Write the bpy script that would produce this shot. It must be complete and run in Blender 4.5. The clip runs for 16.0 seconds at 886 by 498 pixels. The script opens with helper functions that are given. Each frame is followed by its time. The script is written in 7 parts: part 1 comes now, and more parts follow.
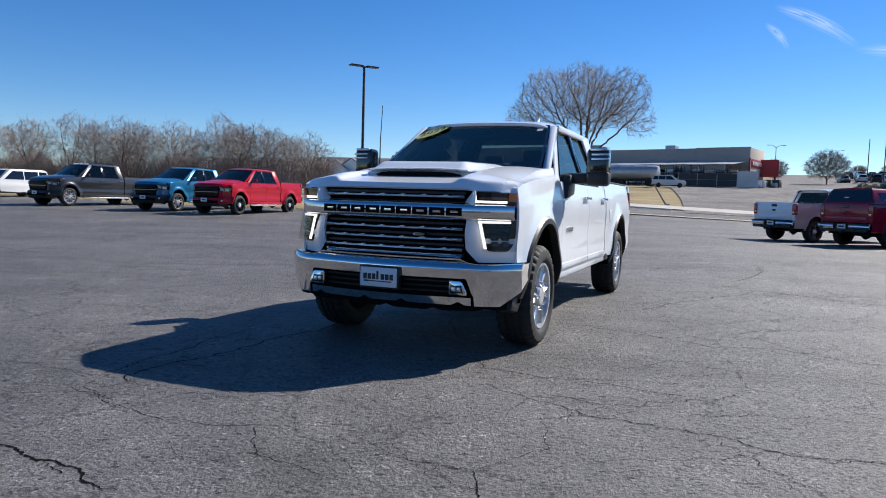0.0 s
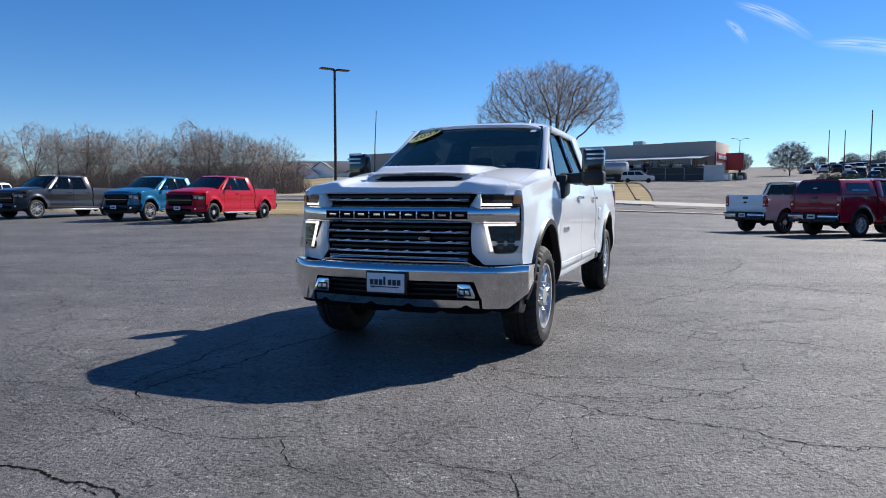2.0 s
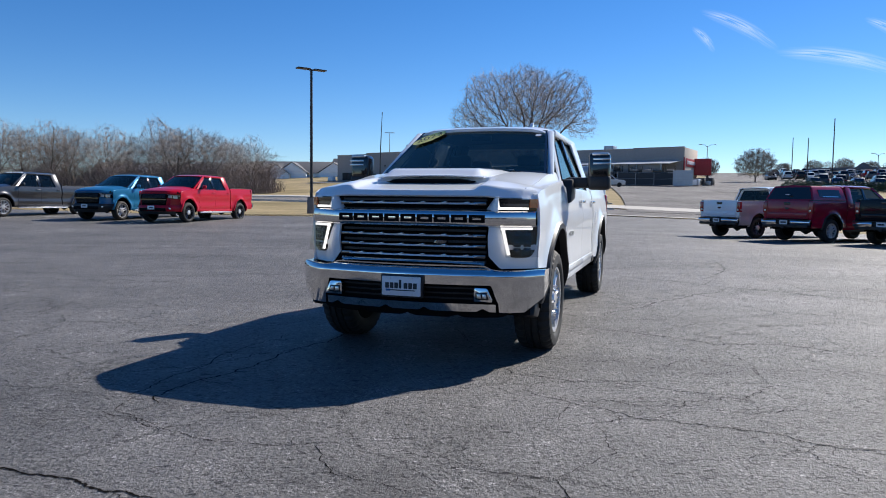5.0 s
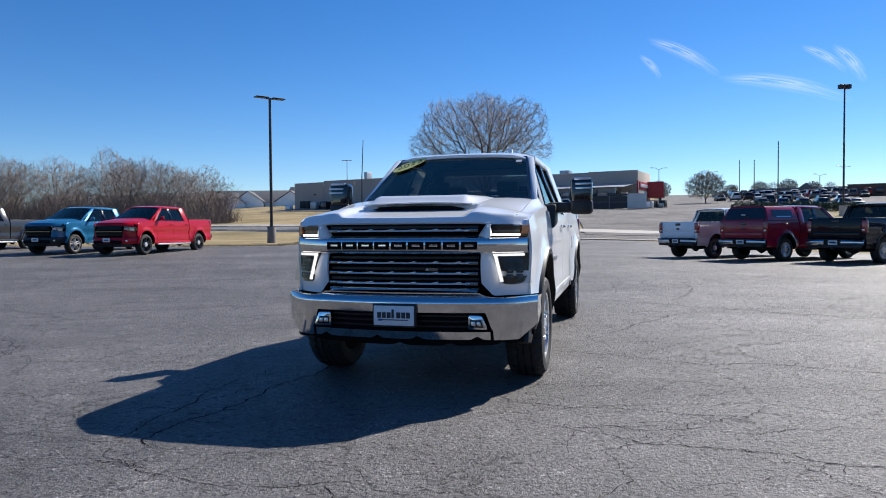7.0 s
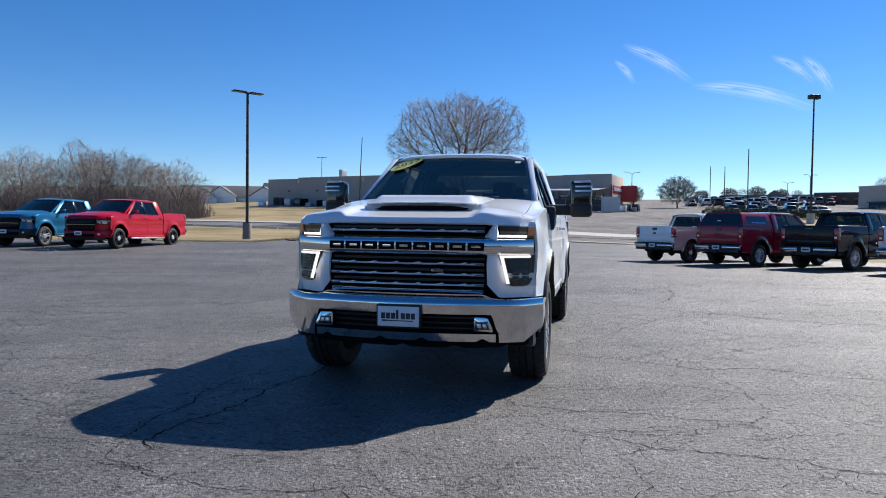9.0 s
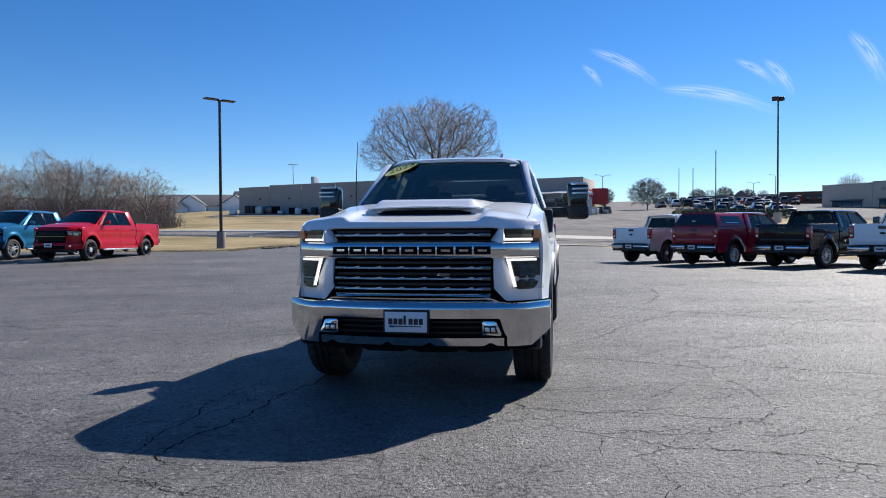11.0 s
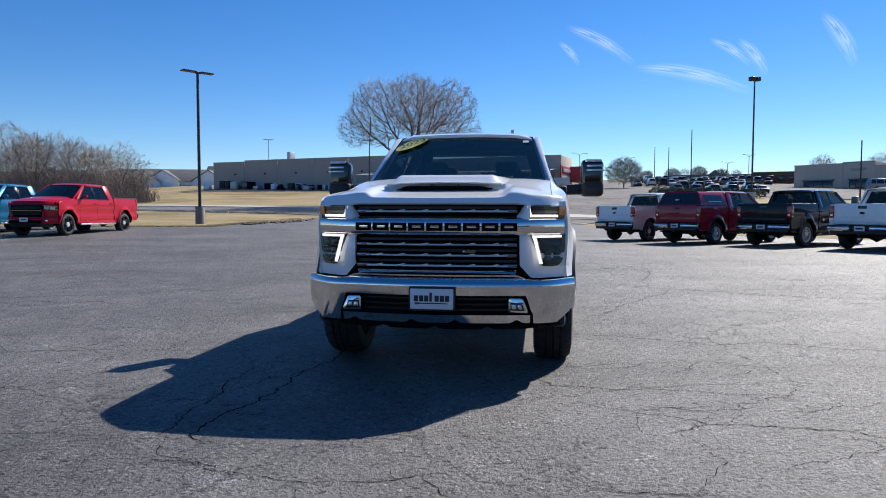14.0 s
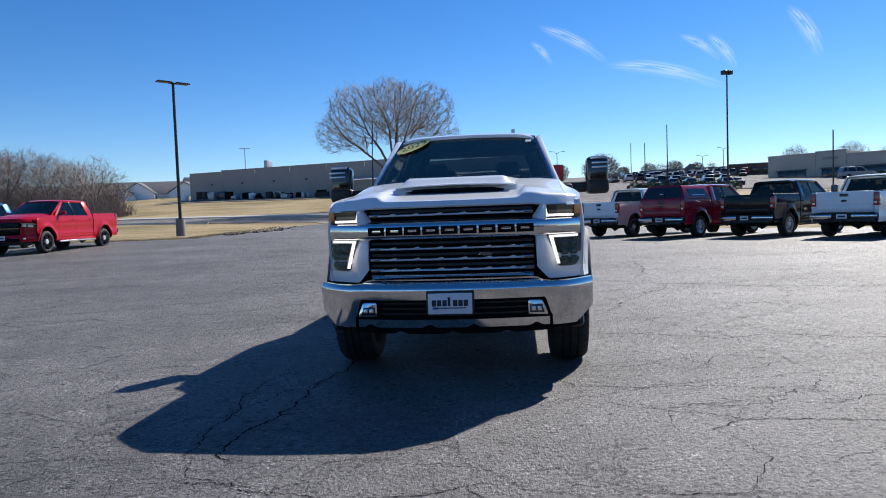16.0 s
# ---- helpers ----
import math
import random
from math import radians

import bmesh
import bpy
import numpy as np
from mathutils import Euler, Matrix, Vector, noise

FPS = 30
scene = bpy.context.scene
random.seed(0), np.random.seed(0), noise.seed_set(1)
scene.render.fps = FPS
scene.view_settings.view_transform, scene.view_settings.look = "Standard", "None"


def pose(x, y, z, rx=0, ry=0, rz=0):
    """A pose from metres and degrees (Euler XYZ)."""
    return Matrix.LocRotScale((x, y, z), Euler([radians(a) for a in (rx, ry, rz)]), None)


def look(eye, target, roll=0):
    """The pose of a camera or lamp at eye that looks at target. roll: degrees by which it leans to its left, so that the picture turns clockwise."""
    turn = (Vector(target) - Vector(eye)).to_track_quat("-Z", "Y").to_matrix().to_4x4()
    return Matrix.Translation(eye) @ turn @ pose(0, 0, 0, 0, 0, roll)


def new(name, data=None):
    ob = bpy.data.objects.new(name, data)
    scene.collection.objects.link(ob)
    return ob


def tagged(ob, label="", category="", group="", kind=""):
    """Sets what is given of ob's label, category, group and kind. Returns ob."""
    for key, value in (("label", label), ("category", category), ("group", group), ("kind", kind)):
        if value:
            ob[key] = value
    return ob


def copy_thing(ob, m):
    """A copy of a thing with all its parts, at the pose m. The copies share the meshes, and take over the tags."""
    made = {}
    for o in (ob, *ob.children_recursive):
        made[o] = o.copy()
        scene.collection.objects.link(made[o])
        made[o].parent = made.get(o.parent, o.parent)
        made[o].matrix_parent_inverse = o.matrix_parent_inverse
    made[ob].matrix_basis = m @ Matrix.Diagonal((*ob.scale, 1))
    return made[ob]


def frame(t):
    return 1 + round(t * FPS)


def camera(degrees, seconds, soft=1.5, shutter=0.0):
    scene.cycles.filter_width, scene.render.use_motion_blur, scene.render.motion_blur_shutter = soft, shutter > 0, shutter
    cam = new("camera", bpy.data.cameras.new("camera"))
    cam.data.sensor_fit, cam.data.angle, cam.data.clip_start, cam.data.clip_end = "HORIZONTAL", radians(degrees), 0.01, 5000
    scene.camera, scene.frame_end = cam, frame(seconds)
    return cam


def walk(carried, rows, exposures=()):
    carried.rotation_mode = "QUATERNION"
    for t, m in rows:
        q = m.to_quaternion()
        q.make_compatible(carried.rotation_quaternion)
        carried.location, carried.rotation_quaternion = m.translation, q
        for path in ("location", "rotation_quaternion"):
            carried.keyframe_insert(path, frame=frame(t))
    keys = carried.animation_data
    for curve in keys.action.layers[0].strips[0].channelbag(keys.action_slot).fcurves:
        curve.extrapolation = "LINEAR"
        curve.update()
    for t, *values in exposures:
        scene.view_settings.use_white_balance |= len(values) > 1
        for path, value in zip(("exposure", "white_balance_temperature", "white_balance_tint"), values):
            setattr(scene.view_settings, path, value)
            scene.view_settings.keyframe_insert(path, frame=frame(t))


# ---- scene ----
cam = camera(66.0, 16.0, soft=1.0)
PATH = [
    (0, (0.098, 0.098, 1.23), (0.029, 2.092, 1.083), 1.7),
    (0.5, (0.032, 0.092, 1.233), (-0.023, 2.087, 1.101), 2.1),
    (1, (-0.033, 0.089, 1.239), (-0.074, 2.085, 1.117), 1.7),
    (1.5, (-0.096, 0.085, 1.247), (-0.122, 2.081, 1.115), 0.8),
    (2, (-0.165, 0.084, 1.249), (-0.152, 2.078, 1.106), 0.1),
    (2.5, (-0.226, 0.079, 1.255), (-0.197, 2.074, 1.11), -0.4),
    (3, (-0.289, 0.084, 1.259), (-0.257, 2.078, 1.111), -0.6),
    (3.5, (-0.349, 0.089, 1.256), (-0.305, 2.084, 1.11), -0.2),
    (4, (-0.404, 0.094, 1.257), (-0.345, 2.087, 1.106), 0.4),
    (6.5, (-0.702, 0.174, 1.256), (-0.512, 2.164, 1.178), -0.1),
    (7, (-0.766, 0.199, 1.264), (-0.545, 2.186, 1.204), -0.4),
    (7.5, (-0.827, 0.221, 1.275), (-0.592, 2.207, 1.216), -0.6),
    (8, (-0.883, 0.239, 1.276), (-0.631, 2.223, 1.217), -0.2),
    (8.5, (-0.942, 0.266, 1.273), (-0.665, 2.246, 1.209), 0.4),
    (11, (-1.243, 0.366, 1.259), (-0.865, 2.33, 1.214), -0.3),
    (11.5, (-1.294, 0.388, 1.265), (-0.89, 2.346, 1.21), -0.9),
    (12, (-1.358, 0.412, 1.274), (-0.934, 2.365, 1.199), -1.2),
    (12.5, (-1.421, 0.43, 1.274), (-0.993, 2.382, 1.19), -1.2),
    (13, (-1.477, 0.453, 1.272), (-1.045, 2.403, 1.167), -0.9),
    (13.5, (-1.528, 0.471, 1.265), (-1.086, 2.418, 1.155), -0.4),
    (14, (-1.592, 0.502, 1.252), (-1.145, 2.448, 1.14), 0.1),
    (14.5, (-1.648, 0.538, 1.244), (-1.197, 2.484, 1.146), 0.3),
    (15, (-1.703, 0.57, 1.241), (-1.245, 2.515, 1.151), -0.3),
    (15.5, (-1.762, 0.614, 1.244), (-1.294, 2.556, 1.148), -1.2),
    (16, (-1.82, 0.655, 1.256), (-1.317, 2.588, 1.151), -2.0),
]
walk(cam, [(t, look(eye, target, roll)) for t, eye, target, roll in PATH])

# ---- world and sun ----
SUN = Vector((1.052, 0.818, 1.0)).normalized()
world = bpy.data.worlds.new("sky")
scene.world = world
world.use_nodes = True
wn = world.node_tree.nodes
sky = wn.new("ShaderNodeTexSky")
sky.sky_type = "NISHITA"
sky.sun_disc = False
sky.sun_elevation = math.asin(SUN.z)
sky.sun_rotation = math.atan2(SUN.x, SUN.y)
sky.air_density, sky.dust_density, sky.ozone_density, sky.altitude = 1.0, 0.05, 5.0, 1200
wn["Background"].inputs["Strength"].default_value = 0.086
vivid = wn.new("ShaderNodeHueSaturation")
vivid.inputs["Saturation"].default_value = 1.25
vivid.inputs["Hue"].default_value = 0.5065
world.node_tree.links.new(sky.outputs[0], vivid.inputs["Color"])
world.node_tree.links.new(vivid.outputs[0], wn["Background"].inputs[0])
lamp = bpy.data.lights.new("sun", "SUN")
lamp.energy, lamp.angle, lamp.color = 5.0, radians(0.5), (1.0, 0.95, 0.88)
sun = new("sun", lamp)
sun.matrix_world = look(SUN * 50, (0, 0, 0))
scene.view_settings.exposure = 0.60


# ---- materials ----
def nodes_of(name):
    m = bpy.data.materials.new(name)
    m.use_nodes = True
    return m, m.node_tree.nodes, m.node_tree.links, m.node_tree.nodes["Principled BSDF"]


def material(name, colour, rough=0.5, metal=0.0, vary=0.15, scale=6.0, fine=60.0, bump=0.0, coat=0.0, spec=0.5, dist=0.01):
    """A surface with colour and gloss that vary at two scales."""
    m, n, l, b = nodes_of(name)
    co = n.new("ShaderNodeTexCoord")
    big, small = n.new("ShaderNodeTexNoise"), n.new("ShaderNodeTexNoise")
    big.inputs["Scale"].default_value, small.inputs["Scale"].default_value = scale, fine
    big.inputs["Detail"].default_value, small.inputs["Detail"].default_value = 5, 3
    for t in (big, small):
        l.new(co.outputs["Object"], t.inputs["Vector"])
    mix = n.new("ShaderNodeMath")
    mix.operation = "MULTIPLY_ADD"
    mix.inputs[1].default_value = 0.5
    l.new(small.outputs["Fac"], mix.inputs[0])
    half = n.new("ShaderNodeMath")
    half.operation = "MULTIPLY"
    half.inputs[1].default_value = 0.5
    l.new(big.outputs["Fac"], half.inputs[0])
    l.new(half.outputs[0], mix.inputs[2])
    ramp = n.new("ShaderNodeValToRGB")
    ramp.color_ramp.elements[0].position, ramp.color_ramp.elements[1].position = 0.3, 0.7
    ramp.color_ramp.elements[0].color = (*[c * (1 - vary) for c in colour], 1)
    ramp.color_ramp.elements[1].color = (*[min(1, c * (1 + vary)) for c in colour], 1)
    l.new(mix.outputs[0], ramp.inputs[0])
    l.new(ramp.outputs[0], b.inputs["Base Color"])
    rr = n.new("ShaderNodeMapRange")
    rr.inputs["To Min"].default_value, rr.inputs["To Max"].default_value = max(0.0, rough * (1 - vary)), min(1, rough * (1 + vary))
    l.new(mix.outputs[0], rr.inputs["Value"])
    l.new(rr.outputs[0], b.inputs["Roughness"])
    b.inputs["Metallic"].default_value = metal
    b.inputs["Specular IOR Level"].default_value = spec
    if coat:
        b.inputs["Coat Weight"].default_value, b.inputs["Coat Roughness"].default_value = coat, 0.04
    if bump:
        bn = n.new("ShaderNodeBump")
        bn.inputs["Strength"].default_value, bn.inputs["Distance"].default_value = bump, dist
        l.new(mix.outputs[0], bn.inputs["Height"])
        l.new(bn.outputs[0], b.inputs["Normal"])
    return m


def paint(name, colour, rough=0.32, coat=0.65, spec=0.2, metal=0.0):
    return material(name, colour, rough, metal, vary=0.04, scale=1.5, fine=9, coat=coat, spec=spec)


def glass(name, tint, gloss=1.0, ior=1.5):
    """A thin pane: tinted see-through with a mirror gloss by Fresnel."""
    m, n, l, b = nodes_of(name)
    out = n["Material Output"]
    n.remove(b)
    tr, gl, fr, mx = n.new("ShaderNodeBsdfTransparent"), n.new("ShaderNodeBsdfGlossy"), n.new("ShaderNodeFresnel"), n.new("ShaderNodeMixShader")
    tr.inputs[0].default_value = (*tint, 1)
    gl.inputs["Roughness"].default_value = 0.02
    gl.inputs["Color"].default_value = (gloss, gloss * 0.96, gloss * 0.80, 1)
    fr.inputs[0].default_value = ior
    l.new(fr.outputs[0], mx.inputs[0])
    l.new(tr.outputs[0], mx.inputs[1])
    l.new(gl.outputs[0], mx.inputs[2])
    l.new(mx.outputs[0], out.inputs[0])
    return m


def glow(name, colour, power):
    m, n, l, b = nodes_of(name)
    b.inputs["Base Color"].default_value = (0.8, 0.8, 0.8, 1)
    b.inputs["Emission Color"].default_value = (*colour, 1)
    b.inputs["Emission Strength"].default_value = power
    return m


def asphalt(name, colour, cracks=True, gravel=140.0, rough=(0.56, 0.78), spec=0.46):
    """Worn asphalt: aggregate, stains, patches of wear and a web of cracks."""
    m, n, l, b = nodes_of(name)
    co = n.new("ShaderNodeTexCoord")

    def noise_at(scale, detail, rough=0.6):
        t = n.new("ShaderNodeTexNoise")
        t.inputs["Scale"].default_value, t.inputs["Detail"].default_value, t.inputs["Roughness"].default_value = scale, detail, rough
        l.new(co.outputs["Object"], t.inputs["Vector"])
        return t

    def ramp(src, stops):
        r = n.new("ShaderNodeValToRGB")
        r.color_ramp.elements[0].position, r.color_ramp.elements[0].color = stops[0][0], (*[stops[0][1]] * 3, 1)
        r.color_ramp.elements[1].position, r.color_ramp.elements[1].color = stops[1][0], (*[stops[1][1]] * 3, 1)
        l.new(src, r.inputs[0])
        return r.outputs[0]

    def mult(a, c):
        x = n.new("ShaderNodeMixRGB")
        x.blend_type = "MULTIPLY"
        x.inputs[0].default_value = 1
        if isinstance(a, tuple):
            x.inputs[1].default_value = (*a, 1)
        else:
            l.new(a, x.inputs[1])
        l.new(c, x.inputs[2])
        return x.outputs[0]

    stain, wear, grit = noise_at(0.35, 6), noise_at(2.3, 8, 0.7), noise_at(gravel, 2)
    vor = n.new("ShaderNodeTexVoronoi")
    vor.inputs["Scale"].default_value = gravel * 0.8
    l.new(co.outputs["Object"], vor.inputs["Vector"])
    c = mult(colour, ramp(stain.outputs["Fac"], ((0.3, 0.72), (0.7, 1.25))))
    c = mult(c, ramp(wear.outputs["Fac"], ((0.3, 0.8), (0.7, 1.2))))
    c = mult(c, ramp(vor.outputs["Color"], ((0.12, 0.68), (0.88, 1.32))))
    peb = n.new("ShaderNodeTexVoronoi")
    peb.inputs["Scale"].default_value = gravel * 0.3
    l.new(co.outputs["Object"], peb.inputs["Vector"])
    c = mult(c, ramp(peb.outputs["Color"], ((0.18, 0.55), (0.30, 1.0))))
    stones = n.new("ShaderNodeTexVoronoi")
    stones.inputs["Scale"].default_value = gravel * 0.75
    l.new(co.outputs["Object"], stones.inputs["Vector"])
    bare = n.new("ShaderNodeMixRGB")
    bare.inputs[1].default_value = (1, 1, 1, 1)
    l.new(ramp(noise_at(2.2, 6, 0.75).outputs["Fac"], ((0.52, 0.04), (0.68, 1.0))), bare.inputs[0])
    l.new(ramp(stones.outputs["Color"], ((0.70, 1.0), (0.76, 3.2))), bare.inputs[2])
    c = mult(c, bare.outputs[0])
    swirl = n.new("ShaderNodeMapping")
    swirl.inputs["Scale"].default_value = (0.16, 0.9, 1)
    swirl.inputs["Rotation"].default_value = (0, 0, 0.2)
    l.new(co.outputs["Object"], swirl.inputs[0])
    film = n.new("ShaderNodeTexNoise")
    film.inputs["Scale"].default_value, film.inputs["Detail"].default_value, film.inputs["Distortion"].default_value = 0.55, 7, 1.2
    l.new(swirl.outputs[0], film.inputs["Vector"])
    c = mult(c, ramp(film.outputs["Fac"], ((0.38, 0.90), (0.66, 1.18))))
    # pits: the shade in their hollows is painted into the colour too
    pits = noise_at(34, 3, 0.6)
    c = mult(c, ramp(pits.outputs["Fac"], ((0.30, 0.42), (0.44, 1.04))))
    if cracks:
        fleck = n.new("ShaderNodeTexVoronoi")
        fleck.inputs["Scale"].default_value = gravel * 0.30
        longer = n.new("ShaderNodeMapping")
        longer.inputs["Scale"].default_value = (0.6, 1.1, 1)
        longer.inputs["Rotation"].default_value = (0, 0, 0.5)
        l.new(co.outputs["Object"], longer.inputs[0])
        l.new(longer.outputs[0], fleck.inputs["Vector"])
        c = mult(c, ramp(fleck.outputs["Color"], ((0.080, 0.20), (0.100, 1.0))))
        chip = n.new("ShaderNodeTexVoronoi")
        chip.inputs["Scale"].default_value = gravel * 0.42
        l.new(co.outputs["Object"], chip.inputs["Vector"])
        c = mult(c, ramp(chip.outputs["Color"], ((0.91, 1.0), (0.94, 2.1))))
    relief = n.new("ShaderNodeMath")
    relief.operation = "MULTIPLY_ADD"
    relief.inputs[1].default_value = 2.2
    l.new(pits.outputs["Fac"], relief.inputs[0])
    l.new(grit.outputs["Fac"], relief.inputs[2])
    height = relief.outputs[0]
    if cracks:
        warp = noise_at(1.1, 9, 0.72)
        add = n.new("ShaderNodeMixRGB")
        add.blend_type, add.inputs[0].default_value = "LINEAR_LIGHT", 0.30
        l.new(co.outputs["Object"], add.inputs[1])
        l.new(warp.outputs["Color"], add.inputs[2])
        keep = ramp(noise_at(0.5, 2).outputs["Fac"], ((0.42, 0.0), (0.6, 1.0)))
        for scale, wide in ((0.36, 0.0036), (1.25, 0.0062)):
            v = n.new("ShaderNodeTexVoronoi")
            v.feature = "DISTANCE_TO_EDGE"
            v.inputs["Scale"].default_value = scale
            l.new(add.outputs[0], v.inputs["Vector"])
            line = ramp(v.outputs["Distance"], ((wide * 0.5, 0.62), (wide, 1.0)))
            if scale > 1:
                lift = n.new("ShaderNodeMixRGB")
                lift.inputs[1].default_value = (1, 1, 1, 1)
                l.new(keep, lift.inputs[0])
                l.new(line, lift.inputs[2])
                line = lift.outputs[0]
            c = mult(c, line)
            h = n.new("ShaderNodeMath")
            h.operation = "MULTIPLY"
            l.new(height, h.inputs[0])
            l.new(line, h.inputs[1])
            height = h.outputs[0]
    l.new(c, b.inputs["Base Color"])
    rr = n.new("ShaderNodeMapRange")
    rr.inputs["To Min"].default_value, rr.inputs["To Max"].default_value = rough
    b.inputs["Specular IOR Level"].default_value = spec
    l.new(wear.outputs["Fac"], rr.inputs["Value"])
    l.new(rr.outputs[0], b.inputs["Roughness"])
    bn = n.new("ShaderNodeBump")
    bn.inputs["Strength"].default_value, bn.inputs["Distance"].default_value = 0.9, 0.009
    l.new(height, bn.inputs["Height"])
    l.new(bn.outputs[0], b.inputs["Normal"])
    return m


def turf(name):
    """Dormant winter lawn: straw with green and bare patches, mown in bands."""
    m, n, l, b = nodes_of(name)
    co = n.new("ShaderNodeTexCoord")
    patch, blade, bands = n.new("ShaderNodeTexNoise"), n.new("ShaderNodeTexNoise"), n.new("ShaderNodeTexWave")
    patch.inputs["Scale"].default_value, patch.inputs["Detail"].default_value = 0.12, 7
    blade.inputs["Scale"].default_value, blade.inputs["Detail"].default_value = 9.0, 5
    bands.inputs["Scale"].default_value, bands.inputs["Distortion"].default_value = 0.09, 5.0
    bands.bands_direction = "Y"
    for t in (patch, blade, bands):
        l.new(co.outputs["Object"], t.inputs["Vector"])
    r = n.new("ShaderNodeValToRGB")
    r.color_ramp.elements[0].position, r.color_ramp.elements[0].color = 0.34, (0.20, 0.160, 0.080, 1)
    r.color_ramp.elements[1].position, r.color_ramp.elements[1].color = 0.62, (0.38, 0.295, 0.165, 1)
    l.new(patch.outputs["Fac"], r.inputs[0])
    g = n.new("ShaderNodeValToRGB")
    g.color_ramp.elements[0].position, g.color_ramp.elements[0].color = 0.3, (0.6, 0.6, 0.6, 1)
    g.color_ramp.elements[1].position, g.color_ramp.elements[1].color = 0.7, (1.25, 1.25, 1.25, 1)
    l.new(blade.outputs["Fac"], g.inputs[0])
    w = n.new("ShaderNodeValToRGB")
    w.color_ramp.elements[0].color, w.color_ramp.elements[1].color = (0.92, 0.92, 0.90, 1), (1.05, 1.05, 1.05, 1)
    l.new(bands.outputs["Fac"], w.inputs[0])
    prev = r.outputs[0]
    for t in (g, w):
        x = n.new("ShaderNodeMixRGB")
        x.blend_type, x.inputs[0].default_value = "MULTIPLY", 1
        l.new(prev, x.inputs[1])
        l.new(t.outputs[0], x.inputs[2])
        prev = x.outputs[0]
    l.new(prev, b.inputs["Base Color"])
    b.inputs["Roughness"].default_value = 0.9
    b.inputs["Specular IOR Level"].default_value = 0.15
    bn = n.new("ShaderNodeBump")
    bn.inputs["Strength"].default_value, bn.inputs["Distance"].default_value = 0.8, 0.06
    l.new(blade.outputs["Fac"], bn.inputs["Height"])
    l.new(bn.outputs[0], b.inputs["Normal"])
    return m


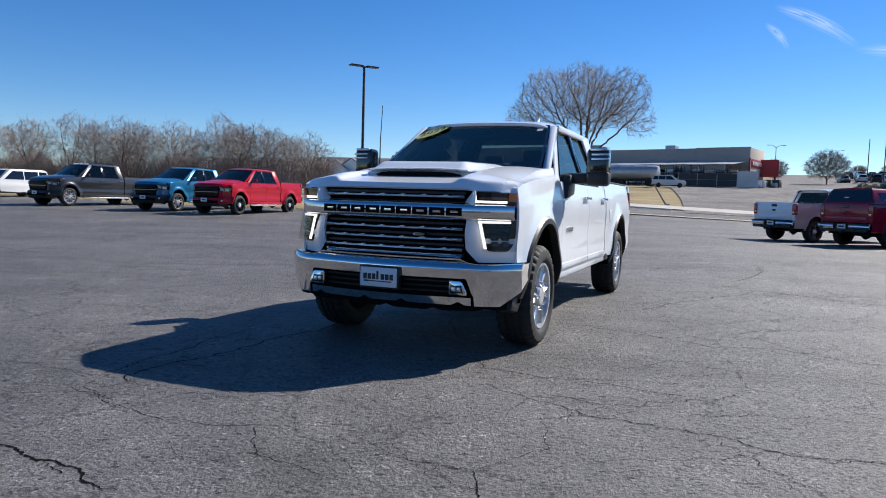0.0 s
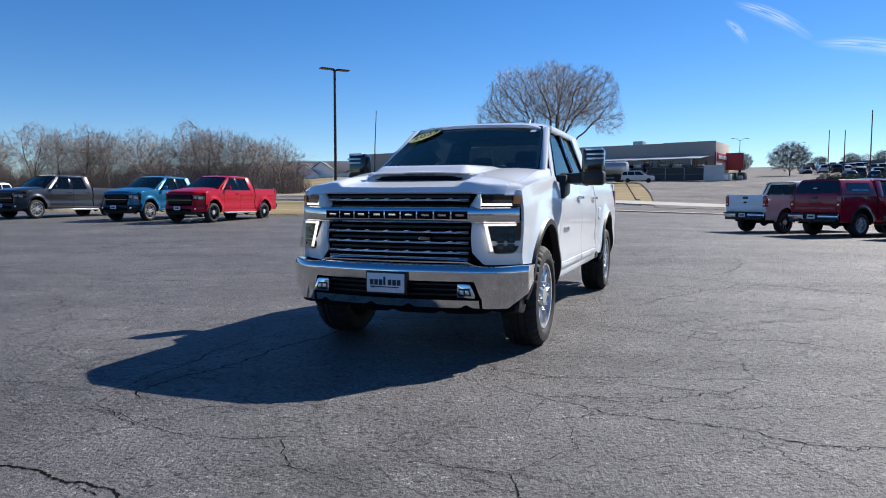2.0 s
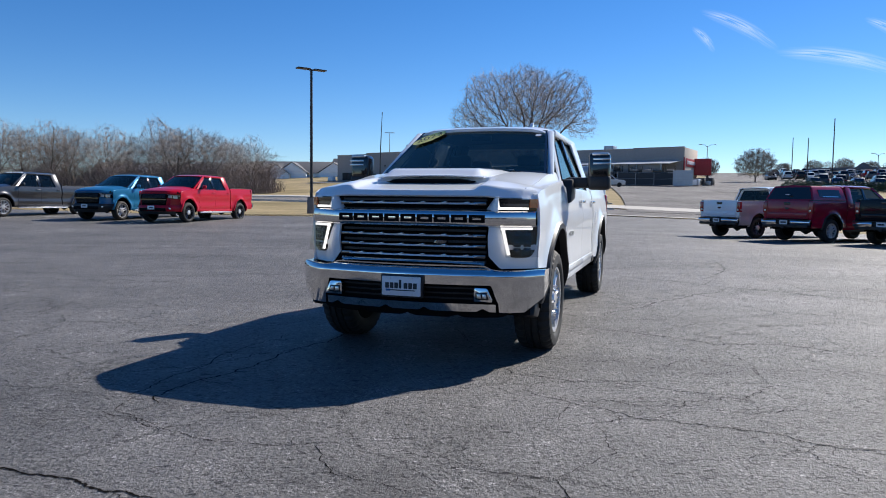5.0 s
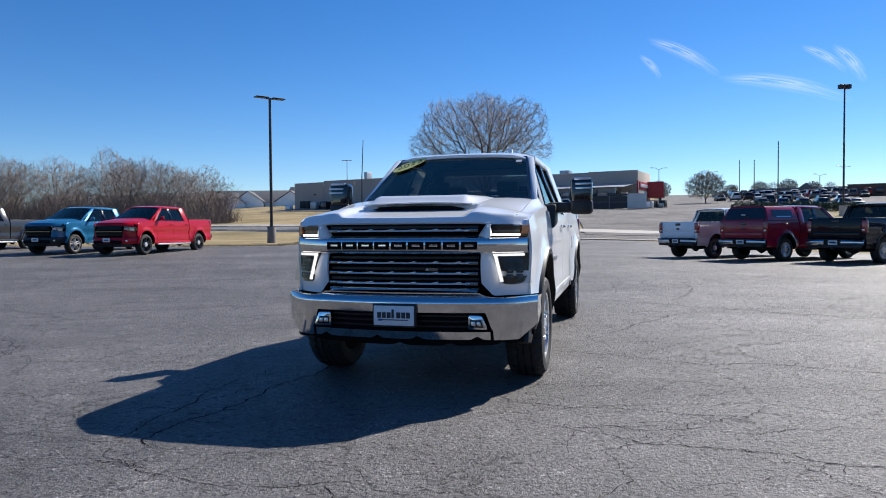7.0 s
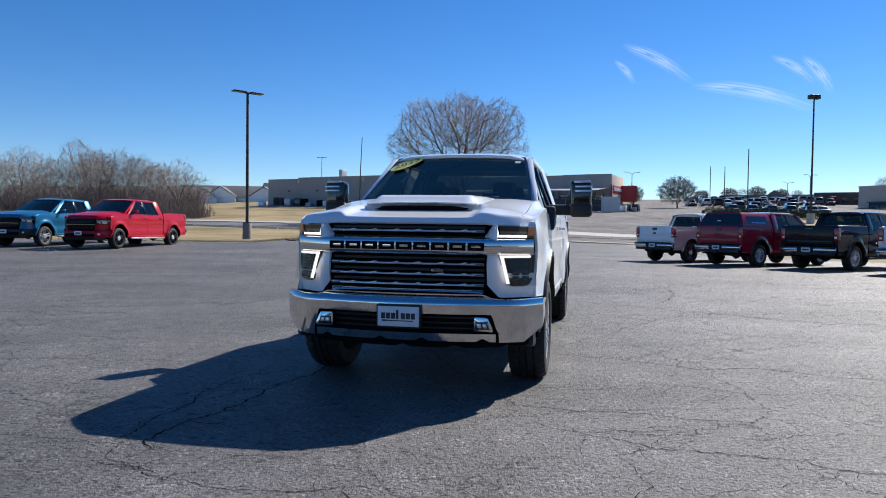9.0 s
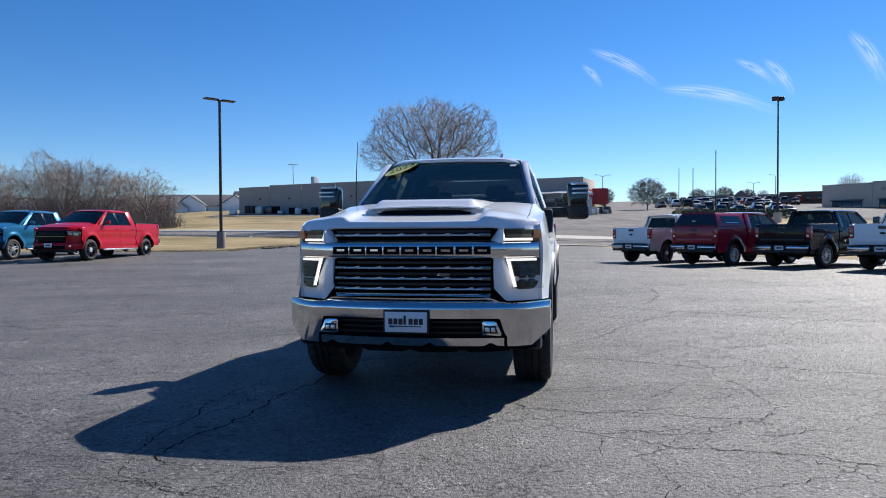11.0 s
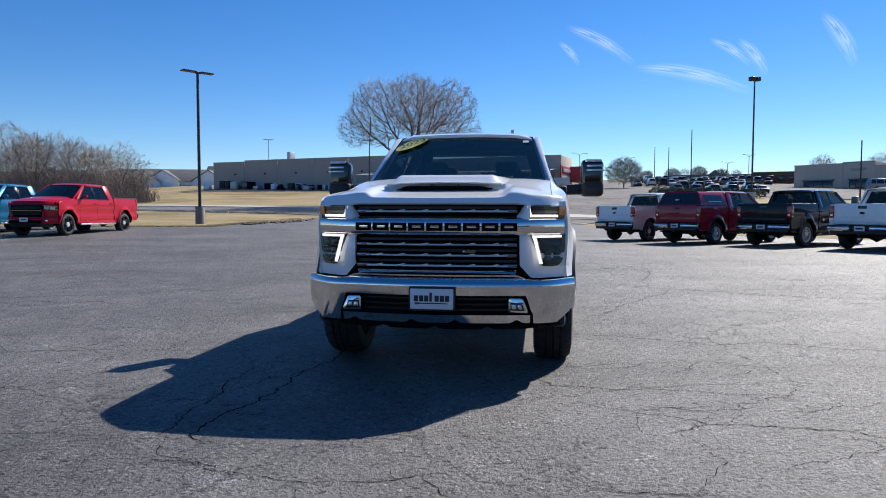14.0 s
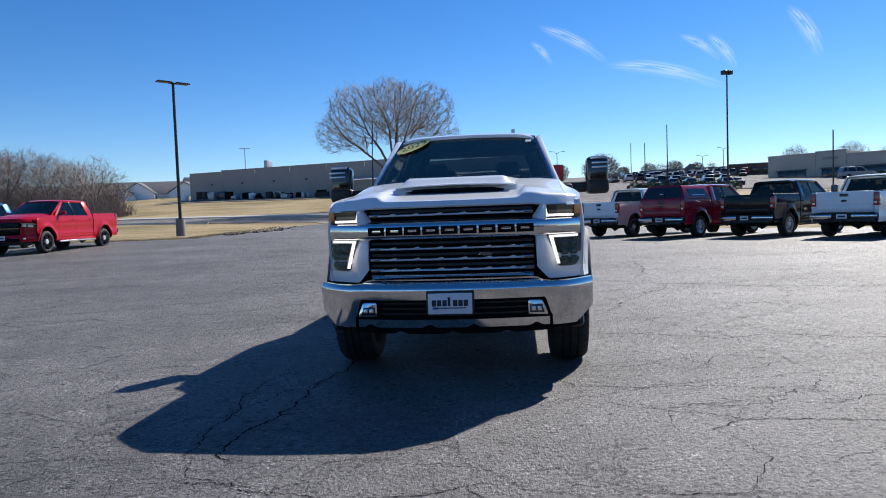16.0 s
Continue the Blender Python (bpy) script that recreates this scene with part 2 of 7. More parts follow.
M = {
    "asphalt": asphalt("lot asphalt", (0.110, 0.105, 0.102), rough=(0.56, 0.78), spec=0.38),
    "road": asphalt("road asphalt", (0.172, 0.162, 0.154), cracks=False, gravel=40, rough=(0.85, 0.98), spec=0.15),
    "concrete": material("concrete", (0.42, 0.39, 0.35), 0.85, vary=0.2, scale=0.8, fine=25, bump=0.3),
    "oldconcrete": material("weathered concrete", (0.20, 0.175, 0.155), 0.9, vary=0.25, scale=3, fine=30, bump=0.3),
    "straw": material("dead grass blades", (0.36, 0.29, 0.17), 0.9, vary=0.35, scale=1.5, fine=20),
    "turf": turf("winter turf"),
    "soil": material("soil", (0.075, 0.055, 0.035), 0.95, vary=0.4, scale=3, fine=30, bump=0.8, dist=0.05),
    "white": paint("white paint", (0.765, 0.79, 0.81), 0.28, 0.65, 0.4),
    "red": paint("red paint", (0.40, 0.004, 0.018), 0.3, 0.4, 0.12),
    "darkred": paint("ruby red paint", (0.29, 0.004, 0.026), 0.2, 0.7),
    "blue": paint("blue paint", (0.018, 0.145, 0.29), 0.3, 0.7, metal=0.3),
    "granite": paint("granite grey paint", (0.046, 0.046, 0.050), 0.33, 0.9, metal=0.6),
    "black": paint("black paint", (0.004, 0.006, 0.012), 0.14, 0.2, 0.15),
    "silver": paint("silver paint", (0.60, 0.61, 0.62)),
    "tan": paint("stone grey paint", (0.42, 0.38, 0.36)),
    "chrome": material("chrome", (0.72, 0.71, 0.70), 0.085, 1.0, vary=0.02, scale=3, fine=14),
    "alloy": material("polished alloy", (0.60, 0.60, 0.61), 0.30, 0.7, vary=0.1, scale=8),
    "darkalloy": material("dark machined alloy", (0.10, 0.10, 0.105), 0.25, 0.8, vary=0.15, scale=8),
    "satin": material("satin chrome", (0.72, 0.72, 0.72), 0.28, 1.0, vary=0.08, scale=8),
    "plastic": material("black plastic", (0.012, 0.012, 0.013), 0.5, vary=0.2, scale=20, fine=300, bump=0.1, dist=0.002),
    "gloss": material("gloss black", (0.006, 0.006, 0.007), 0.08, vary=0.1, coat=0.5),
    "void": material("dark cavity", (0.005, 0.005, 0.006), 0.8, vary=0.2, spec=0.08),
    "rubber": material("tyre rubber", (0.014, 0.014, 0.014), 0.75, vary=0.3, scale=8, fine=120, bump=0.3, dist=0.003),
    "under": material("underbody steel", (0.02, 0.019, 0.018), 0.7, vary=0.4, scale=10),
    "seat": material("seat cloth", (0.05, 0.05, 0.052), 0.8, vary=0.2, fine=150),
    "glass": glass("windscreen glass", (0.60, 0.68, 0.60), 1.0, 1.6),
    "tint": glass("privacy glass", (0.22, 0.235, 0.24)),
    "smoke": material("smoked chrome", (0.16, 0.165, 0.18), 0.14, 1.0, vary=0.1, scale=20),
    "lens": glass("lamp lens", (0.75, 0.77, 0.8), 0.5),
    "doorglass": glass("door glass", (0.78, 0.80, 0.80)),
    "lampdark": material("smoked lamp module", (0.05, 0.052, 0.058), 0.12, 0.9, vary=0.1, scale=20),
    "drl": glow("running lamp", (1.0, 0.93, 0.86), 0.9),
    "amber": material("amber reflector", (0.55, 0.14, 0.05), 0.15, vary=0.1, coat=1.0),
    "taillamp": material("red lamp lens", (0.28, 0.006, 0.008), 0.12, vary=0.15, coat=1.0),
    "plate": material("plate white", (0.72, 0.74, 0.77), 0.4, vary=0.05),
    "ink": material("dark print", (0.02, 0.025, 0.035), 0.5, vary=0.1),
    "bluebar": material("blue print", (0.05, 0.16, 0.4), 0.5, vary=0.1),
    "sticker": material("yellow sticker", (0.93, 0.85, 0.26), 0.45, vary=0.05),
    "bronze": material("dark bronze metal", (0.035, 0.028, 0.024), 0.45, 0.3, vary=0.2),
    "steel": material("galvanised steel", (0.36, 0.37, 0.38), 0.45, 0.7, vary=0.2),
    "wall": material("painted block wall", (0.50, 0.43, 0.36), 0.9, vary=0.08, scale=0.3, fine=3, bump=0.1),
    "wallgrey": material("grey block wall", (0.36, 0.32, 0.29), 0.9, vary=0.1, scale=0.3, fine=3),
    "metalroof": material("ribbed metal", (0.42, 0.44, 0.47), 0.45, 0.5, vary=0.15, scale=1),
    "redsign": material("red cladding", (0.36, 0.02, 0.025), 0.5, vary=0.1, scale=0.5),
    "siding": material("white siding", (0.82, 0.82, 0.82), 0.7, vary=0.08, scale=1),
    "shingle": material("roof shingle", (0.13, 0.13, 0.135), 0.9, vary=0.2, scale=1, fine=8),
    "bark": material("bark", (0.29, 0.245, 0.21), 0.95, vary=0.35, scale=2, fine=25, bump=0.8, dist=0.03),
    "oldbark": material("dark grey bark", (0.125, 0.105, 0.095), 0.95, vary=0.35, scale=2, fine=25),
    "greytwig": material("grey twigs", (0.31, 0.275, 0.255), 0.95, vary=0.3, scale=0.3, fine=5),
    "twig": material("winter twigs", (0.235, 0.195, 0.175), 0.9, vary=0.35, scale=0.3, fine=5),
    "brush": material("winter brush", (0.20, 0.155, 0.13), 0.95, vary=0.4, scale=0.2, fine=4),
    "evergreen": material("evergreen", (0.045, 0.07, 0.035), 0.8, vary=0.4, scale=0.8, fine=6),
    "redbrown": material("brown brick", (0.13, 0.075, 0.055), 0.9, vary=0.2, scale=1, fine=12),
    "charcoal": material("charcoal cladding", (0.15, 0.15, 0.155), 0.6, vary=0.1, scale=0.4),
    "crack": material("crack shadow", (0.011, 0.010, 0.010), 1.0, vary=0.3, spec=0.0),
}


# ---- mesh helpers ----
def link(name, bm, mat, parent=None, label="", smooth=True, angle=35):
    me = bpy.data.meshes.new(name)
    bmesh.ops.recalc_face_normals(bm, faces=bm.faces)
    bm.to_mesh(me)
    bm.free()
    me.materials.append(M[mat] if isinstance(mat, str) else mat)
    if smooth:
        me.shade_smooth()
        me.set_sharp_from_angle(angle=radians(angle))
    ob = new(name, me)
    if parent:
        ob.parent = parent
    if label:
        ob["label"] = label
    return ob


def part(name, bm, mat, parent, label=""):
    return link(name, bm, mat, parent, label)


def thing(name, m, label, category, group="", kind=""):
    ob = new(name)
    ob.empty_display_size = 0.2
    ob.matrix_world = m
    return tagged(ob, label, category, group, kind)


def box(x0, x1, y0, y1, z0, z1, bevel=0.0, seg=2, bm=None):
    bm = bm or bmesh.new()
    vs = [bm.verts.new((x, y, z)) for x in (x0, x1) for y in (y0, y1) for z in (z0, z1)]
    fs = [bm.faces.new([vs[i] for i in q]) for q in ((0, 1, 3, 2), (4, 6, 7, 5), (0, 4, 5, 1), (2, 3, 7, 6), (0, 2, 6, 4), (1, 5, 7, 3))]
    if bevel:
        es = list({e for f in fs for e in f.edges})
        bmesh.ops.bevel(bm, geom=es, offset=bevel, segments=seg, affect="EDGES", profile=0.5)
    return bm


def prism(poly, d, axis="y", bevel=0.0, bm=None):
    """A polygon of (a, b) pairs extruded between d[0] and d[1] along an axis."""
    bm = bm or bmesh.new()
    put = {"x": lambda a, b, c: (c, a, b), "y": lambda a, b, c: (a, c, b), "z": lambda a, b, c: (a, b, c)}[axis]
    lo, hi = [[bm.verts.new(put(a, b, c)) for a, b in poly] for c in d]
    fs = [bm.faces.new(lo), bm.faces.new(hi[::-1])]
    k = len(poly)
    for i in range(k):
        fs.append(bm.faces.new((lo[i], hi[i], hi[(i + 1) % k], lo[(i + 1) % k])))
    if bevel:
        bmesh.ops.bevel(bm, geom=list({e for f in fs for e in f.edges}), offset=bevel, segments=2, affect="EDGES", profile=0.5)
    return bm


def grid(us, vs, f, thick=0.0, bm=None):
    """A sheet f(u, v) -> point; with thickness it gets a back and rims, along the sheet's normal."""
    bm = bm or bmesh.new()
    rows = [[bm.verts.new(f(u, v)) for v in vs] for u in us]
    faces = [bm.faces.new((rows[i][j], rows[i + 1][j], rows[i + 1][j + 1], rows[i][j + 1])) for i in range(len(us) - 1) for j in range(len(vs) - 1)]
    if thick:
        bmesh.ops.recalc_face_normals(bm, faces=faces)
        bmesh.ops.solidify(bm, geom=faces, thickness=thick)
    return bm


def tube(points, radii, sides=8, bm=None, cap=True):
    bm = bm or bmesh.new()
    rings = []
    for i, p in enumerate(points):
        p = Vector(p)
        a, c = Vector(points[max(0, i - 1)]), Vector(points[min(len(points) - 1, i + 1)])
        d = (c - a).normalized()
        s = d.cross(Vector((0, 0, 1)) if abs(d.z) < 0.9 else Vector((1, 0, 0))).normalized()
        t = d.cross(s)
        r = float(radii[i] if hasattr(radii, "__len__") else radii)
        rings.append([bm.verts.new(p + r * (math.cos(2 * math.pi * k / sides) * s + math.sin(2 * math.pi * k / sides) * t)) for k in range(sides)])
    for a, c in zip(rings, rings[1:]):
        for k in range(sides):
            bm.faces.new((a[k], a[(k + 1) % sides], c[(k + 1) % sides], c[k]))
    if cap:
        bm.faces.new(rings[0][::-1])
        bm.faces.new(rings[-1])
    return bm


def lathe(profile, sides=36, axis="x", bm=None, cap=True):
    """A profile of (radius, height) pairs turned round an axis."""
    bm = bm or bmesh.new()
    rings = []
    for r, h in profile:
        ring = []
        for k in range(sides):
            a = 2 * math.pi * k / sides
            c, s = r * math.cos(a), r * math.sin(a)
            ring.append(bm.verts.new((h, c, s) if axis == "x" else (c, s, h)))
        rings.append(ring)
    for a, c in zip(rings, rings[1:]):
        for k in range(sides):
            bm.faces.new((a[k], a[(k + 1) % sides], c[(k + 1) % sides], c[k]))
    for ring in (rings[0], rings[-1]) if cap else ():
        bm.faces.new(ring)
    return bm


def beam(p, q, w, d, side=Vector((1, 0, 0)), bevel=0.008, bm=None):
    """A bar of rectangular section from p to q; w along side, d across it."""
    bm = bm or bmesh.new()
    p, q = Vector(p), Vector(q)
    t = (q - p).normalized()
    s = (side - side.dot(t) * t).normalized()
    u = t.cross(s)
    vs = [bm.verts.new(o + a * w / 2 * s + b * d / 2 * u) for o in (p, q) for a, b in ((-1, -1), (1, -1), (1, 1), (-1, 1))]
    fs = [bm.faces.new([vs[i] for i in f]) for f in ((0, 1, 2, 3), (4, 7, 6, 5), (0, 4, 5, 1), (1, 5, 6, 2), (2, 6, 7, 3), (3, 7, 4, 0))]
    if bevel:
        bmesh.ops.bevel(bm, geom=list({e for f in fs for e in f.edges}), offset=bevel, segments=2, affect="EDGES", profile=0.5)
    return bm


def smooth01(a, b, x):
    t = min(1.0, max(0.0, (x - a) / (b - a)))
    return t * t * (3 - 2 * t)


def spread(a, b, k):
    return [a + (b - a) * i / (k - 1) for i in range(k)]


# ---- ground ----
GX = (-90.0, -40.0, -15.0, -3.0, 12.0, 30.0, 60.0, 120.0)
GY = (18.0, 35.0, 48.0, 60.0, 75.0, 90.0, 115.0, 150.0, 225.0)
GZ = (
    (0, 0, 0, 0, 0, 0, 0, 0),
    (0.55, 0.50, 0.37, 0.43, -0.05, -0.08, 0, 0),
    (0.8, 0.7, 0.6, 0.55, 0.1, -0.05, 0, 0.2),
    (1.0, 0.9, 0.95, 0.9, 0.7, 0.5, 0.5, 1.0),
    (1.1, 1.2, 1.6, 1.7, 2.0, 2.0, 1.9, 2.5),
    (1.2, 1.5, 2.3, 2.5, 3.0, 3.3, 3.2, 4.0),
    (1.5, 2.2, 3.6, 3.8, 4.2, 4.4, 4.8, 6.0),
    (3.0, 4.0, 5.3, 5.5, 5.7, 5.6, 6.4, 8.2),
    (8.0, 9.0, 10.5, 10.8, 10.8, 10.7, 11.2, 12.4),
)


def ease(keys, v):
    v = min(keys[-1], max(keys[0], v))
    i = max(k for k in range(len(keys) - 1) if keys[k] <= v)
    return i, (v - keys[i]) / (keys[i + 1] - keys[i])


def height(x, y):
    """The lie of the land."""
    i, u = ease(GX, x)
    j, v = ease(GY, y)
    a = GZ[j][i] * (1 - u) + GZ[j][i + 1] * u
    b = GZ[j + 1][i] * (1 - u) + GZ[j + 1][i + 1] * u
    return a * (1 - v) + b * v


def inside(poly, x, y):
    hit = False
    for (x0, y0), (x1, y1) in zip(poly, poly[1:] + poly[:1]):
        if (y0 > y) != (y1 > y) and x < x0 + (y - y0) / (y1 - y0) * (x1 - x0):
            hit = not hit
    return hit


LOT = [(-160, -160), (-160, 70), (-75, 54), (-30, 44), (-13, 37.6), (-5.2, 35.9), (-3.2, 44), (-0.5, 53), (4, 58.3), (8, 57.0), (17, 53.2), (21.5, 51.6), (21.0, 34), (24.5, 24), (31, 8), (45, -30), (120, -160)]


def lot_depth(x, y):
    """How far inside the lot's edge a place lies, in metres; negative outside."""
    best = 1e9
    for (x0, y0), (x1, y1) in zip(LOT, LOT[1:] + LOT[:1]):
        dx, dy = x1 - x0, y1 - y0
        t = min(1, max(0, ((x - x0) * dx + (y - y0) * dy) / (dx * dx + dy * dy)))
        best = min(best, math.hypot(x - x0 - t * dx, y - y0 - t * dy))
    return best if inside(LOT, x, y) else -best


def stops(pairs):
    out = []
    for a, b, k in pairs:
        out += spread(a, b, k)[:-1]
    return out + [pairs[-1][1]]


def land(x, y):
    return height(x, y) - 0.30 * smooth01(0.3, 2.5, lot_depth(x, y))


bm = grid(stops(((-3000, -300, 8), (-300, -90, 10), (-90, 90, 121), (90, 300, 21), (300, 3000, 10))),
          stops(((-3000, -200, 8), (-200, 16, 16), (16, 80, 65), (80, 240, 55), (240, 3000, 14))), lambda x, y: (x, y, land(x, y)))
ground = tagged(link("ground", bm, "turf", angle=60), "dormant straw-coloured lawn rolling up to a low hill", "ground", kind="structure")


def drape(name, us, vs, plan, lift, mat, label, category, angle=60):
    bm = bmesh.new()
    rows = []
    for u in us:
        row = []
        for v in vs:
            x, y = plan(u, v)
            row.append(bm.verts.new((x, y, height(x, y) + lift)))
        rows.append(row)
    for a, b in zip(rows, rows[1:]):
        for i in range(len(vs) - 1):
            bm.faces.new((a[i], b[i], b[i + 1], a[i + 1]))
    return tagged(link(name, bm, mat, angle=angle), label, category, kind="structure")


def along(line, s):
    """The place and the sideways direction at part s of a polyline."""
    d = [math.dist(a, b) for a, b in zip(line, line[1:])]
    t = s * sum(d)
    for (a, b), k in zip(zip(line, line[1:]), d):
        if t <= k + 1e-6:
            break
        t -= k
    ux, uy = (b[0] - a[0]) / k, (b[1] - a[1]) / k
    return a[0] + ux * t, a[1] + uy * t, -uy, ux


def bend(line, rounds=3):
    for _ in range(rounds):
        out = [line[0]]
        for a, b in zip(line, line[1:]):
            out += [(a[0] * 0.75 + b[0] * 0.25, a[1] * 0.75 + b[1] * 0.25), (a[0] * 0.25 + b[0] * 0.75, a[1] * 0.25 + b[1] * 0.75)]
        line = out + [line[-1]]
    return line


def strip(name, line, widths, lift, mat, label, category, k=120, across=5):
    line = bend(line)

    def plan(u, v):
        x, y, nx, ny = along(line, u)
        w = widths[0] + (widths[1] - widths[0]) * u
        return x + nx * v * w, y + ny * v * w
    return drape(name, spread(0, 1, k), spread(-0.5, 0.5, across), plan, lift, mat, label, category)


# the lot: far edge follows its outline, near part runs on behind the camera
def lot_far(x):
    edge = LOT[1:-1]
    if x <= edge[0][0]:
        return edge[0][1]
    for (x0, y0), (x1, y1) in zip(edge, edge[1:]):
        if x0 <= x <= x1 and x1 > x0:
            return y0 + (y1 - y0) * (x - x0) / (x1 - x0)
    return -30


lot_us = stops(((-160, -60, 12), (-60, -14, 24), (-14, 21.4, 72)))
drape_lot = drape("parking_lot", lot_us, spread(0, 1, 90), lambda u, v: (u, -160 + (lot_far(u) + 160) * (1 - (1 - v) ** 2)), 0.0, "asphalt",
                  "dark grey cracked asphalt of a dealership lot", "pavement")
# the strip of the lot in front of the second row of pickups
drape("parking_apron", spread(-160, 44, 80), spread(0, 1, 20), lambda y, v: (21.4 + v * (max(21.41, (21.0 + (24.5 - 21.0) * (34 - y) / 10 if y > 24 else 24.5 + (24 - y) * 0.42)) - 21.4), y), 0.0, "asphalt",
      "grey asphalt edge of the lot along the grass", "pavement")

ROAD = [(-150, 97), (-80, 88), (-30, 75), (-5, 66.5), (15, 58), (40, 51), (90, 44), (200, 30)]
strip("road", ROAD, (8.0, 8.0), 0.05, "road", "worn light grey two-lane road behind the lot", "road")


def offset_line(line, d):
    out = []
    for i in range(len(line)):
        a, b = line[max(0, i - 1)], line[min(len(line) - 1, i + 1)]
        k = math.dist(a, b)
        out.append((line[i][0] - (b[1] - a[1]) / k * d, line[i][1] + (b[0] - a[0]) / k * d))
    return out


def kerb(name, line, label):
    line = bend(line)
    bm = bmesh.new()
    rings = []
    for s in spread(0, 1, 110):
        x, y, nx, ny = along(line, s)
        z = height(x, y)
        rings.append([bm.verts.new((x + nx * a, y + ny * a, z + b)) for a, b in ((-0.22, -0.1), (-0.22, 0.06), (-0.06, 0.07), (-0.03, 0.15), (0.13, 0.15), (0.15, -0.1))])
    for a, b in zip(rings, rings[1:]):
        for i in range(5):
            bm.faces.new((a[i], a[i + 1], b[i + 1], b[i]))
    bm.faces.new(rings[0]), bm.faces.new(rings[-1])
    return tagged(link(name, bm, "concrete"), label, "kerb", kind="structure")


kerb("kerb", offset_line(ROAD, 4.2)[:5] + [(18, 61)], "pale concrete kerb on the far side of the road")
kerb("kerb", offset_line(ROAD, -4.2)[:4], "pale concrete kerb on the near side of the road")
strip("pavement", offset_line(ROAD, 6.2)[2:6], (3.2, 3.2), 0.10, "concrete", "pale concrete sidewalk beyond the road", "sidewalk", k=60)
# entrance drive up to the store and the street over the hill
strip("gutter", [(2.5, 58.2), (8, 56.9), (17, 53.1), (22, 51.4)], (0.7, 0.7), 0.075, "concrete", "pale concrete gutter between the lot and the road", "gutter", k=40)
strip("driveway", [(30, 55.5), (34, 70), (38, 88), (42, 106), (32, 128)], (24, 22), 0.09, "road", "wide grey asphalt entrance rising to the store yard", "driveway", k=60, across=9)
strip("side_street", [(44, 84), (54, 112), (72, 150), (104, 222), (120, 260)], (12, 11), 0.12, "road", "grey street running up over the hill", "road", k=80)
strip("display_lot", [(62, 96), (92, 138), (122, 182)], (60, 70), 0.10, "road", "far asphalt sales lot on the hillside", "pavement", k=60, across=15)
strip("yard", [(-20, 154), (46, 108)], (14, 14), 0.11, "road", "grey service yard along the long store", "pavement", k=40)


def crack(stops, wide, seed, rough=0.11, branch=2):
    """One open crack: a jagged dark gap through a few places, with finer branches."""
    r = random.Random(seed)
    pts = [Vector(a) for a in stops]
    amp = rough
    while max((q - p).length for p, q in zip(pts, pts[1:])) > 0.035:
        out = [pts[0]]
        for p, q in zip(pts, pts[1:]):
            d = q - p
            out += [(p + q) / 2 + Vector((-d.y, d.x)) * r.uniform(-1, 1) * amp * 2, q]
        pts, amp = out, min(0.24, amp * 1.25)
    bm = bmesh.new()

    def ribbon(line, wide):
        prev = None
        n = len(line) - 1
        for i, p in enumerate(line):
            d = (line[min(n, i + 1)] - line[max(0, i - 1)]).normalized()
            w = wide * (0.45 + 0.75 * r.random() ** 1.5) * (0.35 + 0.65 * max(0.0, math.sin(math.pi * i / n)) ** 0.5)
            z = height(p.x, p.y) + 0.003
            e, f = w * r.uniform(0.3, 0.7), w * r.uniform(0.3, 0.7)
            now = [bm.verts.new((p.x - d.y * e, p.y + d.x * e, z)), bm.verts.new((p.x + d.y * f, p.y - d.x * f, z))]
            if prev:
                bm.faces.new((prev[0], prev[1], now[1], now[0]))
            prev = now
    ribbon(pts, wide)
    for _ in range(branch):
        i = r.randrange(len(pts) // 6, len(pts) * 5 // 6)
        t = pts[i]
        d = (pts[min(len(pts) - 1, i + 3)] - pts[max(0, i - 3)]).normalized()
        d.rotate(Matrix.Rotation(r.choice([-1, 1]) * r.uniform(0.6, 1.3), 2))
        line = [t]
        for _k in range(r.randrange(5, 16)):
            d.rotate(Matrix.Rotation(r.uniform(-0.12, 0.12), 2))
            e = d.copy()
            e.rotate(Matrix.Rotation(r.uniform(-0.8, 0.8), 2))
            t = t + e * r.uniform(0.015, 0.04)
            line.append(t)
        ribbon(line, wide * 0.45)
    return link("crack", bm, "crack", drape_lot, smooth=False)


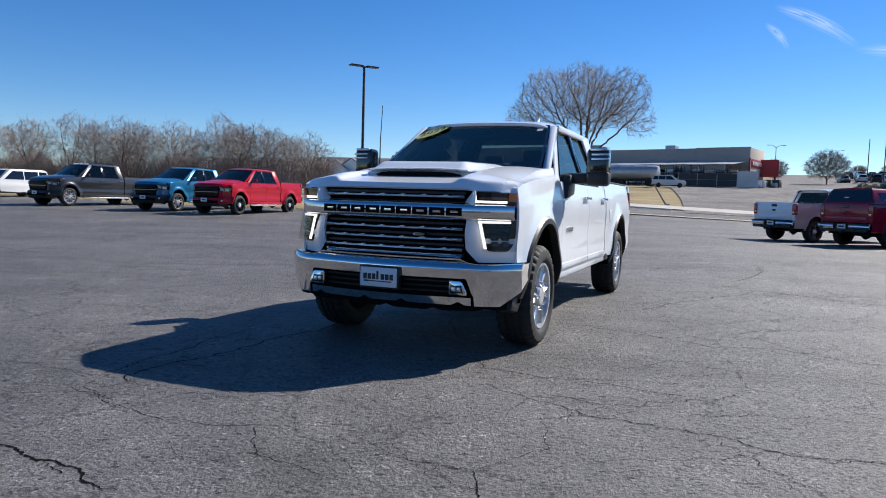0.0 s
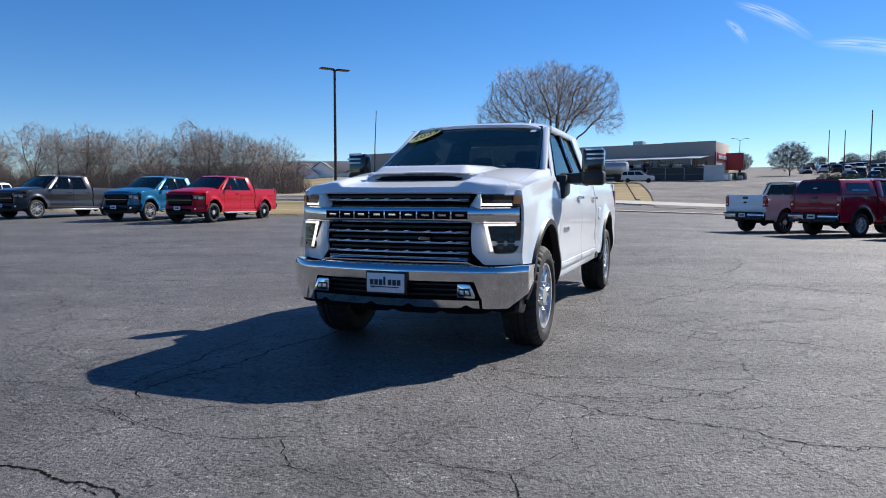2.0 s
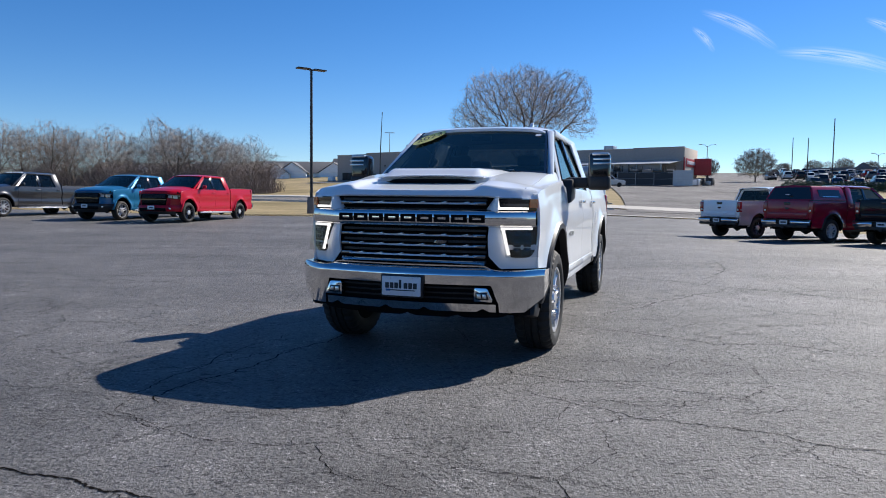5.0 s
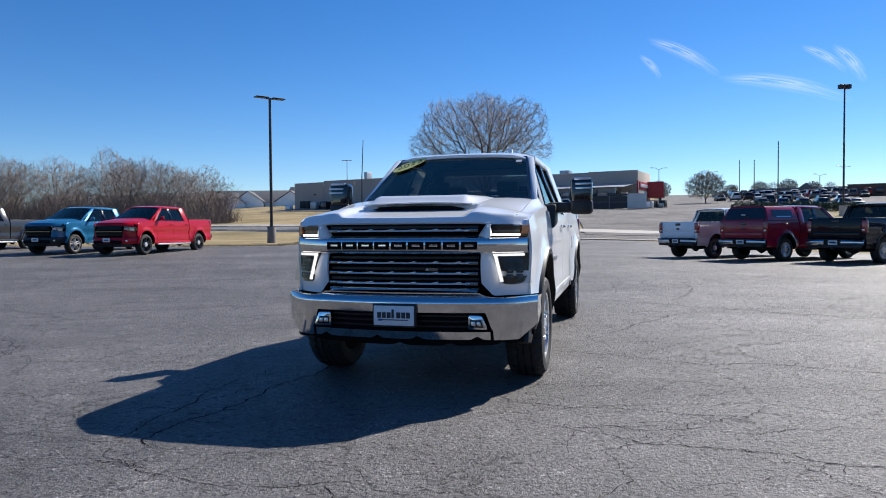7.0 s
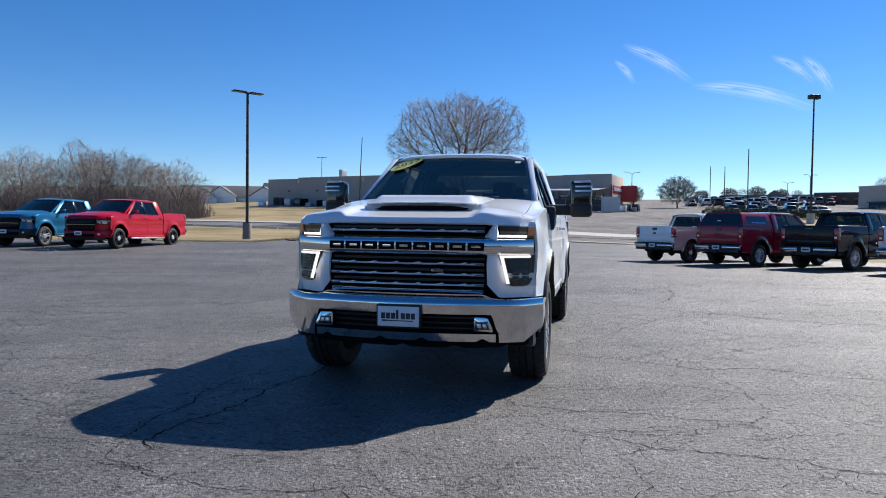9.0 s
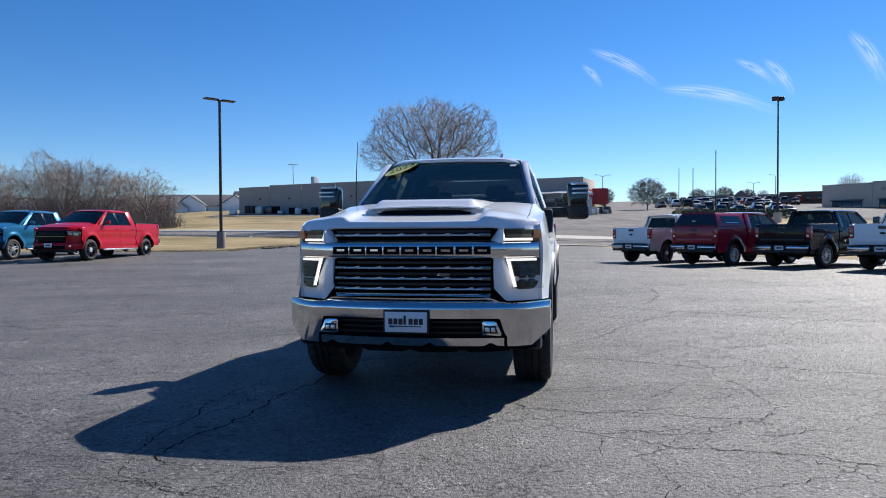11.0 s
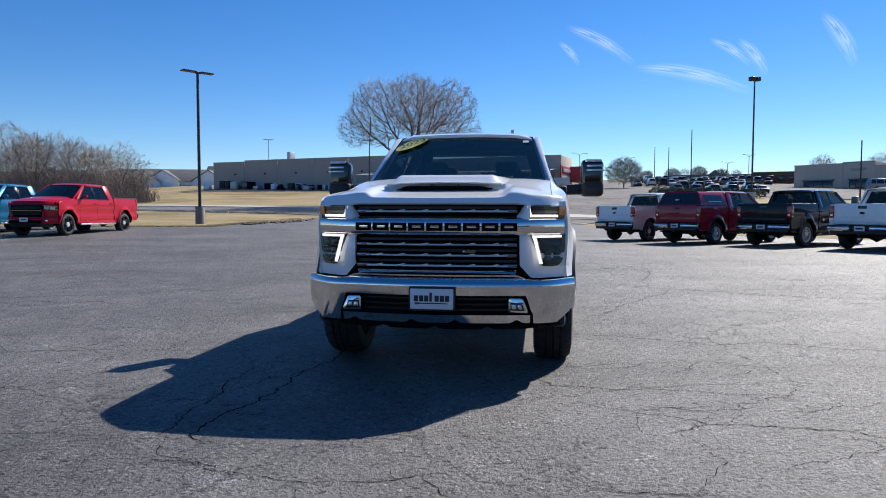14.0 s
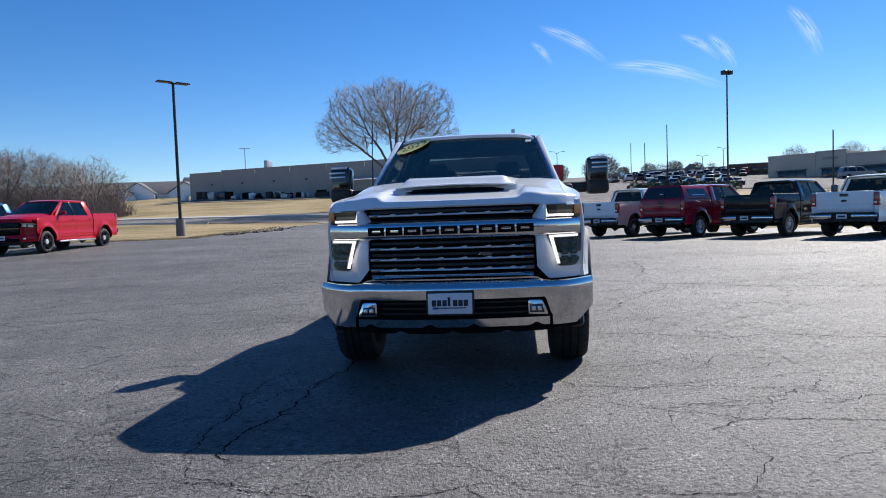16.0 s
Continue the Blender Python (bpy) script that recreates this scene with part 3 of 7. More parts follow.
# ---- vehicles ----
def wheel(parent, x, y, r, width, style, rim_mat, side, rim_r=None, nuts=False):
    """A wheel > tyre, rim, hub_cap. side: +1 faces +x."""
    hub = new("wheel")
    hub.parent = parent
    hub.location = (x, y, r)
    w = width / 2
    rr = rim_r or r * 0.64
    prof = [(rr, -w * 0.78), (rr + 0.03, -w * 0.95), (r - 0.09, -w), (r - 0.035, -w * 0.93), (r - 0.006, -w * 0.72), (r, -w * 0.5), (r, -w * 0.42), (r - 0.012, -w * 0.40), (r - 0.012, -w * 0.32), (r, -w * 0.30),
            (r, -0.01), (r - 0.012, -0.006)]
    prof = prof + [(a, -h) for a, h in reversed(prof)]
    bm = lathe(prof, 96, cap=False)
    for v in bm.verts:
        q = math.hypot(v.co.y, v.co.z)
        if q > r - 0.05 and abs(v.co.x) > w * 0.28:
            k = round(math.atan2(v.co.z, v.co.y) * 96 / (2 * math.pi)) + (1 if v.co.x > 0 else 0)
            if k % 3 == 0:
                v.co.y, v.co.z = v.co.y * (q - 0.014) / q, v.co.z * (q - 0.014) / q
    part("tyre", bm, "rubber", hub)
    # dark barrel, bright lip and spokes
    f = side
    part("barrel", lathe([(rr, -w * 0.8 * f), (rr * 0.93, -w * 0.7 * f), (rr * 0.9, w * 0.5 * f), (rr * 0.9, w * 0.45 * f), (rr * 0.85, w * 0.12 * f), (0.08, 0.05 * w * f)], 32), "void", hub)
    bm = bmesh.new()
    lip = [(rr * 0.90, w * 0.45 * f), (rr * 0.97, w * 0.74 * f), (rr + 0.006, w * 0.8 * f), (rr + 0.004, w * 0.88 * f), (rr * 0.96, w * 0.86 * f), (rr * 0.93, w * 0.6 * f), (rr * 0.90, w * 0.45 * f)]
    rings = [[bm.verts.new((h, q * math.cos(2 * math.pi * k / 40), q * math.sin(2 * math.pi * k / 40))) for k in range(40)] for q, h in lip]
    for c, d in zip(rings, rings[1:]):
        for k in range(40):
            bm.faces.new((c[k], c[(k + 1) % 40], d[(k + 1) % 40], d[k]))
    n = {"six": 6, "twin": 6, "star": 5}[style]
    for k in range(n):
        a = 2 * math.pi * k / n
        rot = Matrix.Rotation(a, 4, "X")
        arms = ((-0.30, -0.12), (0.30, 0.12)) if style == "twin" else ((-0.16, -0.14), (0.16, 0.14)) if style == "star" else ((-0.20, -0.15), (0.20, 0.15))
        for o1, o0 in arms:
            rings = []
            for q, o, h, t in ((0.22, o0, 0.74, 0.10), (0.5, o0 * 0.5 + o1 * 0.5, 0.70, 0.075), (0.8, o1 * 0.95, 0.72, 0.075), (0.97, o1, 0.76, 0.10)):
                rings.append([bm.verts.new(rot @ Vector((h * w * f + e * f, (o + y * t) * rr, q * rr))) for y, e in ((-1, -0.05), (-0.95, -0.012), (0, 0.010), (0.95, -0.012), (1, -0.05))])
            for c, d in zip(rings, rings[1:]):
                for i in range(4):
                    bm.faces.new((c[i], c[i + 1], d[i + 1], d[i]))
    part("rim", bm, rim_mat, hub)
    bm = lathe([(0.095, 0.3 * w * f), (0.095, 0.74 * w * f), (0.08, 0.86 * w * f), (0.03, 0.9 * w * f)], 24)
    part("hub_cap", bm, "alloy" if rim_mat != "gloss" else "satin", hub)
    if nuts:
        for k in range(8):
            a = 2 * math.pi * k / 8
            nut = lathe([(0.013, -0.02), (0.013, 0.02), (0.007, 0.026)], 6)
            nut.transform(Matrix.Translation((0.78 * w * f, 0.115 * math.cos(a), 0.115 * math.sin(a))))
            part("wheel_nut", nut, "chrome", hub)
    part("brake_disc", lathe([(rr * 0.62, -0.02), (rr * 0.62, 0.01), (0.1, 0.02)], 28), "under", hub)
    return hub


def merge(bm, other):
    me = bpy.data.meshes.new("tmp")
    other.to_mesh(me), other.free()
    bm.from_mesh(me)
    bpy.data.meshes.remove(me)
    return bm


class Body:
    """The shape of a pickup: x to its own left, y back from the grille, z up."""
    def __init__(s, W=1.01, axf=0.90, axr=4.936, rw=0.43, arch_a=0.545, arch_b=0.63, nose=0.27, door0=1.62, door1=2.87, cab=3.93, bed0=3.99, bed1=6.05,
                 rock=0.56, belt=1.42, rail=1.50, ws0=1.50, ws1=2.30, wsz0=1.555, roof=2.055, roofw=0.715, wsw=0.83, hood0=1.377, hood1=1.555, fendlow=0.79, drop=0.05, rear_door=True, flare=0.04, sweep=0.15, bluff=False, round_nose=0.0, tuck=0.012):
        s.W, s.axf, s.axr, s.rw, s.arch_a, s.arch_b = W, axf, axr, rw, arch_a, arch_b
        s.nose, s.door0, s.door1, s.cab, s.bed0, s.bed1 = nose, door0, door1, cab, bed0, bed1
        s.rock, s.belt, s.rail = rock, belt, rail
        s.ws0, s.ws1, s.wsz0, s.roof, s.roofw, s.wsw = ws0, ws1, wsz0, roof, roofw, wsw
        s.hood0, s.hood1, s.fendlow, s.drop = hood0, hood1, fendlow, drop
        s.rear_door, s.flare, s.sweep, s.bluff, s.round, s.tuck = rear_door, flare, sweep, bluff, round_nose, tuck

    def side(s, y, z):
        w = s.W
        w -= 0.05 * max(0, (0.72 - z) / 0.25) ** 2
        w -= 0.055 * max(0, (z - 1.08) / 0.38) ** 2
        w -= s.tuck * math.exp(-((z - 0.84) / 0.13) ** 2)
        w -= 0.07 * max(0, (0.55 - y) / 0.45) ** 2
        for ya in (s.axf, s.axr):
            d = math.hypot((y - ya) / s.arch_a, (z - s.rw) / s.arch_b)
            w += s.flare * math.exp(-((max(0, d - 1.0)) / 0.16) ** 2)
        return w

    def low(s, y):
        for ya in (s.axf, s.axr):
            t = (y - ya) / s.arch_a
            if abs(t) < 1:
                return max(s.rock if y > s.axf else s.fendlow, s.rw + s.arch_b * math.sqrt(max(0, 1 - t * t)))
        return s.fendlow if y < s.axf else s.rock

    def top(s, y):
        """Height of the shoulder: fender, doors, bed rail."""
        if y < s.door0:
            t = (y - s.nose) / (s.door0 - s.nose)
            return s.hood0 - s.drop + (s.belt + 0.02 - s.hood0 + s.drop) * t ** 0.5 - 0.01 * t + (0.045 * t if s.bluff else 0.0)
        return s.belt if y < s.cab + 0.02 else s.rail

    def glass_x(s, z):
        t = (z - s.belt) / (s.roof - 0.05 - s.belt)
        return s.side(2.5, s.belt) - 0.015 - (s.side(2.5, s.belt) - 0.015 - s.roofw) * t


def arch_ys(s, a, b, k):
    ys = set(spread(a, b, k))
    for ya in (s.axf, s.axr):
        for i in range(25):
            y = ya + s.arch_a * math.cos(math.pi * i / 24)
            if a < y < b:
                ys.add(y)
    return sorted(ys)


def side_panel(s, a, b, sgn, k=10, rows=14, thick=0.022):
    ys = arch_ys(s, a, b, k)

    def f(y, v):
        lo, hi = s.low(y), s.top(min(max(y, a + 1e-4), b - 1e-4))
        z = lo + (hi - lo) * v
        return (sgn * s.side(y, z), y, z)
    return grid(ys, spread(0, 1, rows), f, thick)


def arch_lip(s, ya, sgn, mat, parent, wide=0.05):
    """A moulding that follows the wheel arch."""
    bm = bmesh.new()
    rings = []
    for i in range(27):
        a = math.pi * (0.02 + 0.96 * i / 26)
        c, q = math.cos(a), math.sin(a)
        ring = []
        for o, e in ((-0.012, -0.05), (-0.012, 0.014), (wide * 0.6, 0.016), (wide, 0.0)):
            y, z = ya + (s.arch_a + o) * c, s.rw + (s.arch_b + o) * q
            ring.append(bm.verts.new((sgn * (s.side(y, z) + e), y, z)))
        rings.append(ring)
    for c, d in zip(rings, rings[1:]):
        for i in range(3):
            bm.faces.new((c[i], c[i + 1], d[i + 1], d[i]))
    return part("arch_moulding", bm, mat, parent)


def mirror(parent, s, sgn, tow, mat="plastic", cap="plastic"):
    """A door mirror; tow: the tall kind on two arms."""
    y = 1.88 if tow else s.door0 + 0.18
    if tow:
        bm = box(sgn * 1.165, sgn * 1.375, y - 0.085, y + 0.095, 1.40, 1.752, 0.04, 3)
        m = part("mirror", bm, "gloss", parent, "tall black towing mirror")
        part("mirror_lower_shell", box(sgn * 1.16, sgn * 1.38, y - 0.09, y + 0.09, 1.395, 1.545, 0.04, 3), mat, m)
        part("mirror_arm", beam((sgn * 0.94, y + 0.0, 1.465), (sgn * 1.2, y + 0.01, 1.465), 0.08, 0.105, Vector((0, 1, 0)), 0.025), mat, m)
        part("mirror_base", prism([(y - 0.20, 1.26), (y + 0.10, 1.30), (y + 0.14, 1.50), (y - 0.10, 1.50)], (sgn * 0.90, sgn * 1.03), "x", 0.025), mat, m)
        part("mirror_glass", box(sgn * 1.185, sgn * 1.355, y + 0.096, y + 0.101, 1.48, 1.72), "chrome", m)
        for z in (1.692, 1.650):
            part("mirror_stripe", box(sgn * 1.215, sgn * 1.379, y - 0.091, y - 0.04, z - 0.009, z + 0.009, 0.004), "satin", m)
        part("signal_lens", box(sgn * 1.20, sgn * 1.36, y - 0.089, y + 0.02, 1.728, 1.754, 0.010), "satin", m)
    else:
        m = part("mirror", box(sgn * (s.W + 0.02), sgn * (s.W + 0.19), y - 0.07, y + 0.03, s.belt + 0.03, s.belt + 0.17, 0.04, 3), cap, parent)
        part("mirror_arm", beam((sgn * (s.W - 0.08), y, s.belt + 0.05), (sgn * (s.W + 0.06), y, s.belt + 0.07), 0.04, 0.04, Vector((0, 1, 0)), 0.015), mat, m)
    return m


def handle(parent, s, y, z, sgn, mat):
    x = s.side(y, z)
    bm = beam((sgn * (x + 0.035), y - 0.11, z), (sgn * (x + 0.035), y + 0.11, z), 0.022, 0.03, Vector((1, 0, 0)), 0.009)
    for o in (-0.09, 0.09):
        beam((sgn * (x - 0.005), y + o, z), (sgn * (x + 0.035), y + o, z), 0.024, 0.028, Vector((0, 1, 0)), 0.006, bm)
    return part("door_handle", bm, mat, parent)


def hood_z(s, x, y):
    yf = front_y(s, x)
    if s.bluff:
        # tall rounded nose, then a flat hood with a sunken apron before the scoop
        d = max(0.0, y - yf)
        k = min(1.0, d / 0.34)
        z = 1.296 + 0.014 * (1 - smooth01(0.60, 0.74, abs(x))) * (1 - k) + 0.066 * (1 - (1 - min(1.0, d / 0.060)) ** 1.15) + 0.100 * (1 - (1 - k) ** 1.25) + 0.106 * max(0.0, (d - 0.34) / (s.ws0 - 0.36))
        z -= (0.040 * (x / 0.9) ** 2 + s.drop * abs(x / 0.95) ** 5) * k * (1 - 0.75 * smooth01(0.5, 1.3, y))
        if y < 0.56:
            m = (1 - smooth01(0.48, 0.56, abs(x)))
            z += (min(z, 1.358 + 0.150 * (y - 0.10)) - z) * m
        return z
    t = max(0.0, min(1.0, (y - 0.25) / (s.ws0 - 0.25)))
    z = s.hood0 + (s.hood1 - s.hood0) * t ** 0.80 - (s.drop + 0.015 * t) * abs(x / 0.95) ** 5
    z += 0.028 * max(0.0, 1 - (x / 0.8) ** 2) * smooth01(0.2, 0.7, y)
    z -= s.round * max(0.0, 1 - (y - yf) / 0.42) ** 2
    z -= 0.064 * max(0.0, 1 - (y - yf) / 0.09) ** 1.8 + 0.015 * max(0.0, 1 - (y - yf) / 0.3) ** 2
    return z


def front_y(s, x):
    a = abs(x)
    return 0.02 + 0.04 * (a / 0.6) ** 2 + s.sweep * max(0, (a - 0.6) / 0.35) ** 1.6


def cab_shell(root, s, mat, glass_front="glass", glass_side="tint", seats=True, trim="gloss", res=14, glass_rear="tint"):
    """Roof, windscreen, pillars, side and rear windows, interior."""
    # windscreen
    def ws(u, v):
        w = s.wsw + (s.roofw - 0.02 - s.wsw) * v
        return (u * w, s.ws0 + (s.ws1 - s.ws0) * v - (0.16 - 0.08 * v) * (1 - u * u), s.wsz0 - 0.02 + (s.roof - 0.035 - s.wsz0 + 0.02) * v + 0.02 * v * (1 - u * u))
    wind = part("windscreen", grid(spread(-0.97, 0.97, 15), spread(0.0, 0.97, 8), ws), glass_front, root)
    bm = bmesh.new()
    for u0, u1, v0, v1 in ((-0.985, -0.955, 0, 1), (0.955, 0.985, 0, 1), (-0.985, 0.985, 0.965, 1.0), (-0.985, 0.985, -0.02, 0.045)):
        grid(spread(u0, u1, 9), spread(v0, v1, 5), lambda u, v: tuple(Vector(ws(u, v)) + Vector((0, -0.004, 0.003))), bm=bm)
    part("windscreen_border", bm, "gloss", wind)
    # roof
    ys = spread(s.ws1 - 0.06, s.cab - 0.03, res)

    def roof(u, y):
        t = smooth01(s.ws1 - 0.10, s.ws1 + 0.16, y)
        e = abs(u)
        edge = (s.roof - 0.030 + 0.05 * t) - 0.05 * max(0, (e - 0.7) / 0.3) ** 2 - 0.02 * e * e - 0.03 * smooth01(s.cab - 0.5, s.cab, y)
        return (u * (s.roofw + 0.035 - 0.035 * (1 - t)), y - (0.08 * (1 - u * u)) * (1 - t), edge + 0.015)
    part("roof", grid(spread(-1, 1, 17), ys, roof, 0.03), mat, root)
    # pillars and door frames on each side
    xb, xr = s.side(2.5, s.belt) - 0.02, s.roofw + 0.01
    zt = s.roof - 0.045
    rear_end = s.cab - 0.03
    for g in (-1, 1):
        part("pillar", beam((g * (s.wsw + 0.026), s.ws0 + 0.0, s.wsz0 - 0.11), (g * (s.roofw + 0.004), s.ws1 + 0.01, zt - 0.025), 0.066, 0.095, Vector((1, 0, 0)), 0.02), mat, root)
        part("pillar_panel", grid(spread(0, 1, 3), spread(0, 1, 8), lambda u, v: (g * (s.glass_x(s.belt - 0.03 + (zt - s.belt) * v) - 0.004), (s.ws0 + 0.04 + 0.17 * u) * (1 - v) + (s.ws1 - 0.02 + 0.13 * u) * v, s.belt - 0.03 + (zt - s.belt) * v), 0.014), mat, root)
        part("pillar", beam((g * (xb + 0.005), rear_end - 0.12, s.belt - 0.05), (g * xr, rear_end - 0.22, zt), 0.06, 0.30, Vector((1, 0, 0)), 0.02), mat, root)
        part("roof_rail", beam((g * (xr + 0.005), s.ws1 + 0.10, zt - 0.008), (g * (xr + 0.005), rear_end - 0.1, zt - 0.005), 0.05, 0.07, Vector((1, 0, 0)), 0.018), mat, root)
        quads = []
        yb = s.door1 - 0.03
        quads.append(((s.ws0 + 0.20, s.belt), (yb - 0.04, s.belt), (yb - 0.04, zt - 0.035), (s.ws1 + 0.10, zt - 0.035)))
        if s.rear_door:
            quads.append(((yb + 0.05, s.belt), (rear_end - 0.26, s.belt), (rear_end - 0.36, zt - 0.035), (yb + 0.05, zt - 0.035)))
        else:
            quads.append(((yb + 0.05, s.belt), (rear_end - 0.2, s.belt), (rear_end - 0.28, zt - 0.035), (yb + 0.05, zt - 0.035)))
        part("pillar", beam((g * (xb - 0.012), yb + 0.005, s.belt - 0.03), (g * (xr - 0.008), yb + 0.005, zt), 0.03, 0.10, Vector((1, 0, 0)), 0.008), trim, root)
        for q in quads:
            a, b, c, d = q

            def pane(u, v):
                y = (a[0] * (1 - u) + b[0] * u) * (1 - v) + (d[0] * (1 - u) + c[0] * u) * v
                z = (a[1] - 0.03) * (1 - v) + c[1] * v
                return (g * (s.glass_x(z) - 0.012), y, z)
            w = part("side_window", grid(spread(0, 1, 5), spread(0, 1, 6), pane), glass_side, root)
            bm = bmesh.new()
            for (u0, v0), (u1, v1) in (((0, 0), (1, 0)), ((1, 0), (1, 1)), ((1, 1), (0, 1)), ((0, 1), (0, 0))):
                beam(Vector(pane(u0, v0)) + Vector((g * 0.008, 0, 0)), Vector(pane(u1, v1)) + Vector((g * 0.008, 0, 0)), 0.022, 0.03, Vector((1, 0, 0)), 0.005, bm)
            part("window_frame", bm, trim, w)
    # back wall with its window
    zb = s.belt + 0.02
    bm = box(-xb + 0.04, xb - 0.04, s.cab - 0.10, s.cab - 0.04, s.rock + 0.1, zb, 0.02)
    for g in (-1, 1):
        beam((g * (xb - 0.09), s.cab - 0.07, zb), (g * (xr - 0.06), s.cab - 0.17, zt), 0.14, 0.06, Vector((1, 0, 0)), 0.015, bm)
    beam((-xr + 0.05, s.cab - 0.16, zt - 0.02), (xr - 0.05, s.cab - 0.16, zt - 0.02), 0.06, 0.09, Vector((0, 1, 0)), 0.015, bm)
    part("cab_back", bm, mat, root)
    part("rear_window", grid(spread(-1, 1, 5), spread(0, 1, 4), lambda u, v: (u * (xb - 0.12 - 0.1 * v), s.cab - 0.07 - 0.1 * v, zb + (zt - 0.04 - zb) * v)), glass_rear, root)
    # interior
    part("cab_floor", box(-0.86, 0.86, s.ws0 + 0.1, s.cab - 0.1, 0.72, 0.80), "void", root)
    part("dashboard", box(-0.82, 0.82, s.ws0 - 0.08, s.ws0 + 0.42, 1.18, s.wsz0 - 0.06, 0.05, 3), "seat", root)
    if seats:
        rows = (s.door1 - 0.35, s.cab - 0.45) if s.rear_door else (s.door1 - 0.35,)
        for y in rows:
            for x in (-0.40, 0.40):
                bm = box(x - 0.27, x + 0.27, y - 0.48, y + 0.05, 0.95, 1.12, 0.05, 3)
                merge(bm, prism([(y - 0.06, 1.05), (y + 0.10, 1.05), (y + 0.22, 1.66), (y + 0.12, 1.68)], (x - 0.25, x + 0.25), "x", 0.03))
                merge(bm, box(x - 0.13, x + 0.13, y + 0.14, y + 0.24, 1.66, 1.80, 0.045, 3))
                part("cab_seat", bm, "seat", root)
        st = lathe([(0.185, -0.012), (0.2, 0), (0.185, 0.012), (0.172, 0)], 28, "z")
        merge(st, box(-0.17, 0.17, -0.03, 0.03, -0.012, 0.012, 0.008))
        st.transform(pose(0.40, s.ws0 + 0.62, 1.36, 62, 0, 0))
        part("steering_wheel", st, "plastic", root)
        part("rear_mirror", box(-0.11, 0.11, s.ws1 - 0.10, s.ws1 - 0.07, s.roof - 0.14, s.roof - 0.085, 0.012), "plastic", root)
        # dark lining of the cab
        part("headliner", grid(spread(-0.96, 0.96, 9), ys, lambda u, y: tuple(Vector(roof(u, y)) - Vector((0, 0, 0.040))), 0.008), "seat", root)
        bm = box(-xb + 0.06, xb - 0.06, s.cab - 0.125, s.cab - 0.105, s.rock + 0.2, zb, 0.006)
        for g in (-1, 1):
            beam((g * (xb - 0.10), s.cab - 0.115, zb), (g * (xr - 0.07), s.cab - 0.215, zt), 0.17, 0.02, Vector((1, 0, 0)), 0.004, bm)
            part("pillar_trim", beam((g * (xb - 0.040), rear_end - 0.13, s.belt - 0.05), (g * (xr - 0.045), rear_end - 0.23, zt), 0.02, 0.32, Vector((1, 0, 0)), 0.006), "seat", root)
        part("cab_lining", bm, "seat", root)


def underbody(root, s):
    for g in (-1, 1):
        part("frame_rail", box(g * 0.40, g * 0.50, s.axf - 0.75, s.bed1 - 0.1, 0.50, 0.66, 0.01), "under", root)
    bm = tube([(-0.80, s.axr, s.rw), (-0.2, s.axr, s.rw), (0, s.axr, s.rw), (0.2, s.axr, s.rw), (0.80, s.axr, s.rw)], [0.06, 0.06, 0.17, 0.06, 0.06], 14)
    part("rear_axle", bm, "under", root)
    bm = tube([(-0.80, s.axf, s.rw), (0.02, s.axf, s.rw), (0.2, s.axf, s.rw), (0.35, s.axf, s.rw), (0.80, s.axf, s.rw)], [0.055, 0.055, 0.13, 0.055, 0.055], 14)
    part("front_axle", bm, "under", root)
    part("exhaust", tube([(0.3, s.axf + 1.0, 0.50), (0.34, s.axr - 1.0, 0.50), (-0.55, s.axr + 0.5, 0.52), (-0.62, s.bed1 - 0.1, 0.5)], 0.045, 10), "under", root)
    part("engine_block", box(-0.42, 0.42, s.axf - 0.45, s.axf + 0.7, 0.55, 1.2, 0.05), "under", root)
    part("fuel_tank", box(-0.82, -0.3, s.axf + 1.4, s.axr - 0.8, 0.46, 0.72, 0.05), "under", root)
    for ya in (s.axf, s.axr):
        for g in (-1, 1):
            bm = grid(spread(0.0, math.pi, 17), (0.0, 1.0), lambda a, v: (g * (0.55 + (s.W - 0.57) * v), ya + (s.arch_a - 0.002) * math.cos(a), s.rw + (s.arch_b - 0.002) * math.sin(a)), 0.01)
            merge(bm, prism([(ya + s.arch_a * math.cos(math.pi * i / 16), s.rw + s.arch_b * math.sin(math.pi * i / 16)) for i in range(17)], (g * 0.54, g * 0.56), "x"))
            part("wheel_liner", bm, "void", root)


def bed(root, s, mat, liner="plastic"):
    W = s.W - 0.03
    for g in (-1, 1):
        ob = part("bed_side", side_panel(s, s.bed0, s.bed1, g, 12), mat, root)
        part("bed_rail", box(g * (W - 0.10), g * (s.side(s.bed1 - 0.4, s.rail) + 0.006), s.bed0, s.bed1, s.rail - 0.005, s.rail + 0.022, 0.008), "plastic" if liner == "plastic" else mat, ob)
        part("bed_wall", box(g * (W - 0.13), g * (W - 0.09), s.bed0 + 0.02, s.bed1 - 0.05, 0.85, s.rail, 0.008), liner, ob)
    part("bed_floor", box(-W + 0.1, W - 0.1, s.bed0, s.bed1 - 0.03, 0.80, 0.86), liner, root)
    part("bed_bulkhead", box(-W + 0.02, W - 0.02, s.bed0, s.bed0 + 0.05, 0.7, s.rail, 0.01), mat, root)


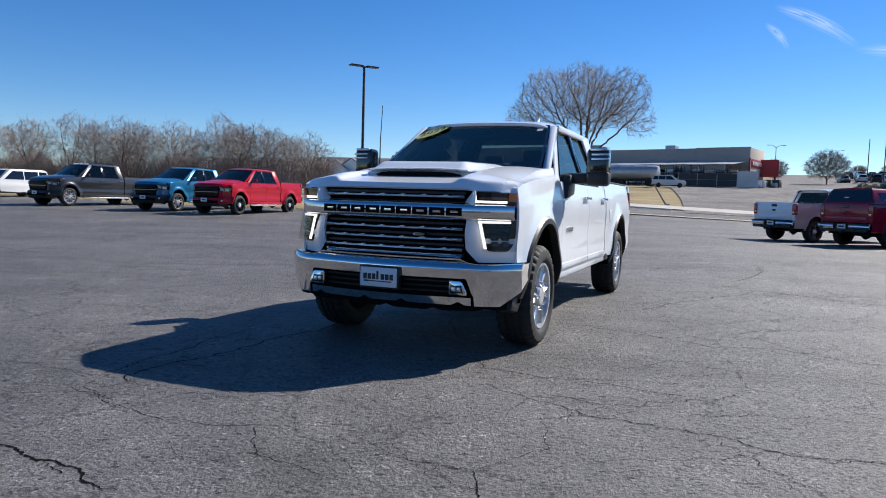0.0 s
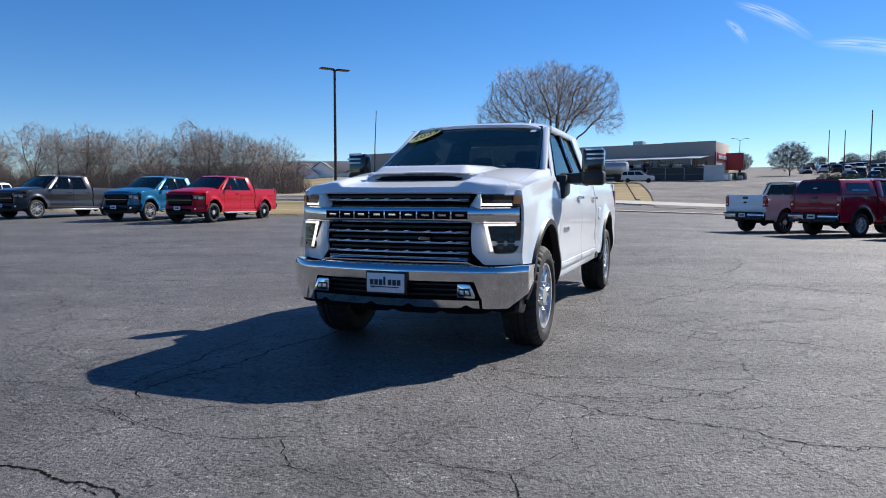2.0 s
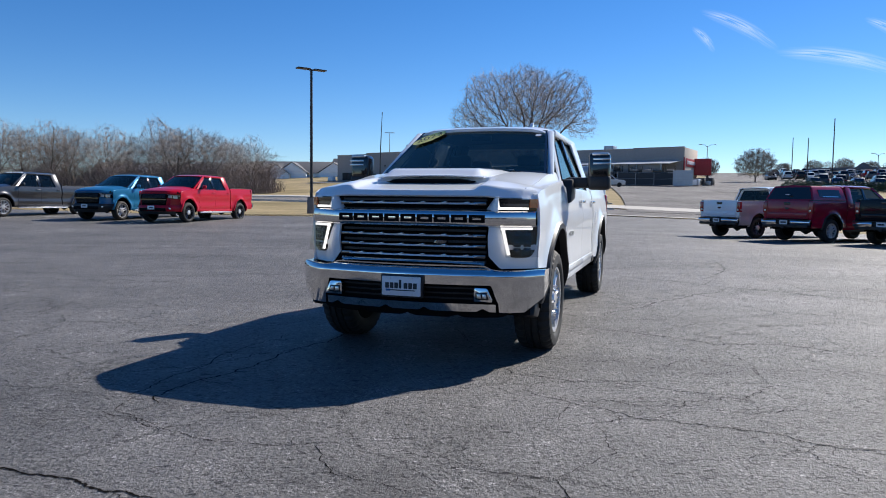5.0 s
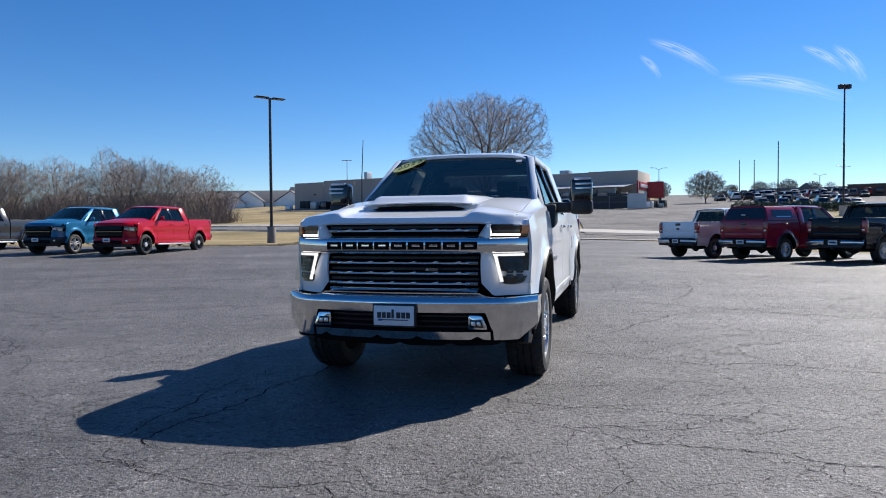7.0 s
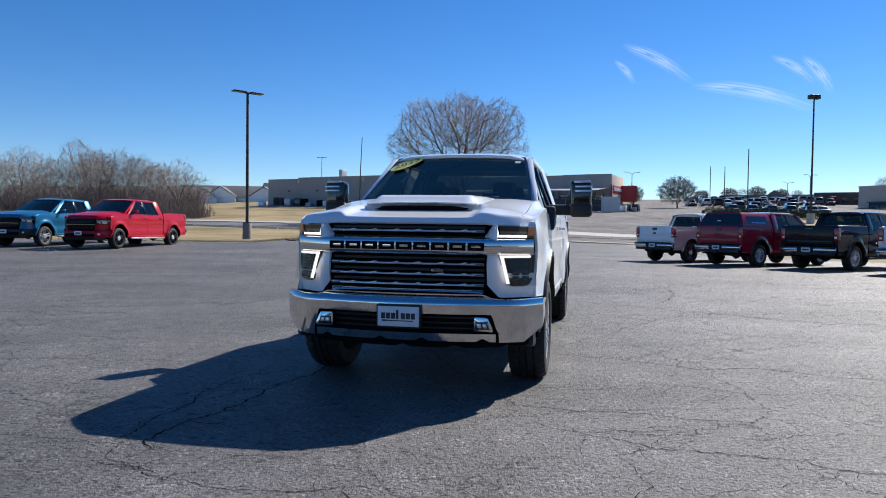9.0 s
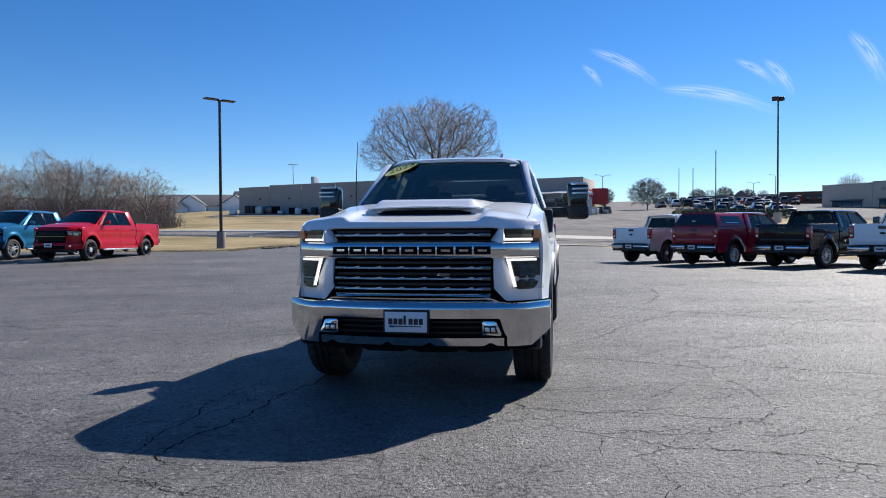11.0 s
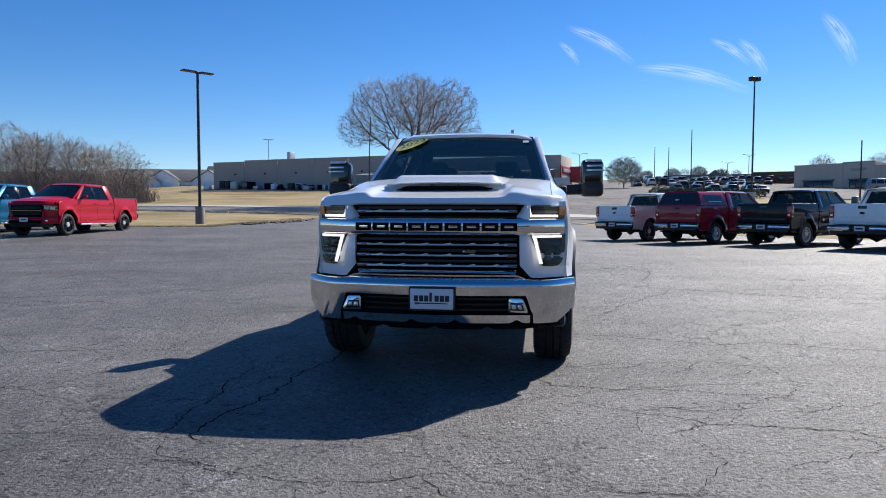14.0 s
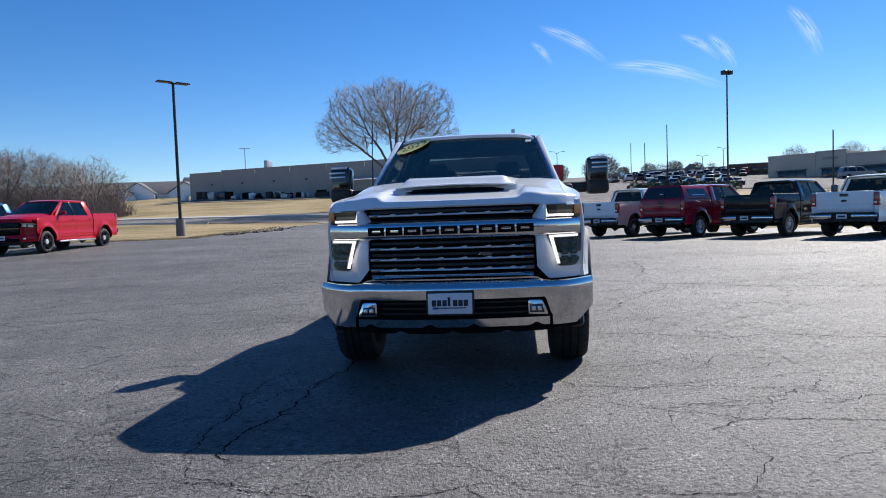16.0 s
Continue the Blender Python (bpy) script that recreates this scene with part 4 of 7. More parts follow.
def tailgate(root, s, mat, chrome="chrome", lamp_h=(1.0, 1.40), badge=True, plate=True):
    W = s.W
    b = s.bed1
    gate = part("tailgate", box(-W + 0.17, W - 0.17, b - 0.05, b + 0.02, 0.80, s.rail + 0.02, 0.02, 3), mat, root)
    part("tailgate_crease", box(-W + 0.22, W - 0.22, b + 0.005, b + 0.035, 0.86, 1.02, 0.02, 3), mat, gate)
    part("tailgate_handle", box(-0.13, 0.13, b + 0.012, b + 0.032, s.rail - 0.14, s.rail - 0.05, 0.01), "gloss", gate)
    if badge:
        part("badge", prism([(-0.10, s.rail - 0.27), (-0.05, s.rail - 0.235), (0.05, s.rail - 0.235), (0.10, s.rail - 0.27), (0.05, s.rail - 0.305), (-0.05, s.rail - 0.305)], (b + 0.015, b + 0.03), "y", 0.004), "bluebar" if badge == "blue" else "gloss", gate)
    for g in (-1, 1):
        bm = box(g * (W - 0.165), g * (s.side(b - 0.2, 1.2) + 0.004), b - 0.10, b + 0.03, lamp_h[0], lamp_h[1], 0.02, 3)
        lampo = part("tail_lamp", bm, "taillamp", root)
        part("reverse_lens", box(g * (W - 0.14), g * (W - 0.06), b + 0.028, b + 0.034, lamp_h[0] + 0.06, lamp_h[0] + 0.12, 0.004), "satin", lampo)
        part("corner_post", box(g * (W - 0.165), g * (W - 0.03), b - 0.08, b + 0.005, 0.78, s.rail, 0.015), mat, root)
    bow = lambda x, v, o=0.0: (x, b + 0.21 - o - 0.10 * abs(x / W) ** 4 - 0.04 * (2 * v - 1) ** 2, 0.60 + 0.17 * v)
    bump = part("rear_bumper", grid(spread(-0.30, 0.30, 7), spread(0, 1, 5), lambda x, v: bow(x, v, 0.05), 0.02), "plastic", root, "chrome bumper with a dark middle step")
    for g in (-1, 1):
        part("bumper_end", grid(spread(g * 0.29, g * (W - 0.02), 11), spread(0, 1, 7), bow, 0.02), chrome, bump)
    part("bumper_valance", box(-W + 0.10, W - 0.10, b + 0.02, b + 0.14, 0.50, 0.61, 0.02), "plastic", bump)
    part("bumper_step", box(-W + 0.06, W - 0.06, b + 0.0, b + 0.20, 0.755, 0.785, 0.01), "plastic", bump)
    if plate:
        pl = part("plate", box(-0.155, 0.155, b + 0.165, b + 0.18, 0.605, 0.755, 0.004), "plate", bump)
        part("plate_print", box(-0.11, 0.11, b + 0.18, b + 0.183, 0.655, 0.705), "ink", pl)
    part("tow_hitch", box(-0.05, 0.05, b - 0.1, b + 0.22, 0.46, 0.55, 0.008), "under", root)
    for g in (-1, 1):
        part("bumper_bracket", box(g * 0.40, g * 0.50, b - 0.15, b + 0.18, 0.55, 0.72), "under", root)


def doors(root, s, mat, handle_mat, moulding=None):
    for g in (-1, 1):
        spans = [(s.door0, s.door1)] + ([(s.door1, s.cab)] if s.rear_door else [])
        for a, b in spans:
            d = part("door", side_panel(s, a + 0.004, b - 0.004, g, 10), mat, root)
            handle(d, s, b - 0.16, s.belt - 0.14, g, handle_mat)
            if moulding:
                part("door_moulding", beam((g * (s.side(a, 0.62) + 0.002), a + 0.02, 0.62), (g * (s.side(b, 0.62) + 0.002), min(b, s.axr - s.arch_a) - 0.02, 0.62), 0.02, 0.055, Vector((1, 0, 0)), 0.008), moulding, d)
        if not s.rear_door:
            part("cab_corner", side_panel(s, s.door1 + 0.002, s.cab, g, 6), mat, root)
        part("rocker", beam((g * (s.W - 0.075), s.axf + s.arch_a + 0.02, s.rock - 0.015), (g * (s.W - 0.075), s.axr - s.arch_a - 0.02, s.rock - 0.015), 0.10, 0.10, Vector((1, 0, 0)), 0.02), mat, root)


def hood(root, s, mat, res=25, seam=0.855, rows=24):
    us = spread(-seam, seam, res)
    part("hood", grid(us, spread(0, 1, rows), lambda x, v: (x, front_y(s, x) + (s.ws0 - 0.02 - 0.13 * (1 - (x / 0.86) ** 2) - front_y(s, x)) * v ** 2, hood_z(s, x, front_y(s, x) + (s.ws0 - 0.02 - 0.13 * (1 - (x / 0.86) ** 2) - front_y(s, x)) * v ** 2)), 0.02), mat, root)
    for g in (-1, 1):
        def ftop(y, v):
            e = s.side(y, s.top(y))
            x = (seam + 0.006) + (e - seam - 0.006) * v
            z = hood_z(s, x, y)
            zt = s.top(y)
            k = v * v * (3 - 2 * v)
            return (g * x, y, z * (1 - k) + zt * k)
        fen = part("fender", side_panel(s, s.nose, s.door0 - 0.004, g, 16), mat, root)
        part("fender_top", grid(spread(s.nose, s.door0 + 0.1, 16), spread(0, 1, 6), ftop, 0.015), mat, fen)
    part("cowl", grid(spread(-0.86, 0.86, 9), (0, 1), lambda x, v: (x, s.ws0 - 0.16 + 0.16 * (x / 0.86) ** 2 + 0.14 * v, s.wsz0 - 0.045 - 0.02 * v), 0.01), "plastic", root)


def wheels(root, s, style, rim, x=0.875, width=0.285, nuts=False, rim_r=None):
    for y in (s.axf, s.axr):
        for g in (-1, 1):
            wheel(root, g * x, y, s.rw, width, style, rim, g, rim_r, nuts)


def letters(parent, n, x0, x1, y, z0, z1, mat):
    """Plain dark outlined blocks that stand for the raised maker's lettering."""
    w = (x1 - x0) / n
    t = (z1 - z0) * 0.36
    for k in range(n):
        a, c = x0 + (k + 0.05) * w, x0 + (k + 0.94) * w
        bm = bmesh.new()
        for q, p in ((z0, z0 + t), (z1 - t, z1)):
            grid(spread(a, c, 5), (0, 1), lambda x, v: (x, y(x) - 0.005, q + (p - q) * v), 0.008, bm)
        for q, p in ((a, a + w * 0.20), (c - w * 0.20, c)):
            grid(spread(q, p, 2), (0, 1), lambda x, v: (x, y(x) - 0.005, z0 + t + (z1 - z0 - 2 * t) * v), 0.008, bm)
        part("letter_block", bm, mat, parent)


def white_pickup(m):
    s = Body(fendlow=0.755, ws0=1.44, ws1=2.24, wsw=0.838, roofw=0.722, bluff=True)
    root = thing("pickup_truck", m, "white heavy-duty crew-cab pickup with chrome grille and bumper, lamps lit", "pickup truck")
    hood(root, s, "white", 69, rows=44)
    doors(root, s, "white", "chrome", "white")
    bed(root, s, "white")
    tailgate(root, s, "white")
    cab_shell(root, s, "white", glass_side="doorglass")
    underbody(root, s)
    wheels(root, s, "twin", "alloy", x=0.882, width=0.315, nuts=True)
    for g in (-1, 1):
        arch_lip(s, s.axf, g, "plastic", root)
        arch_lip(s, s.axr, g, "plastic", root)
        mirror(root, s, g, True)
        bm = bmesh.new()
        for k in range(6):
            box(g * (s.side(1.95, 1.0) + 0.001), g * (s.side(1.95, 1.0) + 0.008), 1.80 + k * 0.045, 1.832 + k * 0.045, 0.945, 0.985, bm=bm)
        part("side_badge", bm, "satin", root)
    for g in (-1, 1):
        step = part("bed_step", box(g * 0.86, g * 1.00, 4.06, 4.27, 0.50, 0.60, 0.025), "plastic", root, "black step ahead of the rear wheel")
        part("step_bracket", prism([(4.20, 0.56), (4.40, 0.56), (4.395, 0.80), (4.36, 0.84)], (g * 0.90, g * 0.985), "x", 0.01), "plastic", step)
    part("fuel_door", box(s.side(4.4, 1.1) - 0.01, s.side(4.4, 1.1) + 0.006, 4.2, 4.38, 1.0, 1.16, 0.01), "white", root)
    # hood scoop: raised dome with a forward slot over the sunken apron
    def dome(u, v):
        y = 0.485 + 0.80 * v
        x = u * (0.47 + 0.03 * v)
        e = 1 - smooth01(0.80, 1.0, abs(u))
        base = hood_z(s, x, max(y, 0.57))
        lift = max(0.0, 1.460 + 0.082 * (1 - (1 - min(1.0, v / 0.19)) ** 1.5) + 0.022 * v - base)
        return (x, y, base + 0.002 + lift * e)
    scoop = part("hood_scoop", grid(spread(-1, 1, 41), spread(0, 1, 20), dome, 0.010), "white", root)
    ring = []
    for i in range(28):
        a = 2 * math.pi * i / 28
        c, q = math.cos(a), math.sin(a)
        ring.append(((0.395 - 0.05 * (q > 0)) * math.copysign(abs(c) ** 0.35, c), 1.434 + 0.019 * math.copysign(abs(q) ** 0.7, q)))
    part("scoop_mouth", prism(ring, (0.468, 0.53), "y"), "void", scoop, "black scoop opening")
    part("scoop_lip", box(-0.36, 0.36, 0.462, 0.472, 1.408, 1.414, 0.002), "gloss", scoop)
    # front: grille, bar, lamps
    fy = lambda x, o=0.0: front_y(s, x) + o
    gr = part("grille", grid(spread(-0.64, 0.64, 13), spread(0, 1, 5), lambda x, v: (x, fy(x, 0.12), 0.78 + 0.53 * v), 0.02), "void", root, "black grille with chrome slats")
    zs_bars = (1.248, 1.000, 0.920, 0.843)
    for z in zs_bars:
        bm = grid(spread(-0.605, 0.605, 25), spread(-1, 1, 7), lambda x, v: (x, fy(x, 0.006 * v * v + 0.001 * v), z + 0.0078 * v), 0.009)
        slat = part("grille_slat", bm, "satin", gr)
        for k in range(6):
            x = -0.42 + k * 0.88 / 5
            part("slat_wing", prism([(x - 0.050, z + 0.003), (x + 0.008, z + 0.003), (x + 0.014, z + 0.009), (x + 0.004, z + 0.016)], (fy(x, -0.002), fy(x, 0.03)), "y", 0.002), "satin", slat)
        for g in (-1, 1):
            x = g * 0.555
            part("slat_end", prism([(x - 0.055, z - 0.012), (x + 0.05, z - 0.012), (x + 0.05, z + 0.014), (x - 0.05, z + 0.014)], (fy(x, -0.002), fy(x, 0.03)), "y", 0.004), "smoke", slat)
    for z in (1.275, 1.20, 1.04, 0.955, 0.877, 0.80):
        part("grille_mesh", grid(spread(-0.60, 0.60, 9), (-1, 1), lambda x, v: (x, fy(x, 0.05), z + 0.009 * v), 0.02), "plastic", gr)
    part("grille_strip", grid(spread(-0.60, 0.60, 25), spread(-1, 1, 4), lambda x, v: (x, fy(x, -0.01 + 0.008 * (v + 1)), 0.806 + 0.006 * v), 0.010), "chrome", gr)
    bar = part("grille_bar", grid(spread(-0.955, 0.955, 41), spread(-1, 1, 13), lambda x, v: (x, fy(x, -0.042 + 0.014 * v * v + 0.024 * v ** 8), 1.134 + 0.066 * v), 0.02), "chrome", root, "chrome bar across the grille")
    letters(bar, 9, -0.615, 0.615, lambda x: fy(x, -0.042), 1.104, 1.164, "void")
    for g in (-1, 1):
        part("grille_cheek", grid(spread(0, 1, 5), spread(0, 1, 5), lambda u, v: (g * (0.595 + 0.075 * v + (0.105 - 0.075 * v) * u), fy(0.65, 0.05 * (1 - u) ** 2 - 0.01), 1.19 + 0.105 * v), 0.012), "white", root)
    part("emblem", prism([(0.235, 0.966), (0.275, 0.966), (0.275, 0.962), (0.31, 0.962), (0.30, 0.943), (0.275, 0.943), (0.275, 0.938), (0.235, 0.938), (0.235, 0.943), (0.20, 0.943), (0.21, 0.962), (0.235, 0.962)], (fy(0.25, -0.012), fy(0.25, 0.02)), "y", 0.002), "smoke", gr)
    for g in (-1, 1):
        # painted cheek round the lower lamp, cut off at its inner lower corner
        foot = lambda x: 0.752 + 0.095 * max(0.0, 1 - (x - 0.625) / 0.085)
        cx = lambda x: g * min(x, s.side(fy(x, 0.0), 0.95) - 0.004)
        bm = grid(spread(0.625, 0.966, 19), spread(0, 1, 9), lambda x, v: (cx(x), fy(x, 0.015 - 0.03 * math.sin(math.pi * v)), foot(x) + (1.085 - foot(x)) * v), 0.02)
        part("front_cheek", bm, "white", root)
        part("cheek_gap", grid(spread(0.605, 0.97, 19), spread(0, 1, 3), lambda x, v: (cx(x), fy(x, 0.03), foot(x) - 0.022 + 0.10 * v), 0.012), "void", root)
        def lens_at(x0, x1, z0, z1, o, sk=0.0):
            return lambda u, v: (g * (x0 + (x1 - x0) * u + sk * (1 - v)), fy(x0 + (x1 - x0) * u, o), z0 + (z1 - z0) * v)
        low = part("headlamp", grid(spread(0, 1, 9), spread(0, 1, 8), lambda u, v: lens_at(0.708 + 0.062 * (1 - v), 0.962 - 0.030 * (1 - v) ** 4, 0.838 + 0.022 * abs(2 * u - 1) ** 5, 1.080, -0.014)(u, v), 0.03), "gloss", root, "stacked lamp modules in a black housing")
        for z in (0.890, 0.948, 1.006):
            for x in (0.832, 0.900):
                bm = box(-0.030, 0.030, -0.004, 0.012, -0.026, 0.024, 0.008)
                bm.transform(pose(g * x, fy(x, -0.030), z, 0, 0, g * 24))
                module = part("lamp_module", bm, "lampdark", low)
                bm = lathe([(0.019, -0.004), (0.017, 0.004), (0.006, 0.007)], 14, "z")
                bm.transform(pose(g * x, fy(x, -0.036), z, 0, 0, g * 24) @ Matrix.Rotation(math.pi / 2, 4, "X"))
                part("lamp_bulb", bm, "smoke", module)
        part("running_lamp", grid(spread(0, 1, 3), spread(0, 1, 5), lens_at(0.722, 0.743, 0.862, 1.070, -0.036, 0.052), 0.012), "drl", low, "lit white running lamp")
        part("running_lamp", grid(spread(0, 1, 5), spread(0, 1, 3), lens_at(0.722, 0.935, 1.053, 1.071, -0.037), 0.012), "drl", low, "lit white running lamp")
        part("lamp_cover", grid(spread(0, 1, 7), spread(0, 1, 4), lens_at(0.725, 0.950, 0.845, 1.072, -0.060, 0.04)), "lens", low)
        up = part("upper_lamp", grid(spread(0, 1, 7), spread(0, 1, 4), lens_at(0.690, 0.955, 1.200, 1.288, -0.012), 0.04), "gloss", root, "slim upper lamp with amber corner")
        part("running_lamp", grid(spread(0, 1, 5), spread(0, 1, 3), lens_at(0.695, 0.905, 1.206, 1.224, -0.03), 0.012), "drl", up, "lit white running lamp")
        part("running_lamp", grid(spread(0, 1, 3), spread(0, 1, 4), lens_at(0.680, 0.698, 1.208, 1.282, -0.03, 0.016), 0.012), "drl", up, "lit white running lamp")
        part("amber_corner", grid(spread(0, 1, 4), spread(0, 1, 4), lens_at(0.915, 0.965, 1.222, 1.288, -0.035), 0.012), "amber", up)
        part("upper_reflector", grid(spread(0, 1, 5), spread(0, 1, 3), lens_at(0.715, 0.905, 1.232, 1.252, -0.020), 0.008), "smoke", up)
        part("upper_lens_bar", grid(spread(0, 1, 5), spread(0, 1, 3), lens_at(0.715, 0.905, 1.258, 1.284, -0.024), 0.008), "lampdark", up)
    for g in (-1, 1):
        part("fender_nose", grid(spread(0.852, 0.955, 7), spread(0, 1, 8), lambda x, v: (g * x, fy(x, -0.02) + (0.31 - fy(x, -0.02)) * v, max(1.293, hood_z(s, x, max(fy(x), fy(x, -0.02) + (0.31 - fy(x, -0.02)) * v)) - 0.004)), 0.008), "white", root)
    part("hood_seal", grid(spread(-0.80, 0.80, 21), (-1, 1), lambda x, v: (x, fy(x, 0.035), 1.296 + 0.014 * v), 0.02), "void", root)
    # bumper
    def by(x):
        a = abs(x) if abs(x) < 0.7 else 0.7 + (abs(x) - 0.7) * 0.9
        return -0.125 + 0.085 * (a / 0.68) ** 2 + (0.145 * max(0, (a - 0.72) / 0.28) ** 2.0)

    def lean(z):
        u = (z - 0.43) / 0.335
        return 0.05 * max(0.0, 1 - u) ** 1.3 + 0.06 * max(0.0, (u - 0.80) / 0.2) ** 2

    def bow(x0, x1, z0, z1, o=0.0, k=21, rows=8, th=0.018, shaped=True):
        def f(x, v):
            z = z0(x) + (z1(x) - z0(x)) * v
            return (x, by(x) + o + (lean(z) if shaped else 0.0), z)
        return grid(spread(x0, x1, k), spread(0, 1, rows), f, th)
    topz = lambda x: 0.776 - 0.034 * smooth01(0.60, 0.70, abs(x)) + 0.006 * smooth01(0.85, 1.0, abs(x))
    def hem(x):
        a = abs(x)
        if a < 0.725:
            return 0.636 - 0.131 * smooth01(0.668, 0.725, a)
        return 0.505 - 0.078 * min(1.0, (a - 0.725) / 0.004) + 0.112 * max(0.0, (a - 0.903) / 0.132)
    half = spread(0, 0.66, 20) + spread(0.668, 0.725, 9) + spread(0.729, 1.035, 22)
    front = part("front_bumper", grid([-x for x in half[:0:-1]] + half, spread(0, 1, 18), lambda x, v: (x, by(x) + lean(hem(x) + (topz(x) - hem(x)) * v), hem(x) + (topz(x) - hem(x)) * v), 0.018), "chrome", root, "deep chrome front bumper")
    part("bumper_shelf", grid(spread(-1.03, 1.03, 41), spread(0, 1, 4), lambda x, v: (x, by(x) + 0.055 + 0.14 * v, topz(x) + 0.006 - 0.01 * v + 0.035 * v * (1 - smooth01(0.58, 0.70, abs(x)))), 0.01), "chrome", front)
    for g in (-1, 1):
        part("bumper_wrap", grid(spread(0, 1, 7), spread(0, 1, 12), lambda w, v: (g * (1.035 + 0.010 * w), by(1.035) + lean(0.545 + (topz(1.0) - 0.545) * v) * (1 - w) + 0.21 * w, 0.545 + 0.10 * w * (1 - v) + (topz(1.0) - 0.545) * v), 0.016), "chrome", front)
        yb = by(0.62)
        fog = part("fog_lamp", prism([(g * 0.548, 0.512), (g * 0.690, 0.512), (g * 0.688, 0.535), (g * 0.655, 0.612), (g * 0.640, 0.620), (g * 0.556, 0.620), (g * 0.548, 0.60)], (yb - 0.002, yb + 0.05), "y", 0.007), "chrome", front, "fog lamp in a bright bezel")
        part("fog_recess", prism([(g * 0.562, 0.528), (g * 0.668, 0.528), (g * 0.648, 0.585), (g * 0.562, 0.585)], (yb - 0.006, yb + 0.012), "y", 0.005), "gloss", fog)
        for k in range(2):
            part("fog_reflector", prism([(g * (0.572 + 0.046 * k), 0.540), (g * (0.608 + 0.042 * k), 0.540), (g * (0.604 + 0.038 * k), 0.572), (g * (0.574 + 0.042 * k), 0.572)], (yb - 0.010, yb + 0.004), "y", 0.004), "satin", fog)
        part("bumper_corner_flap", prism([(0.20, 0.385), (0.38, 0.345), (0.44, 0.40), (0.47, 0.58), (0.43, 0.58), (0.24, 0.47)], (g * 0.80, g * 0.97), "x", 0.03), "plastic", front)
    part("bumper_intake", bow(-0.725, 0.725, lambda x: 0.478, lambda x: 0.66, 0.055), "void", front, "black lower intake")
    for z in (0.525, 0.565, 0.605):
        part("intake_slat", bow(-0.55, 0.55, lambda x: z - 0.006, lambda x: z + 0.006, 0.045, rows=3), "plastic", front)
    part("bumper_strip", bow(-0.705, 0.705, lambda x: 0.430 + 0.024 * max(0.0, math.cos((abs(x) - 0.16) * 14)) ** 10, lambda x: 0.490, 0.0, k=81, rows=6), "chrome", front)
    part("air_dam", bow(-0.93, 0.93, lambda x: 0.372 + 0.03 * (abs(x) ** 4) + 0.02 * max(0.0, math.cos(abs(x) * 16)) ** 6, lambda x: 0.50, 0.06, k=61), "void", front, "black plastic air dam")
    plate = part("plate", box(-0.172, 0.172, by(0) - 0.022, by(0) + 0.03, 0.526, 0.702, 0.010), "plastic", front, "white dealer plate with dark print in a black frame")
    part("plate_face", box(-0.158, 0.158, by(0) - 0.028, by(0) - 0.02, 0.540, 0.688, 0.006), "plate", plate)
    yp = by(0) - 0.0315
    for k in range(7):
        a = -0.133 + k * 0.038
        part("print_bar", box(a + 0.003, a + (0.034 if k != 3 else 0.022), yp, yp + 0.004, 0.596, 0.640 if k != 3 else 0.662, 0.0015, 1), "ink", plate)
    for gx in (-0.09, 0.09):
        for gz in (0.556, 0.674):
            bolt = lathe([(0.007, -0.002), (0.006, 0.004)], 10, "z")
            bolt.transform(pose(gx, yp, gz, 90))
            part("bolt", bolt, "satin", plate)
    part("print_line", box(-0.115, 0.115, yp, yp + 0.004, 0.579, 0.586), "ink", plate)
    part("print_line", box(-0.125, -0.09, yp, yp + 0.004, 0.574, 0.590), "bluebar", plate)
    # windscreen price sticker with the year, inspection label, wipers
    def on_ws(u, v, o=0.006):
        w = s.wsw + (s.roofw - 0.02 - s.wsw) * v
        return Vector((u * w, s.ws0 + (s.ws1 - s.ws0) * v - (0.16 - 0.08 * v) * (1 - u * u) - o, s.wsz0 - 0.02 + (s.roof - 0.035 - s.wsz0 + 0.02) * v + 0.02 * v * (1 - u * u) + o))
    bm = bmesh.new()
    c = on_ws(-0.75, 0.80, 0.014)
    e1 = (on_ws(-0.65, 0.87) - on_ws(-0.85, 0.76)).normalized()
    e2 = (on_ws(-0.66, 0.92) - on_ws(-0.66, 0.81)).normalized()
    bm.faces.new([bm.verts.new(c + 0.185 * math.cos(a) * e1 + 0.105 * math.sin(a) * e2) for a in spread(0, 2 * math.pi * 35 / 36, 36)])
    st = part("year_sticker", bm, "sticker", root, "yellow oval windscreen sticker reading 2023")
    cu = bpy.data.curves.new("year_print", "FONT")
    cu.body, cu.size, cu.align_x, cu.align_y, cu.shear = "2023", 0.15, "CENTER", "CENTER", 0.15
    txt = new("year_print", cu)
    txt.parent = st
    e3 = e1.cross(e2).normalized()
    q = Matrix((e1, e2 - e2.dot(e1) * e1, e3)).transposed().to_4x4()
    txt.matrix_local = Matrix.Translation(c + e3 * 0.004) @ q
    cu.materials.append(M["ink"])
    for uu, vv, w, h in ((0.86, 0.86, 0.03, 0.025),):
        c = on_ws(uu, vv)
        bm = bmesh.new()
        bm.faces.new([bm.verts.new(c + Vector((a * w, 0, 0)) + b * h * e2) for a, b in ((-1, -1), (1, -1), (1, 1), (-1, 1))])
        part("service_label", bm, "plate", root, "small white label in the windscreen corner")
    for u0, u1 in ((-0.62, 0.0), (0.12, 0.72)):
        part("wiper", tube([on_ws(u0, -0.05, 0.02), on_ws((u0 + u1) / 2, -0.02, 0.02), on_ws(u1, -0.02, 0.02)], 0.009, 6), "plastic", root)
